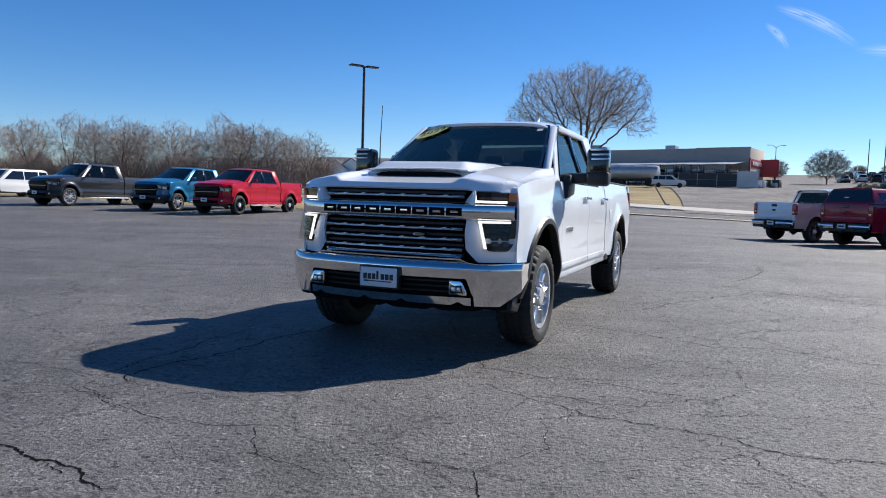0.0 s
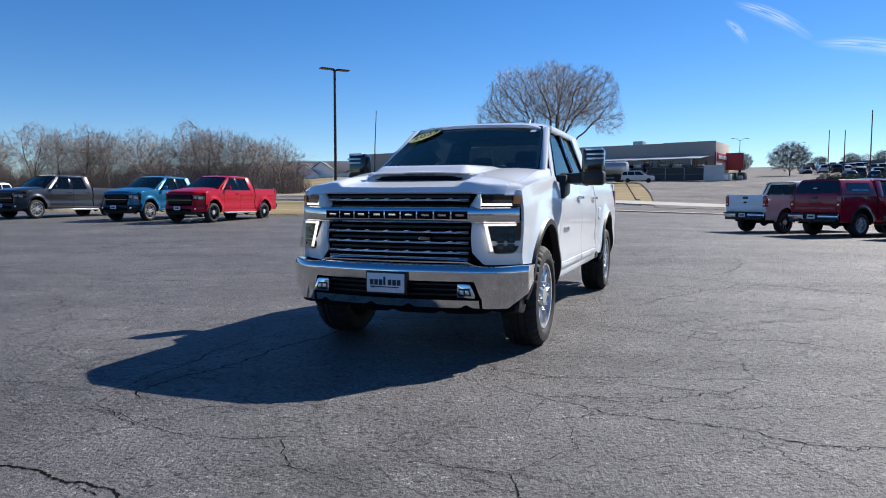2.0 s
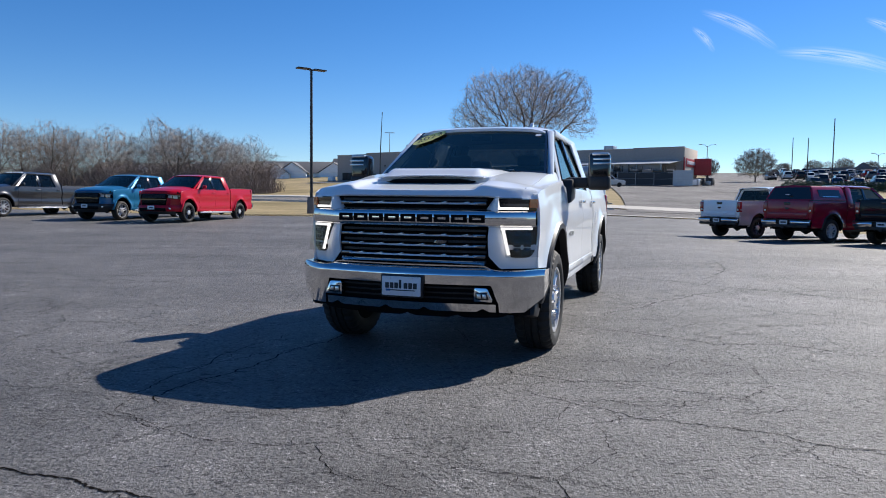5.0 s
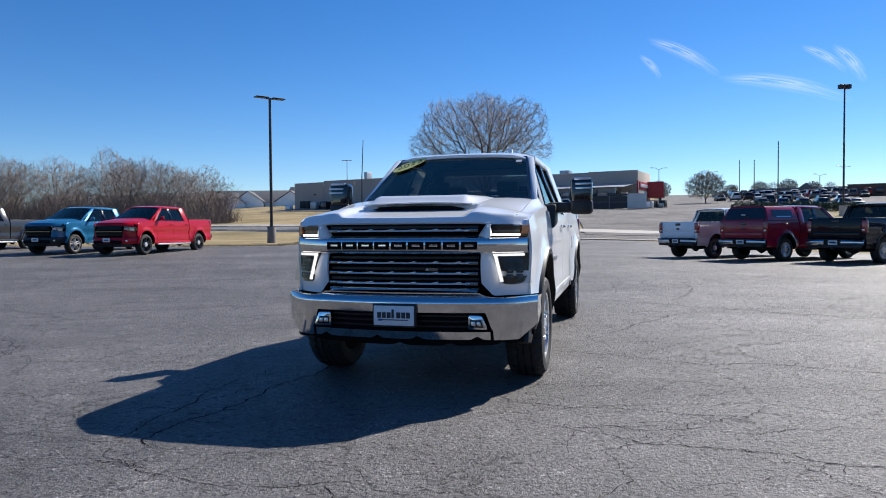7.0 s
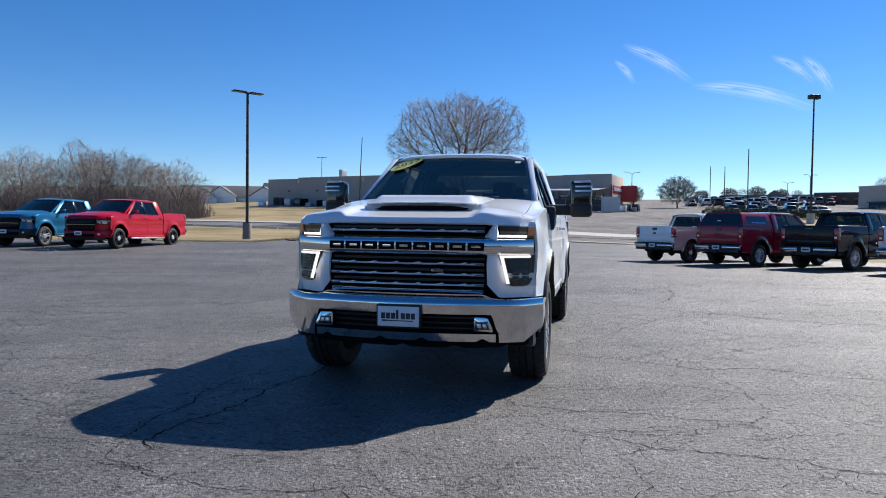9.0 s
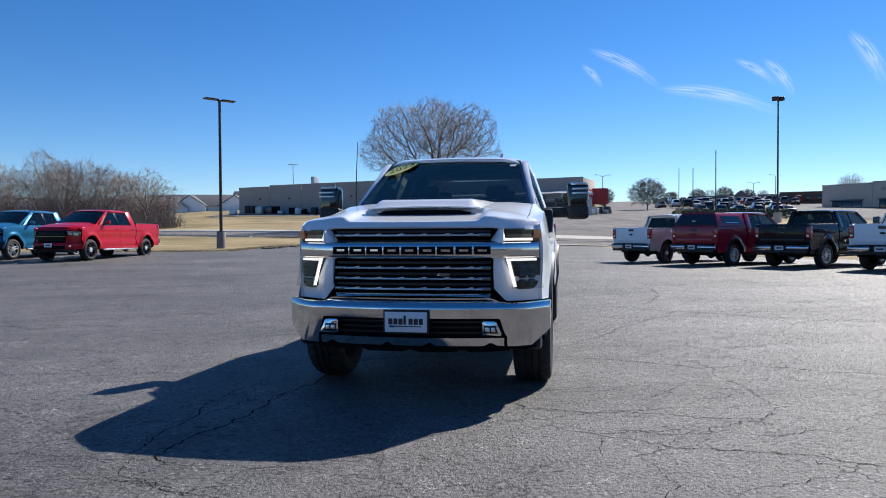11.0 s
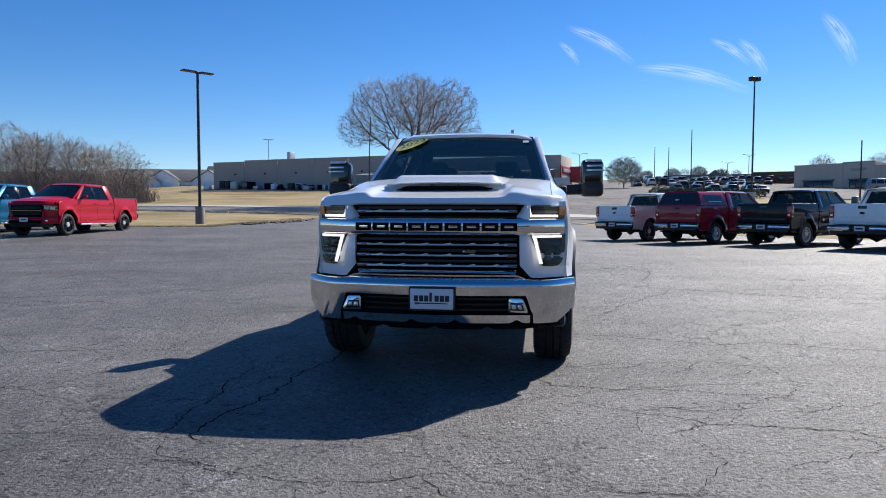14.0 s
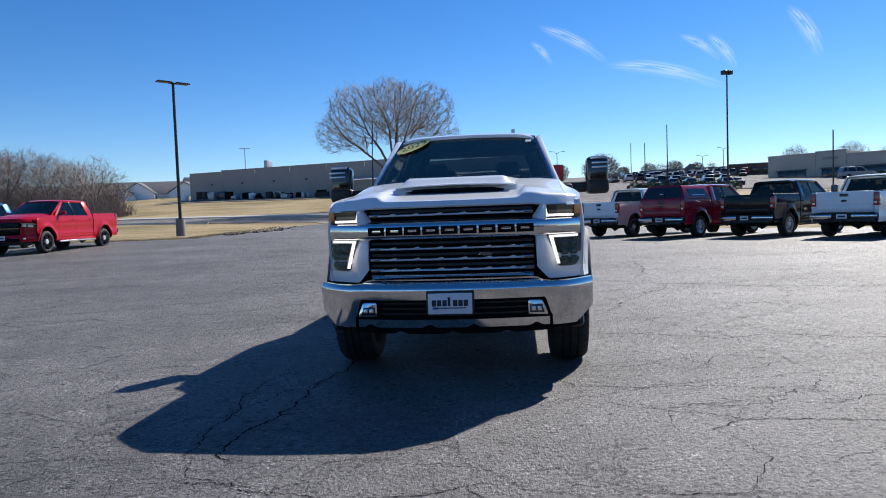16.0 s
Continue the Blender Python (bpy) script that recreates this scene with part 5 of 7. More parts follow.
    part("dash_paper", grid(spread(0.12, 0.52, 7), spread(0, 1, 4), lambda x, v: (x, 1.40 + 0.10 * v, 1.575 + 0.02 * math.sin(9 * x) * v), 0.003), "plate", root, "crumpled white paper on the dashboard")
    # roof fin, roof lamp, mast aerial
    fin = prism([(2.34, 2.04), (2.58, 2.05), (2.57, 2.135), (2.53, 2.14), (2.47, 2.08)], (0.45, 0.485), "x", 0.008)
    part("roof_fin", fin, "white", root)
    part("aerial", tube([(-0.852, 1.40, 1.42), (-0.848, 1.40, 1.8), (-0.836, 1.41, 2.15)], [0.008, 0.005, 0.003], 6), "plastic", root)
    return root


def plain_front(root, s, mat, grille_mat, bumper_mat):
    """The face of the parked pickups: tall dark grille, slim lamps, two-part bumper."""
    fy = lambda x, o=0.0: front_y(s, x) + o
    top = lambda x: hood_z(s, x, fy(x, 0.01)) - 0.012
    half = lambda v: 0.60 - 0.05 * abs(2 * v - 1)
    gr = part("grille", grid(spread(-1, 1, 13), spread(0, 1, 8), lambda u, v: (u * half(v), fy(u * half(v), -0.03 + 0.05 * abs(2 * v - 1) ** 2), 0.70 + (top(u * half(v)) - 0.05 - 0.70) * v), 0.04), grille_mat, root)
    surround = "gloss" if grille_mat != "chrome" else "chrome"
    for v0, v1 in ((0.0, 0.07), (0.46, 0.54), (0.93, 1.0)):
        part("grille_bar", grid(spread(-1, 1, 13), (v0, v1), lambda u, v: (u * half(v), fy(u * half(v), -0.055 + 0.05 * abs(2 * v - 1) ** 2), 0.70 + (top(u * half(v)) - 0.05 - 0.70) * v), 0.03), surround, gr)
    for v0 in (0.16, 0.26, 0.36, 0.64, 0.74, 0.84):
        part("grille_slat", grid(spread(-0.95, 0.95, 9), (v0, v0 + 0.035), lambda u, v: (u * half(v), fy(u * half(v), -0.045 + 0.05 * abs(2 * v - 1) ** 2), 0.70 + (top(u * half(v)) - 0.05 - 0.70) * v), 0.02), "plastic", gr)
    part("nose_panel", grid(spread(-0.92, 0.92, 21), spread(0, 1, 4), lambda x, v: (x, fy(x, 0.02 * (1 - v) - 0.005), top(x) - 0.055 + 0.06 * v), 0.02), mat, root)
    for g in (-1, 1):
        edge = lambda x: g * min(x, s.side(fy(x), 0.95) - 0.004)
        lo = part("headlamp", grid(spread(0.60, 0.97, 9), spread(0, 1, 5), lambda x, v: (edge(x), fy(x, -0.012), top(x) - 0.215 + 0.155 * v + 0.02 * (x - 0.6) / 0.37), 0.04), "gloss", root, "clear headlamp in a dark housing")
        for k in range(2):
            part("reflector", grid(spread(0.66 + 0.13 * k, 0.76 + 0.13 * k, 4), spread(0, 1, 3), lambda x, v: (edge(x), fy(x, -0.03), top(x) - 0.19 + 0.09 * v), 0.01), "satin", lo)
        part("running_lamp", grid(spread(0.63, 0.95, 6), spread(0, 1, 2), lambda x, v: (edge(x), fy(x, -0.034), top(x) - 0.082 + 0.016 * v), 0.01), "plate", lo)
        part("lamp_cover", grid(spread(0.60, 0.97, 7), spread(0, 1, 3), lambda x, v: (edge(x), fy(x, -0.05), top(x) - 0.215 + 0.155 * v)), "lens", lo)
        part("front_cheek", grid(spread(0.56, 0.975, 11), spread(0, 1, 6), lambda x, v: (edge(x), fy(x, 0.012), 0.66 + (top(x) - 0.20 - 0.66) * v), 0.02), mat, root)
    bump = part("front_bumper", grid(spread(-0.985, 0.985, 25), spread(0, 1, 8), lambda x, v: (x, fy(x, -0.11 + 0.045 * (2 * v - 1) ** 2), 0.44 + 0.25 * v), 0.03), bumper_mat, root)
    part("bumper_intake", grid(spread(-0.62, 0.62, 11), spread(0, 1, 3), lambda x, v: (x, fy(x, -0.125), 0.475 + 0.12 * v - 0.03 * abs(x)), 0.02), "void", bump)
    part("skid_valance", grid(spread(-0.86, 0.86, 15), spread(0, 1, 3), lambda x, v: (x, fy(x, -0.03 - 0.05 * v), 0.33 + 0.12 * v), 0.02), "plastic", bump)
    pl = part("plate", box(-0.155, 0.155, fy(0) - 0.165, fy(0) - 0.15, 0.52, 0.67, 0.004), "plate", bump)
    part("plate_print", box(-0.10, 0.10, fy(0) - 0.168, fy(0) - 0.164, 0.57, 0.62), "ink", pl)
    for g in (-1, 1):
        part("fog_lamp", box(g * 0.68, g * 0.78, fy(0.73) - 0.125, fy(0.73) - 0.09, 0.53, 0.59, 0.01), "satin", bump)


def parked_pickup(m, label, mat, view, rim="gloss", style="six", low=None, bumper=None, grille="plastic", tow=False, group="parked pickups", cap=False, lights=False, trim=None, handle_mat=None, flank=None, **shape):
    dims = dict(W=1.005, axf=0.90, axr=4.57, rw=0.405, arch_a=0.50, arch_b=0.57, cab=3.80, bed0=3.85, bed1=5.55, door1=2.80, rail=1.43, belt=1.36, roof=1.97, wsz0=1.46, hood0=1.32, hood1=1.45, rock=0.50, fendlow=0.72, ws0=1.45, ws1=2.20, sweep=0.34, nose=0.40, drop=0.10, tuck=0.032, flare=0.055, round_nose=0.05 if view == "front" else 0.02)
    dims.update(shape)
    s = Body(**dims)
    root = thing("pickup_truck", m, label, "pickup truck", group)
    hood(root, s, mat, 15)
    doors(root, s, flank or mat, handle_mat or mat, low)
    bed(root, s, flank or mat)
    tailgate(root, s, mat, bumper or "chrome")
    cab_shell(root, s, mat, "tint" if view == "front" else "glass", "tint", True, trim or "gloss", 9)
    underbody(root, s)
    plain_front(root, s, mat, grille, bumper or mat)
    wheels(root, s, style, rim, x=0.875, width=0.27, rim_r=s.rw * (0.70 if view == "front" else 0.62))
    for g in (-1, 1):
        arch_lip(s, s.axf, g, low or (mat if view == "front" else "plastic"), root, 0.05)
        arch_lip(s, s.axr, g, low or (mat if view == "front" else "plastic"), root, 0.05)
        mirror(root, s, g, tow, cap="plastic" if mat in ("black", "granite") else mat)
    for g in (-1, 1):
        part("side_step", beam((g * 0.99, s.axf + 0.70, 0.40), (g * 0.99, s.axr - 0.68, 0.40), 0.10, 0.06, Vector((1, 0, 0)), 0.02), "satin" if view == "front" else "plastic", root)
    if lights:
        for k in range(5):
            part("roof_marker", box(-0.42 + k * 0.21 - 0.05, -0.42 + k * 0.21 + 0.05, s.ws1 + 0.02, s.ws1 + 0.12, s.roof - 0.01, s.roof + 0.035, 0.012), "plate", root)
    if cap:
        a, b, z0, z1 = s.bed0 + 0.03, s.bed1, s.rail + 0.02, s.roof - 0.01
        w0, w1 = s.W - 0.04, s.roofw + 0.06
        bm = bmesh.new()
        prof = [(-w0, z0), (-w0 + 0.01, z0 + 0.06), (-w1 - 0.02, z1 - 0.10), (-w1 + 0.08, z1 - 0.015), (0, z1 + 0.015), (w1 - 0.08, z1 - 0.015), (w1 + 0.02, z1 - 0.10), (w0 - 0.01, z0 + 0.06), (w0, z0)]
        prism(prof, (a, b - 0.05), "y", 0.0, bm)
        for v in bm.verts:
            if v.co.y > b - 0.06:
                v.co.y -= 0.16 * (v.co.z - z0) / (z1 - z0)
        top = part("bed_cap", bm, mat, root, "matching fibreglass bed cap with dark windows")
        hatch = grid(spread(-1, 1, 7), spread(0, 1, 4), lambda u, v: (u * (w0 - 0.07 + (w1 - w0) * v), b - 0.034 - 0.16 * (0.04 + (z1 - z0 - 0.10) * v) / (z1 - z0), z0 + 0.04 + (z1 - z0 - 0.10) * v), 0.012)
        part("cap_hatch", hatch, "gloss", top)
        part("hatch_handle", box(-0.08, 0.08, b - 0.02, b + 0.03, z0 + 0.18, z0 + 0.215, 0.008), "satin", top)
        for g in (-1, 1):
            pane = lambda u, v: (g * (w0 + 0.006 - (w0 - w1) * (0.16 + 0.55 * v)), a + 0.22 + (b - a - 0.6) * u, z0 + 0.10 + (z1 - z0 - 0.24) * v)
            part("cap_window", grid(spread(0, 1, 3), spread(0, 1, 3), pane, 0.014), "gloss", top)
            part("cap_vent", grid((0.12, 0.85), (0.08, 0.16), lambda u, v: tuple(Vector(pane(u, v)) + Vector((g * 0.012, 0, 0))), 0.006), "satin", top)
    return root


CARS = {}


def far_car(kind, colour, m):
    """A car on the far sales lot: body, glass house, bumpers, four wheels."""
    key = (kind, colour)
    label = {"sedan": "sedan", "suv": "sport utility vehicle", "van": "minivan"}[kind]
    if key in CARS:
        return copy_thing(CARS[key], m)
    L, H, G = {"sedan": (4.7, 1.45, 0.95), "suv": (4.7, 1.75, 1.08), "van": (5.0, 1.78, 1.02)}[kind]
    root = thing("parked_car", m, f"{colour} {label} parked on the sales lot", "car", "cars on the sales lot")
    a, b = (0.27, 0.80) if kind == "sedan" else (0.24, 0.98)
    prof = [(0, 0.45), (0, 0.72), (0.04 * L, G - 0.10), (a * L, G), (b * L + 0.1, G), (0.985 * L, G - 0.02 if kind == "sedan" else G), (L, 0.75), (L - 0.02, 0.42), (L * 0.5, 0.30), (0.05, 0.34)]
    part("body", prism(prof, (-0.88, 0.88), "x", 0.07), M["car_" + colour], root)
    part("sill", box(-0.86, 0.86, 0.9, L - 0.9, 0.24, 0.36, 0.02), "plastic", root)
    y0, y1, y2, y3 = a * L, a * L + 0.80, b * L - 0.45, b * L + 0.10
    half = lambda z: 0.80 - 0.16 * (z - G) / (H - G)
    bm = prism([(y0, G - 0.02), (y1, H - 0.06), (y1 + 0.3, H), (y2, H), (y2 + 0.25, H - 0.07), (y3, G - 0.02)], (-0.80, 0.80), "x")
    for v in bm.verts:
        v.co.x = math.copysign(half(max(G, v.co.z)), v.co.x)
    bmesh.ops.bevel(bm, geom=bm.edges[:], offset=0.035, segments=2, affect="EDGES", profile=0.5)
    cabin = part("cabin", bm, M["car_" + colour], root)
    zl, zh = G + 0.02, H - 0.13
    for g in (-1, 1):
        cuts = [y0 + 0.30, (y0 + y2) / 2 + 0.15, y2 - 0.05 if kind == "sedan" else y2 - 0.35, y3 - 0.12]
        for k in range(2 if kind == "sedan" else 3):
            c, d = cuts[k] + 0.04, cuts[k + 1] - 0.03
            sl = 0.62 if k == 0 else 0.0
            bm = bmesh.new()
            bm.faces.new([bm.verts.new((g * (half(z) + 0.008), y, z)) for y, z in ((c, zl), (d, zl), (d - (0.2 if k == 2 else 0.0), zh), (c + sl, zh))])
            part("side_window", bm, "gloss", cabin)
    bm = bmesh.new()
    bm.faces.new([bm.verts.new((x, y, z)) for x, y, z in ((-0.72, y0 + 0.012, zl), (0.72, y0 + 0.012, zl), (0.60, y1 - 0.14, H - 0.12), (-0.60, y1 - 0.14, H - 0.12))])
    bmesh.ops.translate(bm, verts=bm.verts, vec=(0, -0.03, 0.03))
    part("windscreen", bm, "gloss", cabin)
    bm = bmesh.new()
    bm.faces.new([bm.verts.new((x, y, z)) for x, y, z in ((-0.68, y3 - 0.02, zl), (0.68, y3 - 0.02, zl), (0.58, y2 + 0.30, H - 0.13), (-0.58, y2 + 0.30, H - 0.13))])
    bmesh.ops.translate(bm, verts=bm.verts, vec=(0, 0.04, 0.02))
    part("rear_window", bm, "gloss", cabin)
    for y in (0.18 * L, 0.80 * L):
        for g in (-1, 1):
            w = new("wheel")
            w.parent = root
            w.location = (g * 0.80, y, 0.33)
            part("tyre", lathe([(0.22, -0.1), (0.31, -0.11), (0.33, -0.06), (0.33, 0.06), (0.31, 0.11), (0.22, 0.1)], 18), "rubber", w)
            part("rim", lathe([(0.21, -0.07 * g), (0.21, 0.085 * g), (0.16, 0.06 * g), (0.04, 0.09 * g)], 14), "alloy", w)
    for g in (-1, 1):
        part("headlamp", box(g * 0.50, g * 0.82, -0.01, 0.16, 0.66, 0.80, 0.02), "satin", root)
        part("tail_lamp", box(g * 0.55, g * 0.84, L - 0.12, L + 0.01, 0.78, 0.95, 0.02), "taillamp", root)
    part("front_bumper", box(-0.8, 0.8, -0.04, 0.1, 0.36, 0.55, 0.04), "plastic", root)
    part("rear_bumper", box(-0.8, 0.8, L - 0.1, L + 0.05, 0.38, 0.6, 0.04), M["car_" + colour], root)
    CARS[key] = root
    return root


for c, v in (("white", (0.62, 0.62, 0.62)), ("silver", (0.30, 0.31, 0.33)), ("black", (0.012, 0.012, 0.014)), ("grey", (0.10, 0.10, 0.11)), ("red", (0.35, 0.012, 0.018)), ("blue", (0.02, 0.06, 0.2))):
    M["car_" + c] = paint("car " + c, v, 0.4, 0.25)

# ---- the pickups ----
TRUCK = pose(-0.52, 5.44, 0, 0, 0, -21)
white_pickup(TRUCK)


def standing(x, y, heading, nose_back):
    """A pose with the front axle's middle over x, y; heading: degrees of the driving direction from +x."""
    z = height(x, y)
    return pose(x, y, z, 0, 0, heading + 90) @ Matrix.Scale(1.04, 4) @ Matrix.Translation((0, -nose_back, 0))


# row on the far left of the lot, noses towards the camera
parked_pickup(standing(-10.78, 29.81, -109, 0.9), "bright red crew-cab pickup with black grille and black wheels", "red", "front", rim="darkalloy", style="star", grille="void", door1=2.72, ws0=1.38, ws1=2.22, roof=1.95)
parked_pickup(standing(-14.14, 31.28, -109, 0.9), "metallic blue crew-cab pickup with black lower body", "blue", "front", rim="alloy", style="star", bumper="plastic", grille="void", ws0=1.38, ws1=2.22, roof=1.95)
parked_pickup(standing(-20.08, 32.85, -112, 0.9), "granite grey crew-cab pickup with roof marker lamps and silver wheels", "granite", "front", rim="alloy", bumper="plastic", grille="void", lights=True, W=1.02, axr=4.93, bed0=3.95, bed1=6.05, cab=3.9, roof=2.0, rw=0.43)
# row behind, tails towards the camera
HEAD = 21
for (x, y), kw in zip(((13.06, 27.71), (14.22, 24.77), (16.11, 22.25), (17.32, 19.15)), (
        dict(label="white and tan crew-cab pickup with chrome rear bumper", mat="white", low="tan", flank="tan", rim="darkalloy"),
        dict(label="dark red pickup with matching bed cap and chrome bumper", mat="darkred", rim="alloy", cap=True),
        dict(label="black heavy-duty pickup with towing mirrors", mat="black", rim="alloy", tow=True, W=1.01, rw=0.42, rail=1.47),
        dict(label="white crew-cab pickup with chrome rear bumper", mat="white", rim="alloy", W=1.01))):
    kw = dict(kw)
    label, mat = kw.pop("label"), kw.pop("mat")
    z = height(x, y)
    parked_pickup(pose(x, y, z, 0, 0, HEAD + 90) @ Matrix.Scale(1.04, 4) @ Matrix.Translation((0, -4.57, 0)), label, mat, "rear", bumper="chrome", grille="chrome", group="pickups parked tail out", **kw)


# ---- buildings ----
def store():
    """Long block store: two wall faces, parapet, lean-to roof, sign band, rooftop units."""
    a, b = Vector((-17.3, 161.2)), Vector((46.0, 114.4))
    u = (b - a).normalized()
    n = Vector((-u.y, u.x))
    if n.y < 0:
        n = -n
    L = (b - a).length
    z0 = 3.8
    m = Matrix(((u.x, n.x, 0, a.x), (u.y, n.y, 0, a.y), (0, 0, 1, z0), (0, 0, 0, 1)))
    root = thing("store", m, "long tan block-walled store with a flat roof", "building")
    H = 7.2
    tops = [H + 0.75 if k < 1 else H + 1.0 if k < 6 else H for k in range(9)]
    tops[8] += 0.08
    for k, t in enumerate(tops):
        x0, x1 = L * k / 9, L * (k + 1) / 9 - 0.12
        # front greyer than the tan end walls: its shade is put into the colour
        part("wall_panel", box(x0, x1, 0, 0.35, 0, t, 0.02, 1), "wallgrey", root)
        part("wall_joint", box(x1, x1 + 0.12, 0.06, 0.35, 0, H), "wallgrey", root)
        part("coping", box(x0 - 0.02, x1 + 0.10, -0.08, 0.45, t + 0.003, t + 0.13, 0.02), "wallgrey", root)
    part("wall", box(L - 0.4, L, 0.35, 9, 0, H + 0.08, 0.02), "wall", root)
    part("wall", box(0, 0.4, 0.35, 9, 0, H + 0.75, 0.02), "wall", root)
    part("wall", box(0.4, L - 0.4, 8.6, 9, 0, H, 0.02), "wall", root)
    part("roof", box(0.4, L - 0.4, 0.35, 8.6, H - 0.5, H - 0.3), "metalroof", root)
    part("sign_band", box(L - 0.02, L + 0.10, 1.0, 8.8, 4.1, 5.5, 0.03), "redsign", root)
    for k in range(8):
        part("sign_block", box(L + 0.1, L + 0.16, 1.6 + k * 0.8, 2.1 + k * 0.8, 4.5, 5.1, 0.02), "plate", root)
    part("corner_trim", box(L - 0.1, L + 0.12, -0.1, 0.16, 0, 5.6, 0.02), "redsign", root)
    for x, w, h in ((L * 0.80, 1.8, 1.1), (L * 0.62, 2.4, 1.2), (L * 0.215, 0.8, 3.0)):
        part("rooftop_unit", box(x, x + w, 4, 6, H - 0.3, H + h, 0.05), "steel", root)
    # lean-to over the yard at the corner
    part("canopy_roof", grid(spread(L * 0.52, L - 0.5, 30), (0, 1), lambda x, v: (x, -7.5 + 7.5 * v, 4.2 + 0.9 * v + 0.03 * math.sin(x * 6)), 0.08), "metalroof", root)
    for k in range(10):
        x = L * 0.52 + (L * 0.48 - 1.8) * k / 9
        part("canopy_post", box(x - 0.1, x + 0.1, -7.4, -7.2, -0.3, 4.15), "steel", root)
    part("canopy_back", box(L * 0.55, L - 2, -6.95, -6.8, 0, 4.1), "wallgrey", root)
    r = random.Random(4)
    for k in range(9):
        x = 3 + k * 4.2
        part("dock_door", box(x, x + 2.2 + r.random(), -0.06, 0.02, 0.2, 2.6 + r.random() * 0.5, 0.02), "void" if k % 2 else "metalroof", root)
    for k in range(5):
        part("wall_lamp", box(6 + k * 8, 6.4 + k * 8, -0.25, 0.0, 5.2, 5.5, 0.03), "bronze", root)
    return m, L


STORE, STORE_L = store()


def yard_goods():
    """Stock in the store's yard: pallets, a trailer, tubs and fences."""
    r = random.Random(8)
    for k in range(31):
        x = 3 + k * 2.1 + r.uniform(-0.5, 0.5)
        y = -r.uniform(2.5, 5)
        p = STORE @ Vector((x, y, 0))
        if k > 21:
            # stock before the store's gable end
            a, c = radians(21.95 + 0.24 * (k - 22)), 116 + 0.7 * (k - 22) + r.uniform(-0.6, 0.6)
            p = Vector((c * math.sin(a), c * math.cos(a), 0))
        m = pose(p.x, p.y, height(p.x, p.y) + 0.1, 0, 0, r.uniform(-50, -20))
        w, d, h = r.uniform(0.9, 2.4), r.uniform(0.8, 1.4), r.uniform(0.7, 1.9) * (0.75 if k > 21 else 1.0)
        root = thing("pallet_stack", m, "wrapped pallet of goods in the store yard", "pallet", "yard stock")
        part("pallet", box(-w / 2, w / 2, -d / 2, d / 2, 0, 0.14), "bark", root)
        part("load", box(-w / 2 + 0.05, w / 2 - 0.05, -d / 2 + 0.05, d / 2 - 0.05, 0.14, h, 0.06), r.choice(["under", "steel", "seat", "plate", "bark", "metalroof"] if k > 21 else ["under", "steel", "granite", "plate", "void", "metalroof", "under", "void"]), root)
    for k in range(20):
        p = STORE @ Vector((58 + k * 1.1 + r.uniform(-0.3, 0.3), -r.uniform(7.2, 8.9), 0))
        root = thing("stock_rack", pose(p.x, p.y, height(p.x, p.y) + 0.1, 0, 0, -36 + r.uniform(-8, 8)), "dark metal stock rack loaded with farm goods", "rack", "yard racks")
        w, h = r.uniform(1.2, 2.1), r.uniform(2.2, 3.5)
        for gx in (-w / 2, w / 2):
            for gy in (-0.5, 0.5):
                part("post", box(gx - 0.04, gx + 0.04, gy - 0.04, gy + 0.04, 0, h), "under", root)
        for i in range(3):
            z = 0.3 + i * h / 3.2
            part("shelf", box(-w / 2, w / 2, -0.5, 0.5, z, z + 0.06), "under", root)
            part("crate", box(-w / 2 + 0.1, w / 2 - r.uniform(0.1, 0.5), -0.45, 0.45, z + 0.06, z + r.uniform(0.3, 0.75), 0.04), r.choice(["plate", "under", "granite", "steel", "void", "under", "metalroof", "bark"]), root)
    # chain-link screen along the yard corner
    m = STORE
    for k in range(8):
        p = STORE @ Vector((58.5 + k * 3.0, -9.4, 0))
        q = STORE @ Vector((58.5 + (k + 1) * 3.0, -9.4, 0))
        root = thing("fence_panel", Matrix.Identity(4), "grey chain-link fence panel round the store yard", "fence", "yard fence")
        root.location = (p.x, p.y, height(p.x, p.y) + 0.1)
        d = q - p
        part("post", tube([(0, 0, 0), (0, 0, 2.2)], 0.05, 8), "steel", root)
        for z in (0.1, 1.1, 2.1):
            part("rail", tube([(0, 0, z), (d.x, d.y, z)], 0.025, 6), "steel", root)
        if k > 3:
            part("screen", box(0, d.length, -0.012, 0.012, 0.12, 2.5 if k > 6 else 2.0), "metalroof" if k > 6 else "seat", root).rotation_euler = (0, 0, math.atan2(d.y, d.x))
        for i in range(1, 22):
            t = i / 22
            part("wire", tube([(d.x * t, d.y * t, 0.1), (d.x * t, d.y * t, 2.1)], 0.012, 4), "steel", root) if k < 8 and i % 3 == 0 else None


yard_goods()


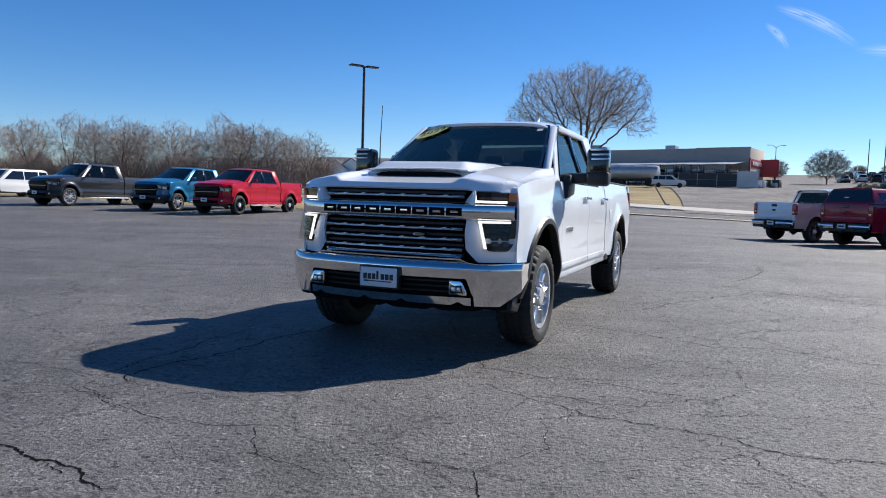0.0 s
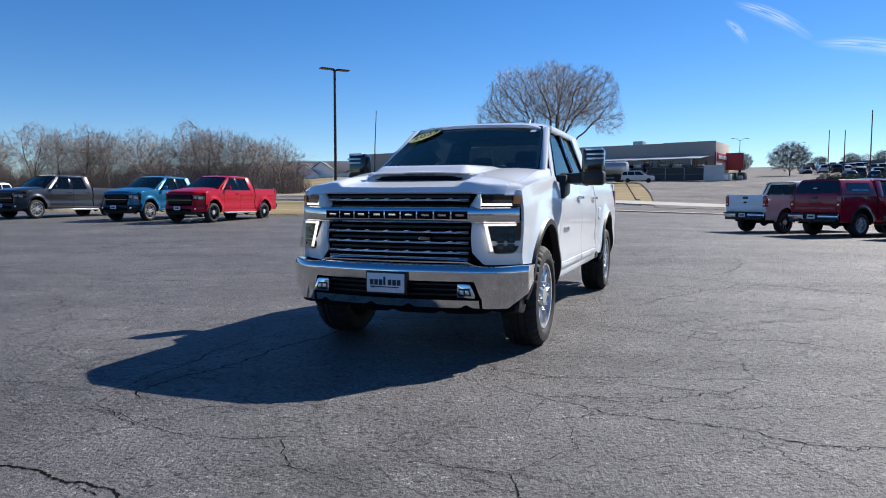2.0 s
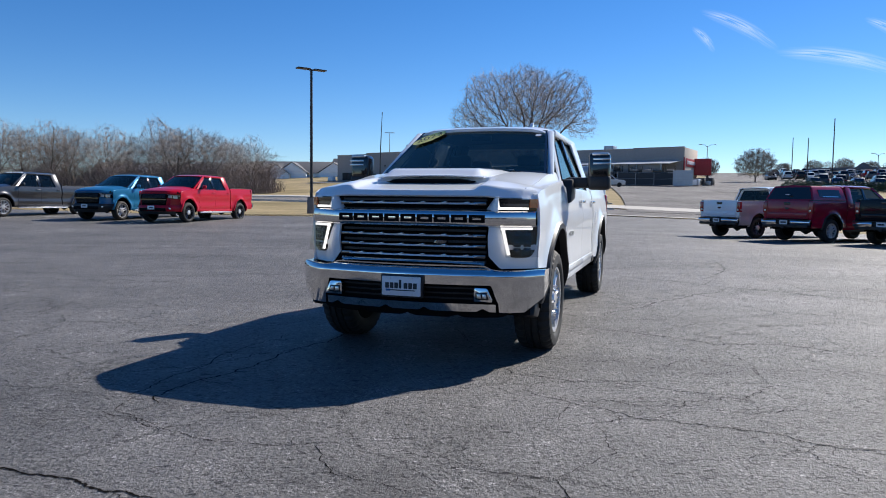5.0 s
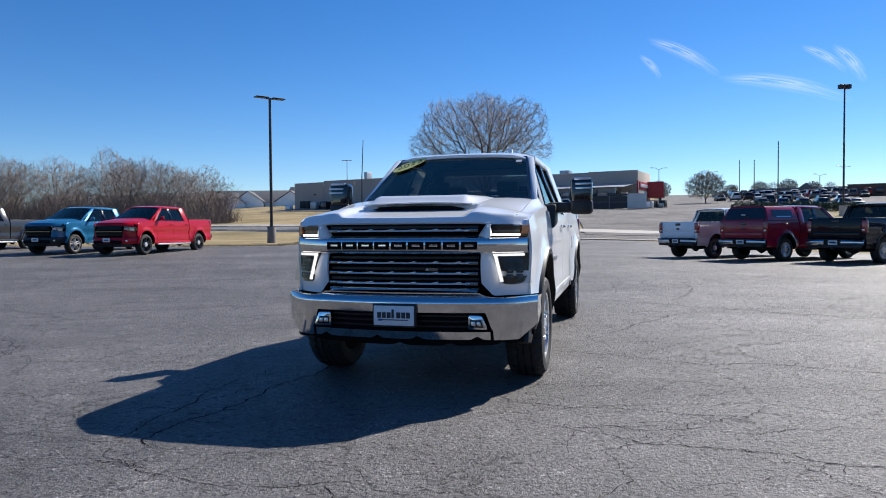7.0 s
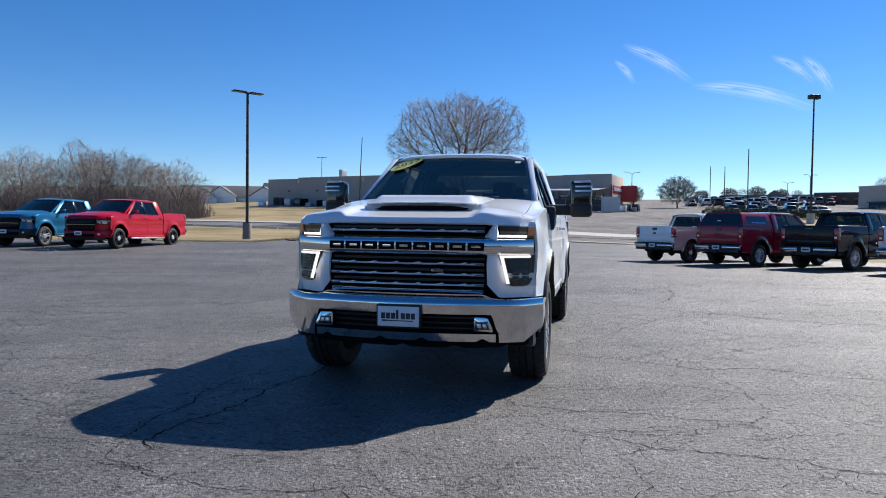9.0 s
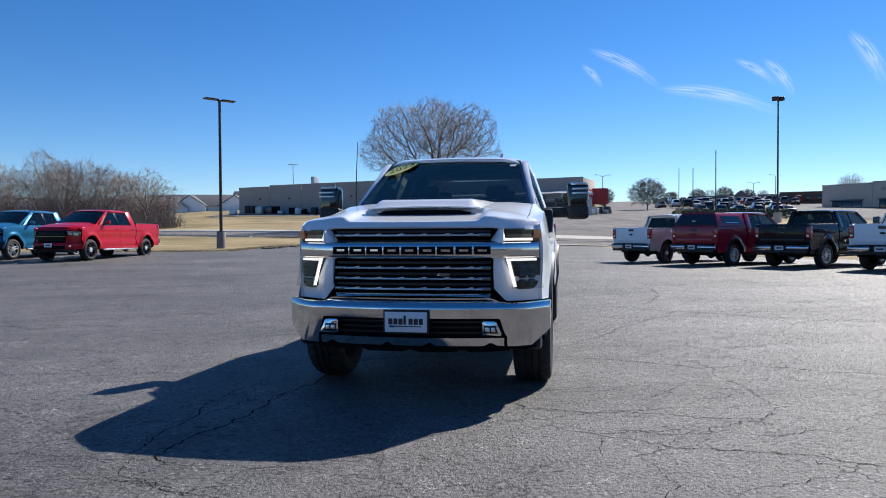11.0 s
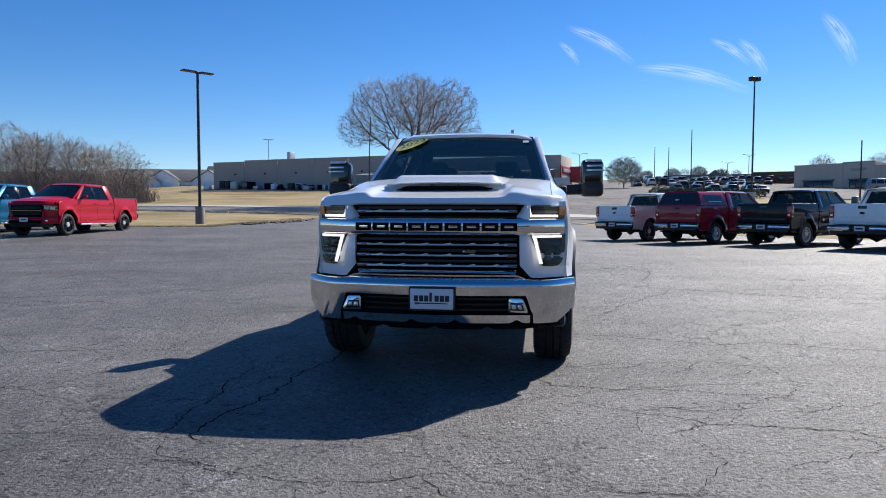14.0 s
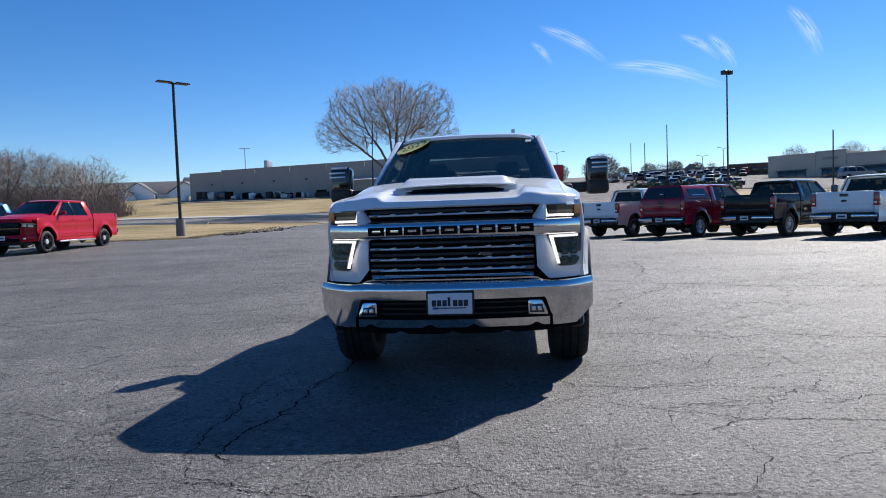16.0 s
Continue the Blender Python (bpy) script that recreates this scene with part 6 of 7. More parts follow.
def tank_trailer(x, y, heading):
    root = thing("tank_trailer", pose(x, y, height(x, y) + 0.1, 0, 0, heading), "silver tank trailer parked in the store yard", "trailer")
    t = lathe([(0.2, -4.0), (0.85, -3.8), (1.0, -3.4), (1.0, 3.4), (0.85, 3.8), (0.2, 4.0)], 28)
    t.transform(Matrix.Translation((0, 0, 2.1)))
    part("tank", t, "metalroof", root)
    part("chassis", box(-3.8, 3.8, -0.5, 0.5, 0.75, 1.1, 0.03), "under", root)
    for k in range(3):
        part("hatch", lathe([(0.25, 3.05), (0.25, 3.2), (0.1, 3.22)], 14, "z"), "steel", root).location = (-2 + 2 * k, 0, 0)
    for xx in (-2.8, -1.7, 2.6):
        for g in (-1, 1):
            w = lathe([(0.2, -0.13), (0.48, -0.13), (0.5, 0), (0.48, 0.13), (0.2, 0.13)], 20)
            w.transform(pose(xx, g * 0.95, 0.5, 0, 0, 90))
            part("tyre", w, "rubber", root)


tank_trailer(24.8, 104.5, -30)
far_car("suv", "white", pose(31.2, 99.5, height(31, 99.5) + 0.1, 0, 0, 75))


def box_trailer(x, y, heading):
    m = pose(x, y, height(x, y), 0, 0, heading)
    root = thing("cargo_container", m, "red steel container standing beside the store", "container")
    part("body", box(-1.75, 1.75, -1.2, 1.2, 1.7, 4.6, 0.04), "redsign", root)
    for k in range(7):
        part("rib", box(-1.6 + k * 0.52, -1.5 + k * 0.52, -1.24, -1.2, 1.8, 4.5), "redsign", root)
    for g in (-1, 1):
        part("leg", box(g * 1.2 - 0.15, g * 1.2 + 0.15, -1.0, 1.0, 0, 1.72), "under", root)


box_trailer(51.6, 120.6, -24)


def shop_row():
    """Low strip of shops on the right with stepped parapets and glazed fronts."""
    a, b = Vector((105.8, 128.2)), Vector((121.0, 92.0))
    u = (b - a).normalized()
    n = Vector((-u.y, u.x))
    m = Matrix(((u.x, n.x, 0, a.x), (u.y, n.y, 0, a.y), (0, 0, 1, 4.6), (0, 0, 0, 1)))
    root = thing("shop_row", m, "low tan strip of shops with stepped parapets", "building")
    x = 0.0
    for k, (w, h, mat) in enumerate(((10, 6.3, "wall"), (6, 6.5, "wall"), (9, 5.6, "wall"), (5, 5.4, "wallgrey"), (12, 4.9, "wallgrey"), (12, 5.1, "wall"))):
        part("wall", box(x, x + w - 0.05, 0, 14, 0, h, 0.04), mat, root)
        part("coping", box(x - 0.05, x + w, -0.1, 0.6, h + 0.004, h + 0.25, 0.03), "wallgrey" if k % 2 else "wall", root)
        bay = part("shop_window", box(x + w * 0.22, x + w * 0.80, -0.06, 0.0, 0.3, 3.0, 0.03), "gloss", root)
        part("bay_head", box(x + w * 0.18, x + w * 0.84, -0.30, 0.0, 3.0, 3.3, 0.03), "shingle", bay)
        for i in range(4):
            xx = x + w * (0.22 + 0.58 * i / 3)
            part("mullion", box(xx - 0.06, xx + 0.06, -0.10, -0.06, 0.3, 3.0), "bronze", bay)
        if k in (1, 4):
            part("fascia", box(x + w * 0.25, x + w * 0.75, -0.10, 0.0, h - 1.6, h - 1.0, 0.03), "plate" if k == 4 else "wallgrey", root)
        x += w


shop_row()
far_car("van", "silver", pose(110, 105, height(110, 105) + 0.1, 0, 0, 68) @ Matrix.Scale(1.25, 4))


def pavilion(x, y, heading):
    m = pose(x, y, height(x, y), 0, 0, heading)
    root = thing("sales_office", m, "low dark-roofed sales office on the hill", "building")
    part("wall", box(-14, 12, -5, 5, 0, 1.3, 0.05), "wallgrey", root)
    for k in range(8):
        part("window", box(-13.2 + k * 3.1, -11.2 + k * 3.1, -5.08, -5.0, 0.3, 1.1, 0.03), "gloss", root)
    part("roof", prism([(-15.5, 1.2), (17, 1.2), (16.5, 1.6), (13, 1.95), (-12, 1.95)], (-6.5, 6.5), "y", 0.05), "shingle", root)
    part("gable", prism([(-2.6, 1.3), (2.6, 1.3), (0, 3.3)], (-7.5, 0), "y", 0.05), "shingle", root)
    for g in (-5.5, 5.5):
        part("canopy_post", box(16, 16.3, g - 0.15, g + 0.15, -0.5, 1.25), "bronze", root)


pavilion(126, 186, -33)


def house(x, y, heading, w, h):
    m = pose(x, y, height(x, y) - 1.9, 0, 0, heading)
    root = thing("house", m, "white-sided house with grey shingle roof beyond the trees", "house", "houses")
    part("wall", box(-w / 2, w / 2, -5, 5, 0, h, 0.03), "siding", root)
    rf = prism([(-5.6, h - 0.2), (5.6, h - 0.2), (0, h + 3.4)], (-w / 2 - 0.5, w / 2 + 0.5), "x", 0.03)
    part("roof", rf, "shingle", root)
    for o in (0.0, w * 0.46):
        part("gable", prism([(o - w * 0.16, h - 0.1), (o + w * 0.16, h - 0.1), (o, h + 2.7)], (-6.8, -1), "y", 0.03), "siding", root)
        part("gable_roof", prism([(o - w * 0.18, h - 0.15), (o, h + 2.95), (o + w * 0.18, h - 0.15), (o, h + 2.72)], (-7.0, -1), "y"), "shingle", root)
        part("porch", box(o - w * 0.16, o + w * 0.16, -6.7, -5, 0, h, 0.03), "siding", root)
    for k in range(5):
        wi = part("window", box(-w / 2 + 1 + k * w / 5.2, -w / 2 + 2.3 + k * w / 5.2, -5.06, -5.0, 1.0, 2.4, 0.02), "gloss", root)
        part("window_frame", box(-w / 2 + 0.9 + k * w / 5.2, -w / 2 + 2.4 + k * w / 5.2, -5.03, -4.98, 0.9, 2.5), "siding", wi)


for x, y, a, w in ((-33.4, 205, -6, 26), (-50, 203, 4, 24), (-77, 204, 8, 26), (-15, 212, -8, 17)):
    house(x, y, a, w, 3.2)


def unseen_showroom():
    """Unseen charcoal block, added behind the camera for chrome and paint to reflect."""
    root = thing("unseen_showroom", pose(-4, -34, 0, 0, 0, 12), "unseen charcoal block behind the camera, added for reflections", "building")
    part("wall", box(-38, 38, -14, 0, 0, 5.4, 0.05), "charcoal", root)
    part("coping", box(-38.2, 38.2, -0.3, 0.2, 5.403, 5.7, 0.04), "steel", root)
    for k in range(9):
        w = part("window", box(-30 + k * 6, -25.5 + k * 6, 0.0, 0.08, 0.5, 3.6, 0.03), "gloss", root)
        part("mullion", box(-27.85 + k * 6, -27.65 + k * 6, 0.08, 0.14, 0.5, 3.6), "steel", w)


unseen_showroom()


root = thing("leaning_post", pose(19.4, 67.2, height(19.4, 67.2)), "weathered grey post leaning over the roadside lawn", "post")
part("shaft", beam((0, 0, -0.2), (-1.15, 0.2, 1.7), 0.13, 0.13, Vector((0, 1, 0)), 0.02), "bark", root)
part("foot", box(-0.2, 0.2, -0.2, 0.2, -0.2, 0.12, 0.03), "concrete", root)

# ---- lamp posts and poles ----
def parking_lamp(x, y, H, lean=0):
    z = height(x, y)
    root = thing("parking_lamp", pose(x, y, z, 0, 0, lean), "tall dark bronze parking-lot lamp on a concrete base", "lamp post")
    part("base", tube([(0, 0, -0.3), (0, 0, 0.92), (0, 0, 0.95)], [0.26, 0.25, 0.23], 24), "oldconcrete", root)
    part("base_plate", box(-0.19, 0.19, -0.19, 0.19, 0.95, 0.98, 0.01), "bronze", root)
    part("pole", tube([(0, 0, 0.98), (0, 0, 1.06), (0, 0, H)], [0.095, 0.09, 0.072], 12), "bronze", root)
    for g in (-1, 1):
        arm = part("arm", beam((0, 0, H - 0.08), (g * 0.22, 0, H - 0.04), 0.06, 0.06, Vector((0, 1, 0))), "bronze", root)
        hd = box(g * 0.12, g * 0.90, -0.22, 0.22, -0.035, 0.035, 0.02)
        hd.transform(pose(0, 0, H - 0.01, 0, 0, 0))
        part("lamp_head", hd, "bronze", root)
    return root


parking_lamp(-6.33, 41.15, 8.47, 32)


def mast(x, y, H, head=True, r=0.14, base=True):
    z = height(x, y)
    root = thing("light_mast", pose(x, y, z), "tall thin steel lot mast" + (" with floodlights" if head else ""), "lamp post", "masts")
    if base:
        part("base", tube([(0, 0, -0.4), (0, 0, 1.3)], 0.5, 16), "concrete", root)
    part("pole", tube([(0, 0, 0), (0, 0, H)], [r, r * 0.7], 10), "bronze", root)
    if head:
        for g in (-1, 1):
            part("floodlight", box(g * 0.1, g * 0.75, -0.35, 0.35, H - 0.2, H + 0.35, 0.06), "bronze", root)


mast(60.9, 82.8, 16.6)
mast(77.1, 122.5, 11.9, False, 0.12, False)
mast(86.6, 146.5, 9.3, False, 0.12, False)
mast(96.5, 169.9, 10.0, False, 0.12, False)
mast(79.1, 83.2, 8.6, False, 0.12, False)


def street_lamp(x, y, H, heading):
    root = thing("street_lamp", pose(x, y, height(x, y), 0, 0, heading), "grey steel double-armed street lamp", "street lamp", "street lamps")
    part("pole", tube([(0, 0, 0), (0, 0, H)], [0.12, 0.08], 8), "steel", root)
    for g in (-1, 1):
        part("arm", tube([(0, 0, H - 0.2), (g * 0.8, 0, H + 0.3), (g * 1.6, 0, H + 0.35)], 0.05, 6), "steel", root)
        part("lamp_head", box(g * 1.5, g * 2.1, -0.15, 0.15, H + 0.28, H + 0.42, 0.04), "steel", root)


street_lamp(92.5, 176.5, 7.0, 20)
street_lamp(118.6, 169.2, 5.4, 10)
street_lamp(118.9, 160.6, 7.2, 10)
street_lamp(70.5, 161, 8, 0)
root = thing("aerial_mast", pose(-5.7, 178, height(-5.7, 178)), "thin lattice aerial mast behind the store", "aerial")
part("pole", tube([(0, 0, 0), (0, 0, 11.6)], [0.14, 0.08], 6), "steel", root)
part("crossbar", tube([(-1.25, 0, 11.5), (1.25, 0, 11.5)], 0.09, 6), "steel", root)
for g in (-1, 1):
    part("rod", tube([(g * 0.7, -0.8, 11.55), (g * 0.7, 0.8, 11.55)], 0.05, 5), "steel", root)

# cars on the hillside lot
rr = random.Random(21)
COLS = ["white", "silver", "black", "grey", "red", "blue", "black", "grey", "black", "grey"]
for d in (119, 127, 170, 182, 195, 209):
    az = 27.4 if d > 150 else 30.0
    while az < 47:
        az += math.degrees(rr.uniform(2.5, 3.0) / d)
        x, y = d * math.sin(radians(az)), d * math.cos(radians(az))
        if rr.random() < 0.16 or (d < 130 and az > 37.5) or (d >= 140 and az > 38.0) or az > 41.5 or math.hypot(x - 60.9, y - 82.8) < 6:
            continue
        far_car(rr.choice(["sedan", "suv", "suv", "van"]), rr.choice(COLS if d > 121 else COLS[2:]), pose(x, y, height(x, y) + 0.1, 0, 0, -az + rr.choice([8, 188]) + rr.uniform(-4, 4)))
# dark evergreen shrubs along the front of that lot
def shrub(m):
    q = random.Random(5)
    root = thing("shrub", m, "low dark evergreen shrub in a row before the sales lot", "shrub", "shrub row")
    bm = bmesh.new()
    for _ in range(420):
        a, e, t = q.uniform(0, 6.283), math.asin(q.uniform(-0.1, 1)), q.uniform(0.72, 1.05)
        c = Vector((1.25 * t * math.cos(a) * math.cos(e), 0.85 * t * math.sin(a) * math.cos(e), 0.25 + 1.35 * t * math.sin(e)))
        u = Vector((q.gauss(0, 1), q.gauss(0, 1), q.gauss(0, 1))).normalized()
        w = u.orthogonal().normalized()
        k = q.uniform(0.10, 0.20)
        bm.faces.new([bm.verts.new(c + u * k), bm.verts.new(c + w * k * 0.6), bm.verts.new(c - u * k), bm.verts.new(c - w * k * 0.6)])
    part("foliage", bm, "evergreen", root)
    for k in range(4):
        part("stem", tube([(0.1 * k - 0.15, 0, -0.1), (0.5 * (k - 1.5), 0.1 * (k % 2), 0.9)], [0.04, 0.02], 5), "oldbark", root)
    return root


first = None
for k in range(12):
    az, d = radians(29.4 + 0.68 * k), 111.5 + rr.uniform(-0.5, 0.5)
    x, y = d * math.sin(az), d * math.cos(az)
    m = pose(x, y, height(x, y), 0, 0, -math.degrees(az) + rr.uniform(-15, 15)) @ Matrix.Scale(rr.uniform(0.85, 1.12), 4)
    if first:
        copy_thing(first, m)
    else:
        first = shrub(m)
# cars at the far left end of the lot
far_car("suv", "white", pose(-29.6, 40.0, height(-29.6, 41), 0, 0, -20))
far_car("suv", "black", pose(-38.0, 47.0, height(-36, 47), 0, 0, -20))
for x, y, a in ((-2.0, 146.5, 50), (3.4, 142.6, 50)):
    far_car("sedan", "white", pose(x, y, height(x, y) + 0.11, 0, 0, a))


# ---- trees ----
def from_lists(name, verts, faces, mat, parent):
    me = bpy.data.meshes.new(name)
    me.from_pydata(verts, [], faces)
    me.materials.append(M[mat])
    me.shade_smooth()
    ob = new(name, me)
    ob.parent = parent
    return ob


def tree_mesh(seed, lobes, marks, step, fork, twigs, twig_len, twig_r, lean=(0.0, 0.0), power=2.25, tip=0.013):
    """Bare tree whose limbs grow towards the open places of a lobed crown; lobes: (x, y, z, radius, height)."""
    g = np.random.default_rng(seed)
    vol = np.array([q[3] ** 2 * q[4] for q in lobes])
    pick = g.choice(len(lobes), marks, p=vol / vol.sum())
    d = g.normal(size=(marks, 3))
    d /= np.linalg.norm(d, axis=1)[:, None]
    d *= (g.random(marks) ** 0.23)[:, None]
    lob = np.array(lobes)
    goal = lob[pick, :3] + d * lob[pick][:, [3, 3, 4]]
    goal = goal[goal[:, 2] > 0.25 * fork + 0.6]
    n0 = max(3, int(fork / step))
    pos = [np.array((lean[0] * (i / n0) ** 2, lean[1] * (i / n0) ** 2, -0.3 + (fork + 0.3) * i / n0)) for i in range(n0 + 1)]
    par = [-1] + list(range(n0))
    kids = [1] * n0 + [0]
    top = pos[n0]
    for q in lob[:, :3]:
        reach = q - top
        m = int(0.60 * np.linalg.norm(reach) / step)
        last = n0
        for i in range(1, m + 1):
            t = 0.60 * i / m
            bow = np.array((2 * t * (1 - t) * 0.28 + t * t, 2 * t * (1 - t) * 0.28 + t * t, 2 * t * (1 - t) * 0.62 + t * t))
            pos.append(top + reach * bow + g.normal(size=3) * 0.10 * step)
            par.append(last)
            kids.append(0)
            kids[last] += 1
            last = len(pos) - 1
    P = np.array(pos)
    dist = np.linalg.norm(goal[:, None] - P[None], axis=2)
    near, dist = dist.argmin(1), dist.min(1)
    for turn in range(220):
        ok = np.ones(len(goal), bool) if turn < 3 else dist < 5 * step + 1.2
        if not ok.any():
            break
        acc = np.zeros((len(pos), 3))
        to = goal[ok] - np.array(pos)[near[ok]]
        to /= np.linalg.norm(to, axis=1)[:, None] + 1e-9
        np.add.at(acc, near[ok], to)
        fresh = []
        for i in np.unique(near[ok]):
            if kids[i] > 3:
                continue
            v = acc[i] / (np.linalg.norm(acc[i]) + 1e-9) + g.normal(size=3) * 0.16 + np.array((0, 0, 0.16))
            if par[i] >= 0:
                back = pos[i] - pos[par[i]]
                v = v + 0.8 * back / (np.linalg.norm(back) + 1e-9)
            fresh.append(len(pos))
            pos.append(pos[i] + v / np.linalg.norm(v) * step)
            par.append(int(i))
            kids.append(0)
            kids[i] += 1
        if not fresh:
            break
        F = np.array([pos[i] for i in fresh])
        dn = np.linalg.norm(goal[:, None] - F[None], axis=2)
        k = dn.argmin(1)
        better = dn.min(1) < dist
        near = np.where(better, np.array(fresh)[k], near)
        dist = np.where(better, dn.min(1), dist)
        keep = dist > 1.1 * step
        goal, near, dist = goal[keep], near[keep], dist[keep]
        if not len(goal):
            break
    n = len(pos)
    child = [[] for _ in range(n)]
    load = np.zeros(n)
    for i in range(n - 1, -1, -1):
        load[i] = max(load[i], tip ** power)
        if par[i] >= 0:
            child[par[i]].append(i)
            load[par[i]] += load[i]
    rad = load ** (1 / power)
    rad[0] *= 1.35
    out = {True: ([], []), False: ([], [])}

    def limb(line, rr, wood):
        verts, faces = out[wood]
        sides = 8 if rr[0] > 0.15 else 5 if rr[0] > 0.05 else 3
        base = len(verts)
        for i, p in enumerate(line):
            t = line[min(len(line) - 1, i + 1)] - line[max(0, i - 1)]
            t = t / (np.linalg.norm(t) + 1e-9)
            u = np.cross(t, (0.3, 0.2, 1.0) if abs(t[2]) < 0.9 else (1.0, 0.1, 0.2))
            u /= np.linalg.norm(u)
            w = np.cross(t, u)
            for k in range(sides):
                a = 2 * math.pi * k / sides
                verts.append(tuple(p + rr[i] * (math.cos(a) * u + math.sin(a) * w)))
        for i in range(len(line) - 1):
            for k in range(sides):
                a, b = base + i * sides, base + i * sides + (k + 1) % sides
                faces.append((a + k, b, b + sides, a + sides + k))

    todo = [(0, None)]
    while todo:
        i, start = todo.pop()
        line, rr = ([pos[start]], [min(rad[i] * 1.05, rad[start])]) if start is not None else ([], [])
        while True:
            line.append(pos[i])
            rr.append(rad[i])
            if not child[i]:
                break
            c = sorted(child[i], key=lambda j: -rad[j])
            todo += [(j, i) for j in c[1:]]
            i = c[0]
        if len(line) > 1:
            limb(line, rr, rr[0] > 0.045)
    slim = [i for i in range(n) if rad[i] < 0.05 and par[i] >= 0]
    for q in range(twigs):
        i = slim[int(g.integers(len(slim)))]
        fwd = pos[i] - pos[par[i]]
        fwd = fwd / (np.linalg.norm(fwd) + 1e-9)
        v = fwd * 0.8 + g.normal(size=3) * 0.55 + np.array((0, 0, 0.30))
        v /= np.linalg.norm(v)
        L = twig_len * g.uniform(0.5, 1.3)
        p = pos[i] + (pos[par[i]] - pos[i]) * g.random()
        limb([p, p + v * L], [twig_r, twig_r * 0.35], False)
    return out


def tree(m, label, group="", bark="bark", twig="twig", **kw):
    root = thing("tree", m, label, "tree", group)
    out = tree_mesh(**kw)
    from_lists("trunk", *out[True], bark, root)
    from_lists("crown", *out[False], twig, root)
    return root


big = tree(pose(12.6, 76.5, height(14, 76.5)), "large bare spreading tree on the roadside lawn", bark="oldbark", twig="greytwig", seed=5, marks=6500, step=0.30, fork=2.6, twigs=15000, twig_len=0.75, twig_r=0.010, tip=0.0115,
           lobes=((-4.0, 0.6, 9.9, 3.6, 3.9), (-6.6, -0.5, 8.0, 2.1, 2.1), (-1.2, -2.6, 10.6, 2.8, 3.2), (1.0, 0.8, 11.9, 2.2, 2.5), (4.0, -0.8, 10.5, 3.0, 3.2), (6.0, 0.5, 8.2, 2.0, 2.0), (1.6, 3.8, 10.0, 3.0, 3.2), (1.8, -3.8, 9.6, 2.6, 2.8)))
variants = []
for k, (H, W) in enumerate(((10.2, 4.6), (9.4, 5.0), (10.6, 3.7), (8.4, 4.2), (9.6, 4.4))):
    q = random.Random(40 + k)
    crown = [(0.0, 0.0, H * 0.62, W * 0.62, H * 0.36)]
    for i in range(4):
        a = 1.57 * i + q.uniform(-0.5, 0.5)
        crown.append((W * 0.55 * math.cos(a), W * 0.55 * math.sin(a), H * q.uniform(0.48, 0.74), W * q.uniform(0.38, 0.5), H * q.uniform(0.17, 0.25)))
    variants.append(tree(pose(-100 + 16 * k, 104, height(-100 + 16 * k, 104)), "bare winter tree in the wood edge", "wood edge", bark="oldbark", seed=60 + k, marks=1250, step=0.38, fork=H * 0.18, twigs=2200, twig_len=0.9, twig_r=0.012, tip=0.010, lobes=crown, lean=(q.uniform(-0.4, 0.4), 0.0)))
r = random.Random(3)
# the old crowns of the skyline: bearing (run per metre of depth), depth, top (rise per metre of depth), variant
for bear, y, rise, k in ((-0.655, 97, 0.100, 1), (-0.585, 96, 0.112, 0), (-0.553, 101, 0.104, 4), (-0.513, 97, 0.110, 1), (-0.487, 103, 0.100, 3), (-0.432, 98, 0.106, 4), (-0.409, 104, 0.096, 1), (-0.365, 106, 0.119, 2), (-0.338, 97, 0.104, 0), (-0.312, 101, 0.103, 3), (-0.285, 98, 0.098, 4), (-0.262, 103, 0.088, 3), (-0.72, 98, 0.108, 0), (-0.79, 100, 0.100, 4), (-0.86, 102, 0.106, 1), (-0.95, 104, 0.100, 3)):
    x = bear * y
    copy_thing(variants[k], pose(x, y, height(x, y), 0, 0, r.uniform(0, 360)) @ Matrix.Scale((1.25 + y * rise - height(x, y)) / (10.2, 9.4, 10.6, 8.4, 9.6)[k], 4))
for k in range(36):
    x = min(-21.8, -92 + k * 2.0 + r.uniform(-1.5, 1.5))
    y = 96 + r.uniform(-4, 20) + 0.15 * abs(x + 40)
    copy_thing(r.choice(variants), pose(x, y, height(x, y), 0, 0, r.uniform(0, 360)) @ Matrix.Scale(r.uniform(0.40, 0.62), 4))
for x, y, sc in ((115.7, 131.3, 0.85), (123.7, 123.7, 0.9), (130.0, 118.0, 0.85), (128, 205, 0.5), (119, 212, 0.42), (136, 200, 0.45), (141, 196, 0.5)):
    copy_thing(variants[3], pose(x, y, height(x, y), 0, 0, x * 7) @ Matrix.Scale(sc, 4))


bushy = tree(pose(70.9, 138.5, height(70.9, 138.5)), "dense dark bare tree on the hillside verge", "roadside trees", bark="oldbark", twig="oldbark", seed=31, marks=1500, step=0.30, fork=0.9, twigs=7500, twig_len=0.8, twig_r=0.014, tip=0.010, lobes=((0.0, 0.0, 3.9, 3.6, 2.8), (-2.2, 0.4, 3.2, 2.2, 2.0), (2.2, -0.4, 3.3, 2.2, 2.0)))
copy_thing(variants[1], pose(-21.8, 92.9, height(-21.8, 92.9), 0, 0, 20) @ Matrix.Scale(0.82, 4))
for x, y, sc in ((118, 196, 0.62), (124, 191, 0.7), (130, 188, 0.6), (111, 200, 0.5)):
    copy_thing(bushy, pose(x, y, height(x, y), 0, 0, 3 * x) @ Matrix.Scale(sc, 4))
copy_thing(bushy, pose(68.2, 155.5, height(68.2, 155.5), 0, 0, 70) @ Matrix.Scale(0.75, 4))
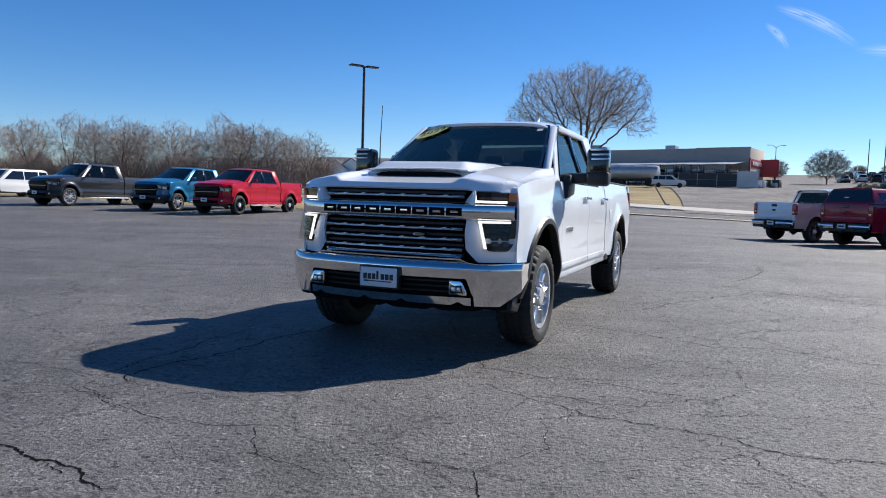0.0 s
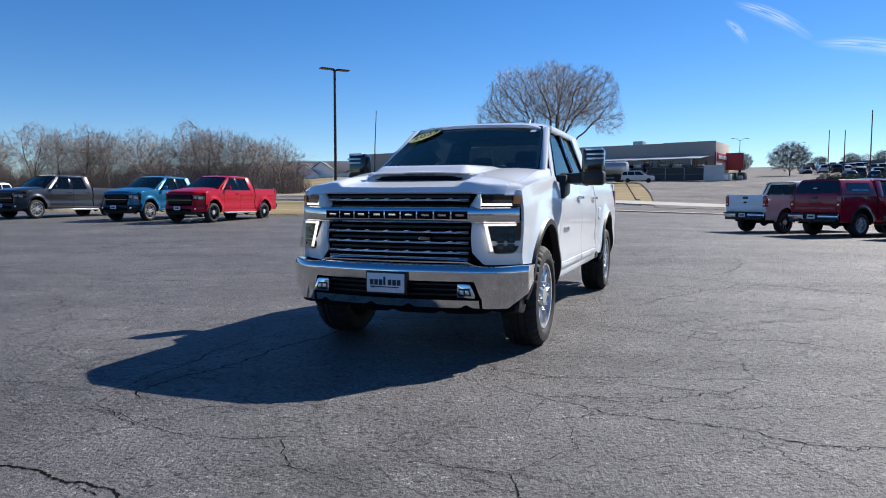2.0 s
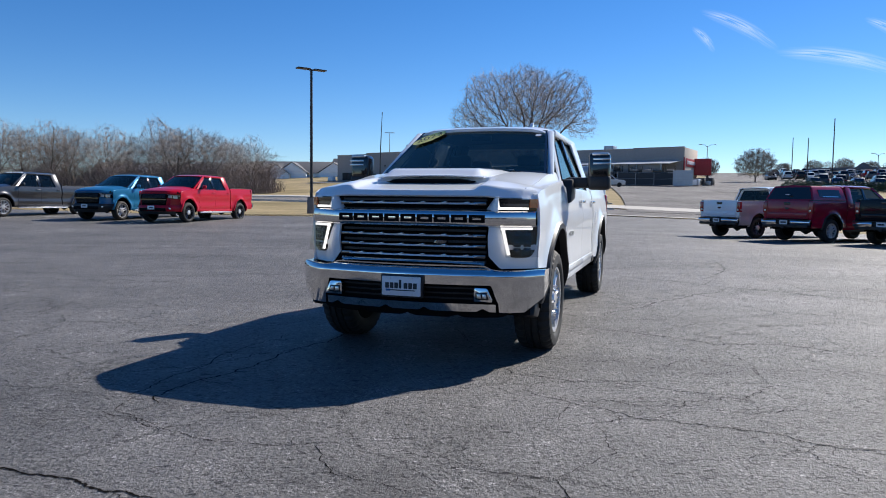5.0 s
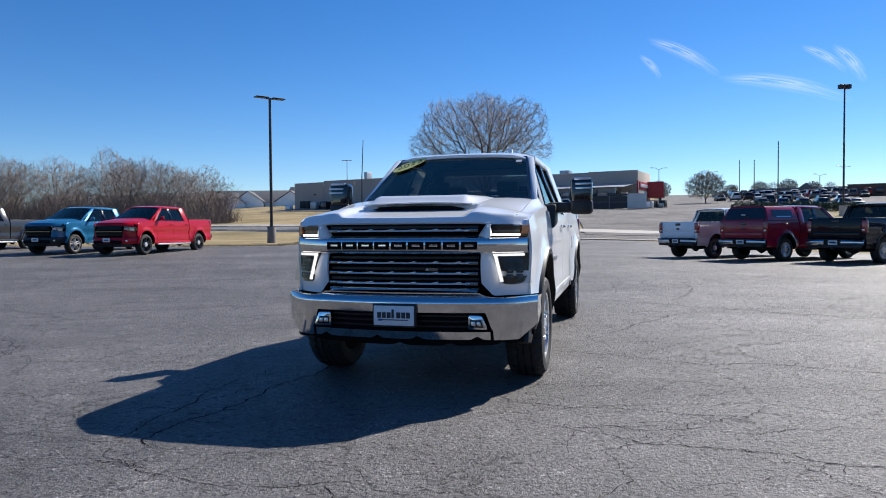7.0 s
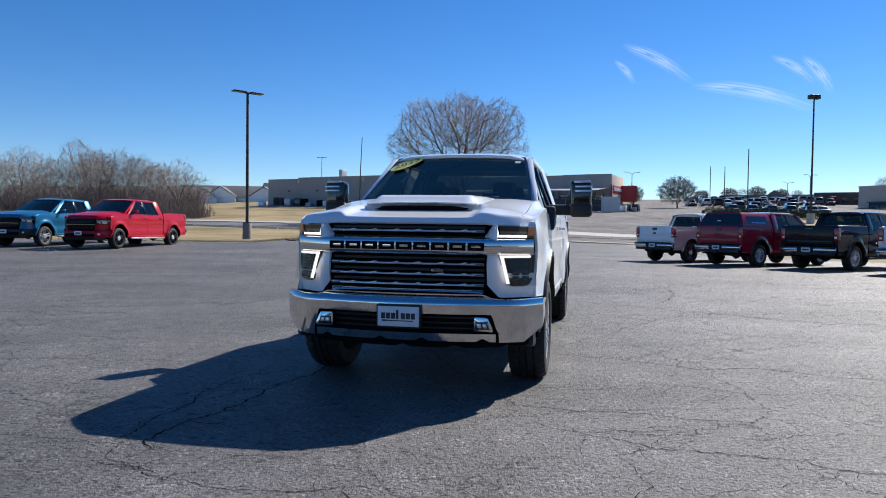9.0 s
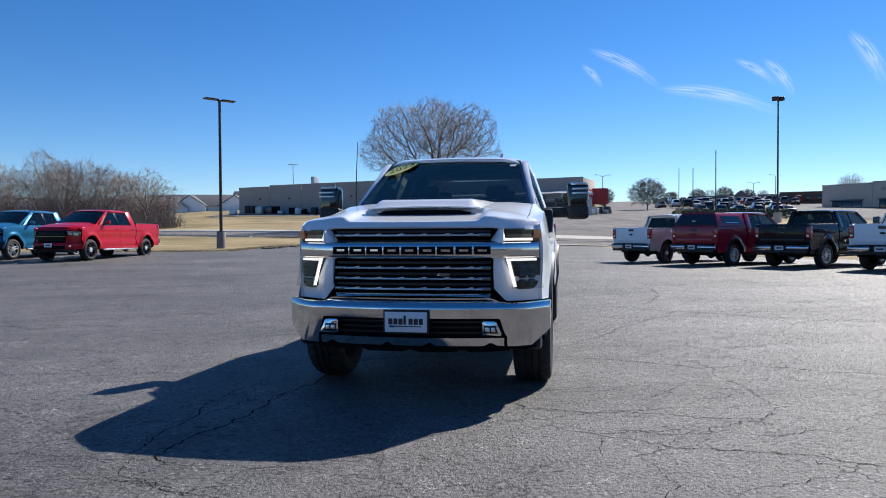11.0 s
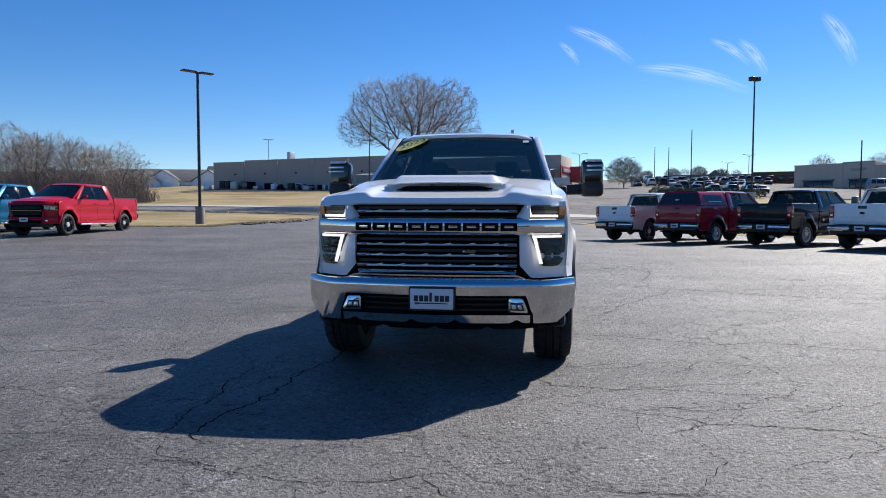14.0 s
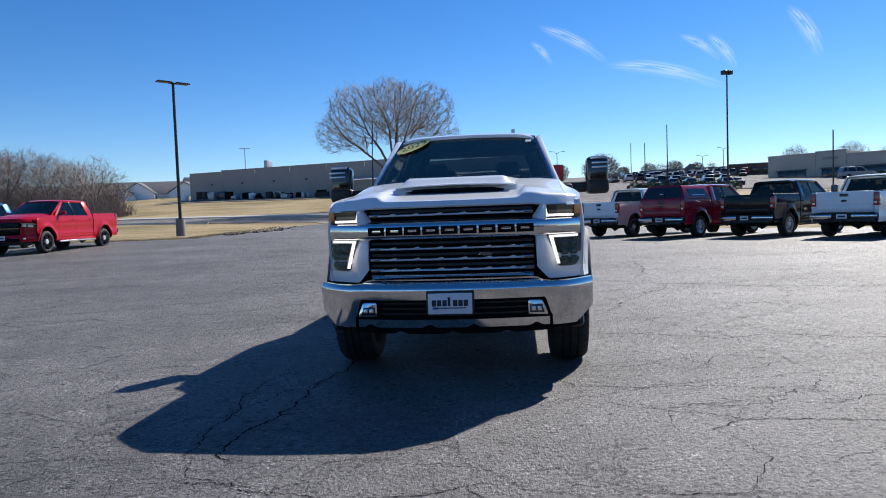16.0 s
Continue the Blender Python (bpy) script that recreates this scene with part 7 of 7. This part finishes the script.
# unseen trees, added off the open side to darken what parked paint reflects
for k in range(9):
    y = -45 + 14 * k + r.uniform(-2, 2)
    copy_thing(r.choice(variants), pose(-92 + r.uniform(-4, 4), y, height(-92, y), 0, 0, r.uniform(0, 360)))


def brown_block(x, y, heading):
    root = thing("brick_building", pose(x, y, height(x, y), 0, 0, heading), "low dark brown brick building on the hill", "building")
    part("wall", box(-5.5, 5.5, -4, 4, -1, 2.7, 0.04), "redbrown", root)
    part("coping", box(-5.6, 5.6, -4.1, 4.1, 2.703, 2.9, 0.03), "shingle", root)
    for k in range(4):
        part("window", box(-4.8 + k * 2.6, -3.3 + k * 2.6, -4.06, -3.99, 0.6, 1.9, 0.03), "gloss", root)


brown_block(122.5, 154.5, -38)


def thicket(name, x0, x1, yf, n, h, seed, label):
    """Tangled undergrowth as one mass of thin stems."""
    r = random.Random(seed)
    bm = bmesh.new()
    for _ in range(n):
        x = r.uniform(x0, x1)
        y = yf(x) + r.uniform(0, 9)
        p = Vector((x, y, height(x, y) - 0.1))
        hh = h * r.uniform(0.4, 1.0)
        d = Vector((r.uniform(-0.5, 0.5), r.uniform(-0.5, 0.5), 1))
        q = p + d * hh * 0.5
        e = q + (d + Vector((r.uniform(-0.7, 0.7), r.uniform(-0.7, 0.7), 0))) * hh * 0.5
        tube([p, q, e], [0.025, 0.018, 0.008], 3, bm, cap=False)
        for _k in range(2):
            g = p.lerp(q, r.uniform(0.4, 1))
            tube([g, g + Vector((r.uniform(-0.6, 0.6), r.uniform(-0.6, 0.6), r.uniform(0.2, 0.9))) * hh * 0.4], [0.014, 0.006], 3, bm, cap=False)
    ob = link(name, bm, "brush", smooth=False)
    return tagged(ob, label, "undergrowth", kind="stuff")


thicket("undergrowth", -112, -20, lambda x: 92 + 0.12 * abs(x + 30), 6500, 4.4, 6, "tangle of bare brown brush along the wood edge")
thicket("far_brush", -130, -24, lambda x: 112 + 0.12 * abs(x + 30), 5600, 6.2, 16, "dense brown brush deeper in the wood")
thicket("shrubs", -28, -17.5, lambda x: 84 + 0.1 * abs(x), 900, 2.4, 9, "mound of bare shrubs at the end of the wood")

def clumps():
    """Clods of dark soil and tufts along the lot's grassy edge."""
    r = random.Random(14)
    bm = bmesh.new()
    for _ in range(60):
        t = r.random()
        x, y = -4.4 + 4.6 * t + r.uniform(-0.2, 1.0), 38.5 + 14.5 * t + r.uniform(-0.6, 0.6)
        z = height(x, y)
        q = r.uniform(0.06, 0.17)
        c = bmesh.ops.create_icosphere(bm, subdivisions=2, radius=q, matrix=Matrix.Translation((x, y, z + q * 0.1)))
        for v in c["verts"]:
            v.co += Vector((r.uniform(-1, 1), r.uniform(-1, 1), r.uniform(-1, 1))) * q * 0.14
            v.co.z = z + (v.co.z - z) * 0.65
    tagged(link("soil_clods", bm, "soil"), "dark turned soil clods along the lawn edge", "soil", kind="stuff")
    bm = bmesh.new()
    edge = [(-30, 44), (-13, 37.6), (-5.2, 35.9), (-3.2, 44), (-0.5, 53)]
    for _ in range(5200):
        i = r.choice((0, 1, 1, 2, 2, 2, 3))
        (x0, y0), (x1, y1) = edge[i], edge[i + 1]
        t = r.random()
        k = math.dist((x0, y0), (x1, y1))
        o = abs(r.gauss(0, 0.5)) - 0.1
        sg = 1 if i < 2 else -1
        nx, ny = -(y1 - y0) / k, (x1 - x0) / k
        if i >= 2:
            nx, ny = -nx, -ny
            sg = -1
        x, y = x0 + (x1 - x0) * t + nx * o * (1 if i < 2 else -1), y0 + (y1 - y0) * t + ny * o * (1 if i < 2 else -1)
        z = height(x, y)
        h, a = r.uniform(0.03, 0.085), r.uniform(0, 6.28)
        w = 0.02
        p = [bm.verts.new((x + w * math.cos(a), y + w * math.sin(a), z - 0.02)), bm.verts.new((x - w * math.cos(a), y - w * math.sin(a), z - 0.02)), bm.verts.new((x + r.uniform(-0.07, 0.07), y + r.uniform(-0.07, 0.07), z + h))]
        bm.faces.new(p)
    tagged(link("grass_fringe", bm, "straw", smooth=False), "ragged straw-coloured grass fringe at the asphalt edge", "grass", kind="stuff")


clumps()

# ---- clouds ----
def cloud_material():
    m, n, l, b = nodes_of("cirrus")
    out = n["Material Output"]
    n.remove(b)
    co = n.new("ShaderNodeTexCoord")
    mp = n.new("ShaderNodeMapping")
    mp.inputs["Scale"].default_value = (1.5, 4.6, 1)
    mp.inputs["Rotation"].default_value = (0, 0, 0.35)
    no = n.new("ShaderNodeTexNoise")
    no.inputs["Scale"].default_value, no.inputs["Detail"].default_value, no.inputs["Distortion"].default_value = 1.3, 9, 1.1
    l.new(co.outputs["UV"], mp.inputs[0])
    l.new(mp.outputs[0], no.inputs["Vector"])
    gr = n.new("ShaderNodeTexGradient")
    gr.gradient_type = "SPHERICAL"
    m2 = n.new("ShaderNodeMapping")
    m2.inputs["Location"].default_value = (-1, -1, 0)
    m2.inputs["Scale"].default_value = (2, 2, 1)
    l.new(co.outputs["UV"], m2.inputs[0])
    l.new(m2.outputs[0], gr.inputs[0])
    mu = n.new("ShaderNodeMath")
    mu.operation = "MULTIPLY"
    rm = n.new("ShaderNodeMapRange")
    rm.inputs["From Min"].default_value, rm.inputs["From Max"].default_value = 0.36, 0.95
    l.new(no.outputs["Fac"], rm.inputs["Value"])
    l.new(rm.outputs[0], mu.inputs[0])
    l.new(gr.outputs["Fac"], mu.inputs[1])
    tr, em, mx = n.new("ShaderNodeBsdfTransparent"), n.new("ShaderNodeEmission"), n.new("ShaderNodeMixShader")
    em.inputs[0].default_value, em.inputs[1].default_value = (0.95, 0.97, 1.0, 1), 0.85
    l.new(mu.outputs[0], mx.inputs[0])
    l.new(tr.outputs[0], mx.inputs[1])
    l.new(em.outputs[0], mx.inputs[2])
    l.new(mx.outputs[0], out.inputs[0])
    return m


M["cloud"] = cloud_material()


def cloud(az, el, w, h, tilt):
    """A wisp of cirrus far out in the sky. az: degrees right of +y."""
    d = 2600
    a, e = radians(az), radians(el)
    c = Vector((math.sin(a) * math.cos(e), math.cos(a) * math.cos(e), math.sin(e))) * d
    rt = Vector((math.cos(a), -math.sin(a), 0))
    up = rt.cross(c.normalized())
    t = radians(tilt)
    u, v = rt * math.cos(t) + up * math.sin(t), up * math.cos(t) - rt * math.sin(t)
    bm = bmesh.new()
    uvl = bm.loops.layers.uv.new("UVMap")
    k = 8
    W, Hh = d * math.tan(radians(w / 2)), d * math.tan(radians(h / 2))
    vs = [[bm.verts.new(c + u * W * (2 * i / k - 1) + v * Hh * (2 * j / k - 1) + v * W * 0.10 * math.sin(3.1 * i / k)) for j in range(k + 1)] for i in range(k + 1)]
    for i in range(k):
        for j in range(k):
            f = bm.faces.new((vs[i][j], vs[i + 1][j], vs[i + 1][j + 1], vs[i][j + 1]))
            for lp, (p, q) in zip(f.loops, ((i, j), (i + 1, j), (i + 1, j + 1), (i, j + 1))):
                lp[uvl].uv = (p / k, q / k)
    me = bpy.data.meshes.new("backdrop_cloud")
    bm.to_mesh(me), bm.free()
    me.materials.append(M["cloud"])
    ob = new("backdrop_cloud", me)
    ob.visible_shadow = False
    return tagged(ob, "thin white wisp of cirrus cloud", "cloud", kind="structure")


for az, el, w, h, tilt in ((25.7, 13.1, 6.4, 1.1, -31), (32.8, 10.1, 9.5, 1.3, -16), (23.2, 12.6, 2.6, 0.7, -50), (35.4, 12.0, 3.8, 0.8, -37), (37.0, 11.5, 3.6, 1.0, -55), (42.6, 12.2, 4.6, 1.3, -62)):
    cloud(az, el, w, h, tilt)

# ---- cracks in the lot ----
def long_crack(seed, wide, *stops):
    """A crack that wanders through several places, widest in its middle."""
    crack(stops, wide, seed, 0.045, 1 if wide > 0.012 else len(stops) // 2)


# open seam and map cracks close to the camera's line
long_crack(1, 0.0170, (-2.75, 3.48), (-2.32, 3.27), (-1.82, 3.03), (-1.30, 2.76))
long_crack(2, 0.0079, (-2.19, 4.07), (-1.87, 3.85), (-1.65, 3.70), (-1.31, 3.60), (-0.99, 3.61), (-0.86, 3.60))
long_crack(3, 0.0072, (-0.98, 3.58), (-0.87, 3.21), (-0.70, 3.12), (-0.42, 2.95))
long_crack(4, 0.0043, (-1.36, 3.35), (-1.18, 3.13), (-0.87, 3.20))
long_crack(5, 0.0050, (-2.95, 3.78), (-2.58, 3.97), (-2.19, 4.07))
# under the truck's shade
long_crack(6, 0.0150, (-2.05, 4.32), (-2.13, 4.46), (-1.82, 5.02), (-1.33, 6.10), (-0.9, 7.2))
long_crack(7, 0.0105, (-2.31, 4.49), (-2.20, 4.93), (-2.04, 5.54), (-1.6, 6.6))
long_crack(8, 0.0072, (-2.25, 4.44), (-2.24, 4.16), (-2.06, 4.01), (-1.81, 3.78))
# open side of the lot
long_crack(9, 0.0140, (1.67, 7.62), (2.69, 8.74), (3.75, 9.62), (4.39, 10.31))
long_crack(10, 0.0196, (2.93, 12.0), (4.18, 10.63), (4.39, 10.31), (5.75, 9.01), (8.6, 7.6))
long_crack(11, 0.0170, (4.18, 10.63), (5.72, 13.3), (6.41, 15.02))
long_crack(12, 0.0138, (1.08, 7.05), (1.53, 6.75), (2.25, 6.10), (2.88, 6.08), (3.48, 5.62), (4.6, 5.2))
long_crack(13, 0.0105, (0.20, 5.05), (0.90, 4.80), (1.40, 4.54), (1.81, 4.38))
long_crack(14, 0.0095, (0.26, 4.62), (0.52, 4.30), (0.88, 3.97), (1.45, 3.75), (1.65, 3.54), (2.30, 3.40))
long_crack(15, 0.0048, (0.74, 3.27), (1.13, 3.35), (1.65, 3.54))
long_crack(16, 0.0066, (-0.42, 3.50), (-0.14, 3.21), (0.15, 3.13), (0.21, 2.80))
long_crack(17, 0.0050, (0.15, 3.13), (0.54, 3.43), (0.57, 3.72), (0.55, 3.94))
long_crack(18, 0.0048, (0.52, 4.30), (0.34, 3.88))
# fine broken cracks scattered over the rest
r = random.Random(77)
for i in range(120):
    x, y = r.uniform(-10, 11), 3.0 + 17 * r.random() ** 1.4
    a = r.gauss(-0.25 if x > 0 else 0.2, 0.5)
    q = r.uniform(0.3, 1.5) * (0.5 + y / 9)
    crack(((x, y), (x + q * math.cos(a), y + q * math.sin(a))), 0.0032 + 0.0008 * y, 1000 + i, 0.075, 1)
# denser map cracks on the sunny side of the truck
for i in range(16):
    x, y = r.uniform(0.2, 3.6), r.uniform(2.9, 6.2)
    a = r.choice((-0.3, -0.2, 0.25, 1.3)) + r.gauss(0, 0.2)
    q = r.uniform(0.5, 1.2)
    crack(((x, y), (x + q * math.cos(a), y + q * math.sin(a))), 0.0075, 2000 + i, 0.06, 1)
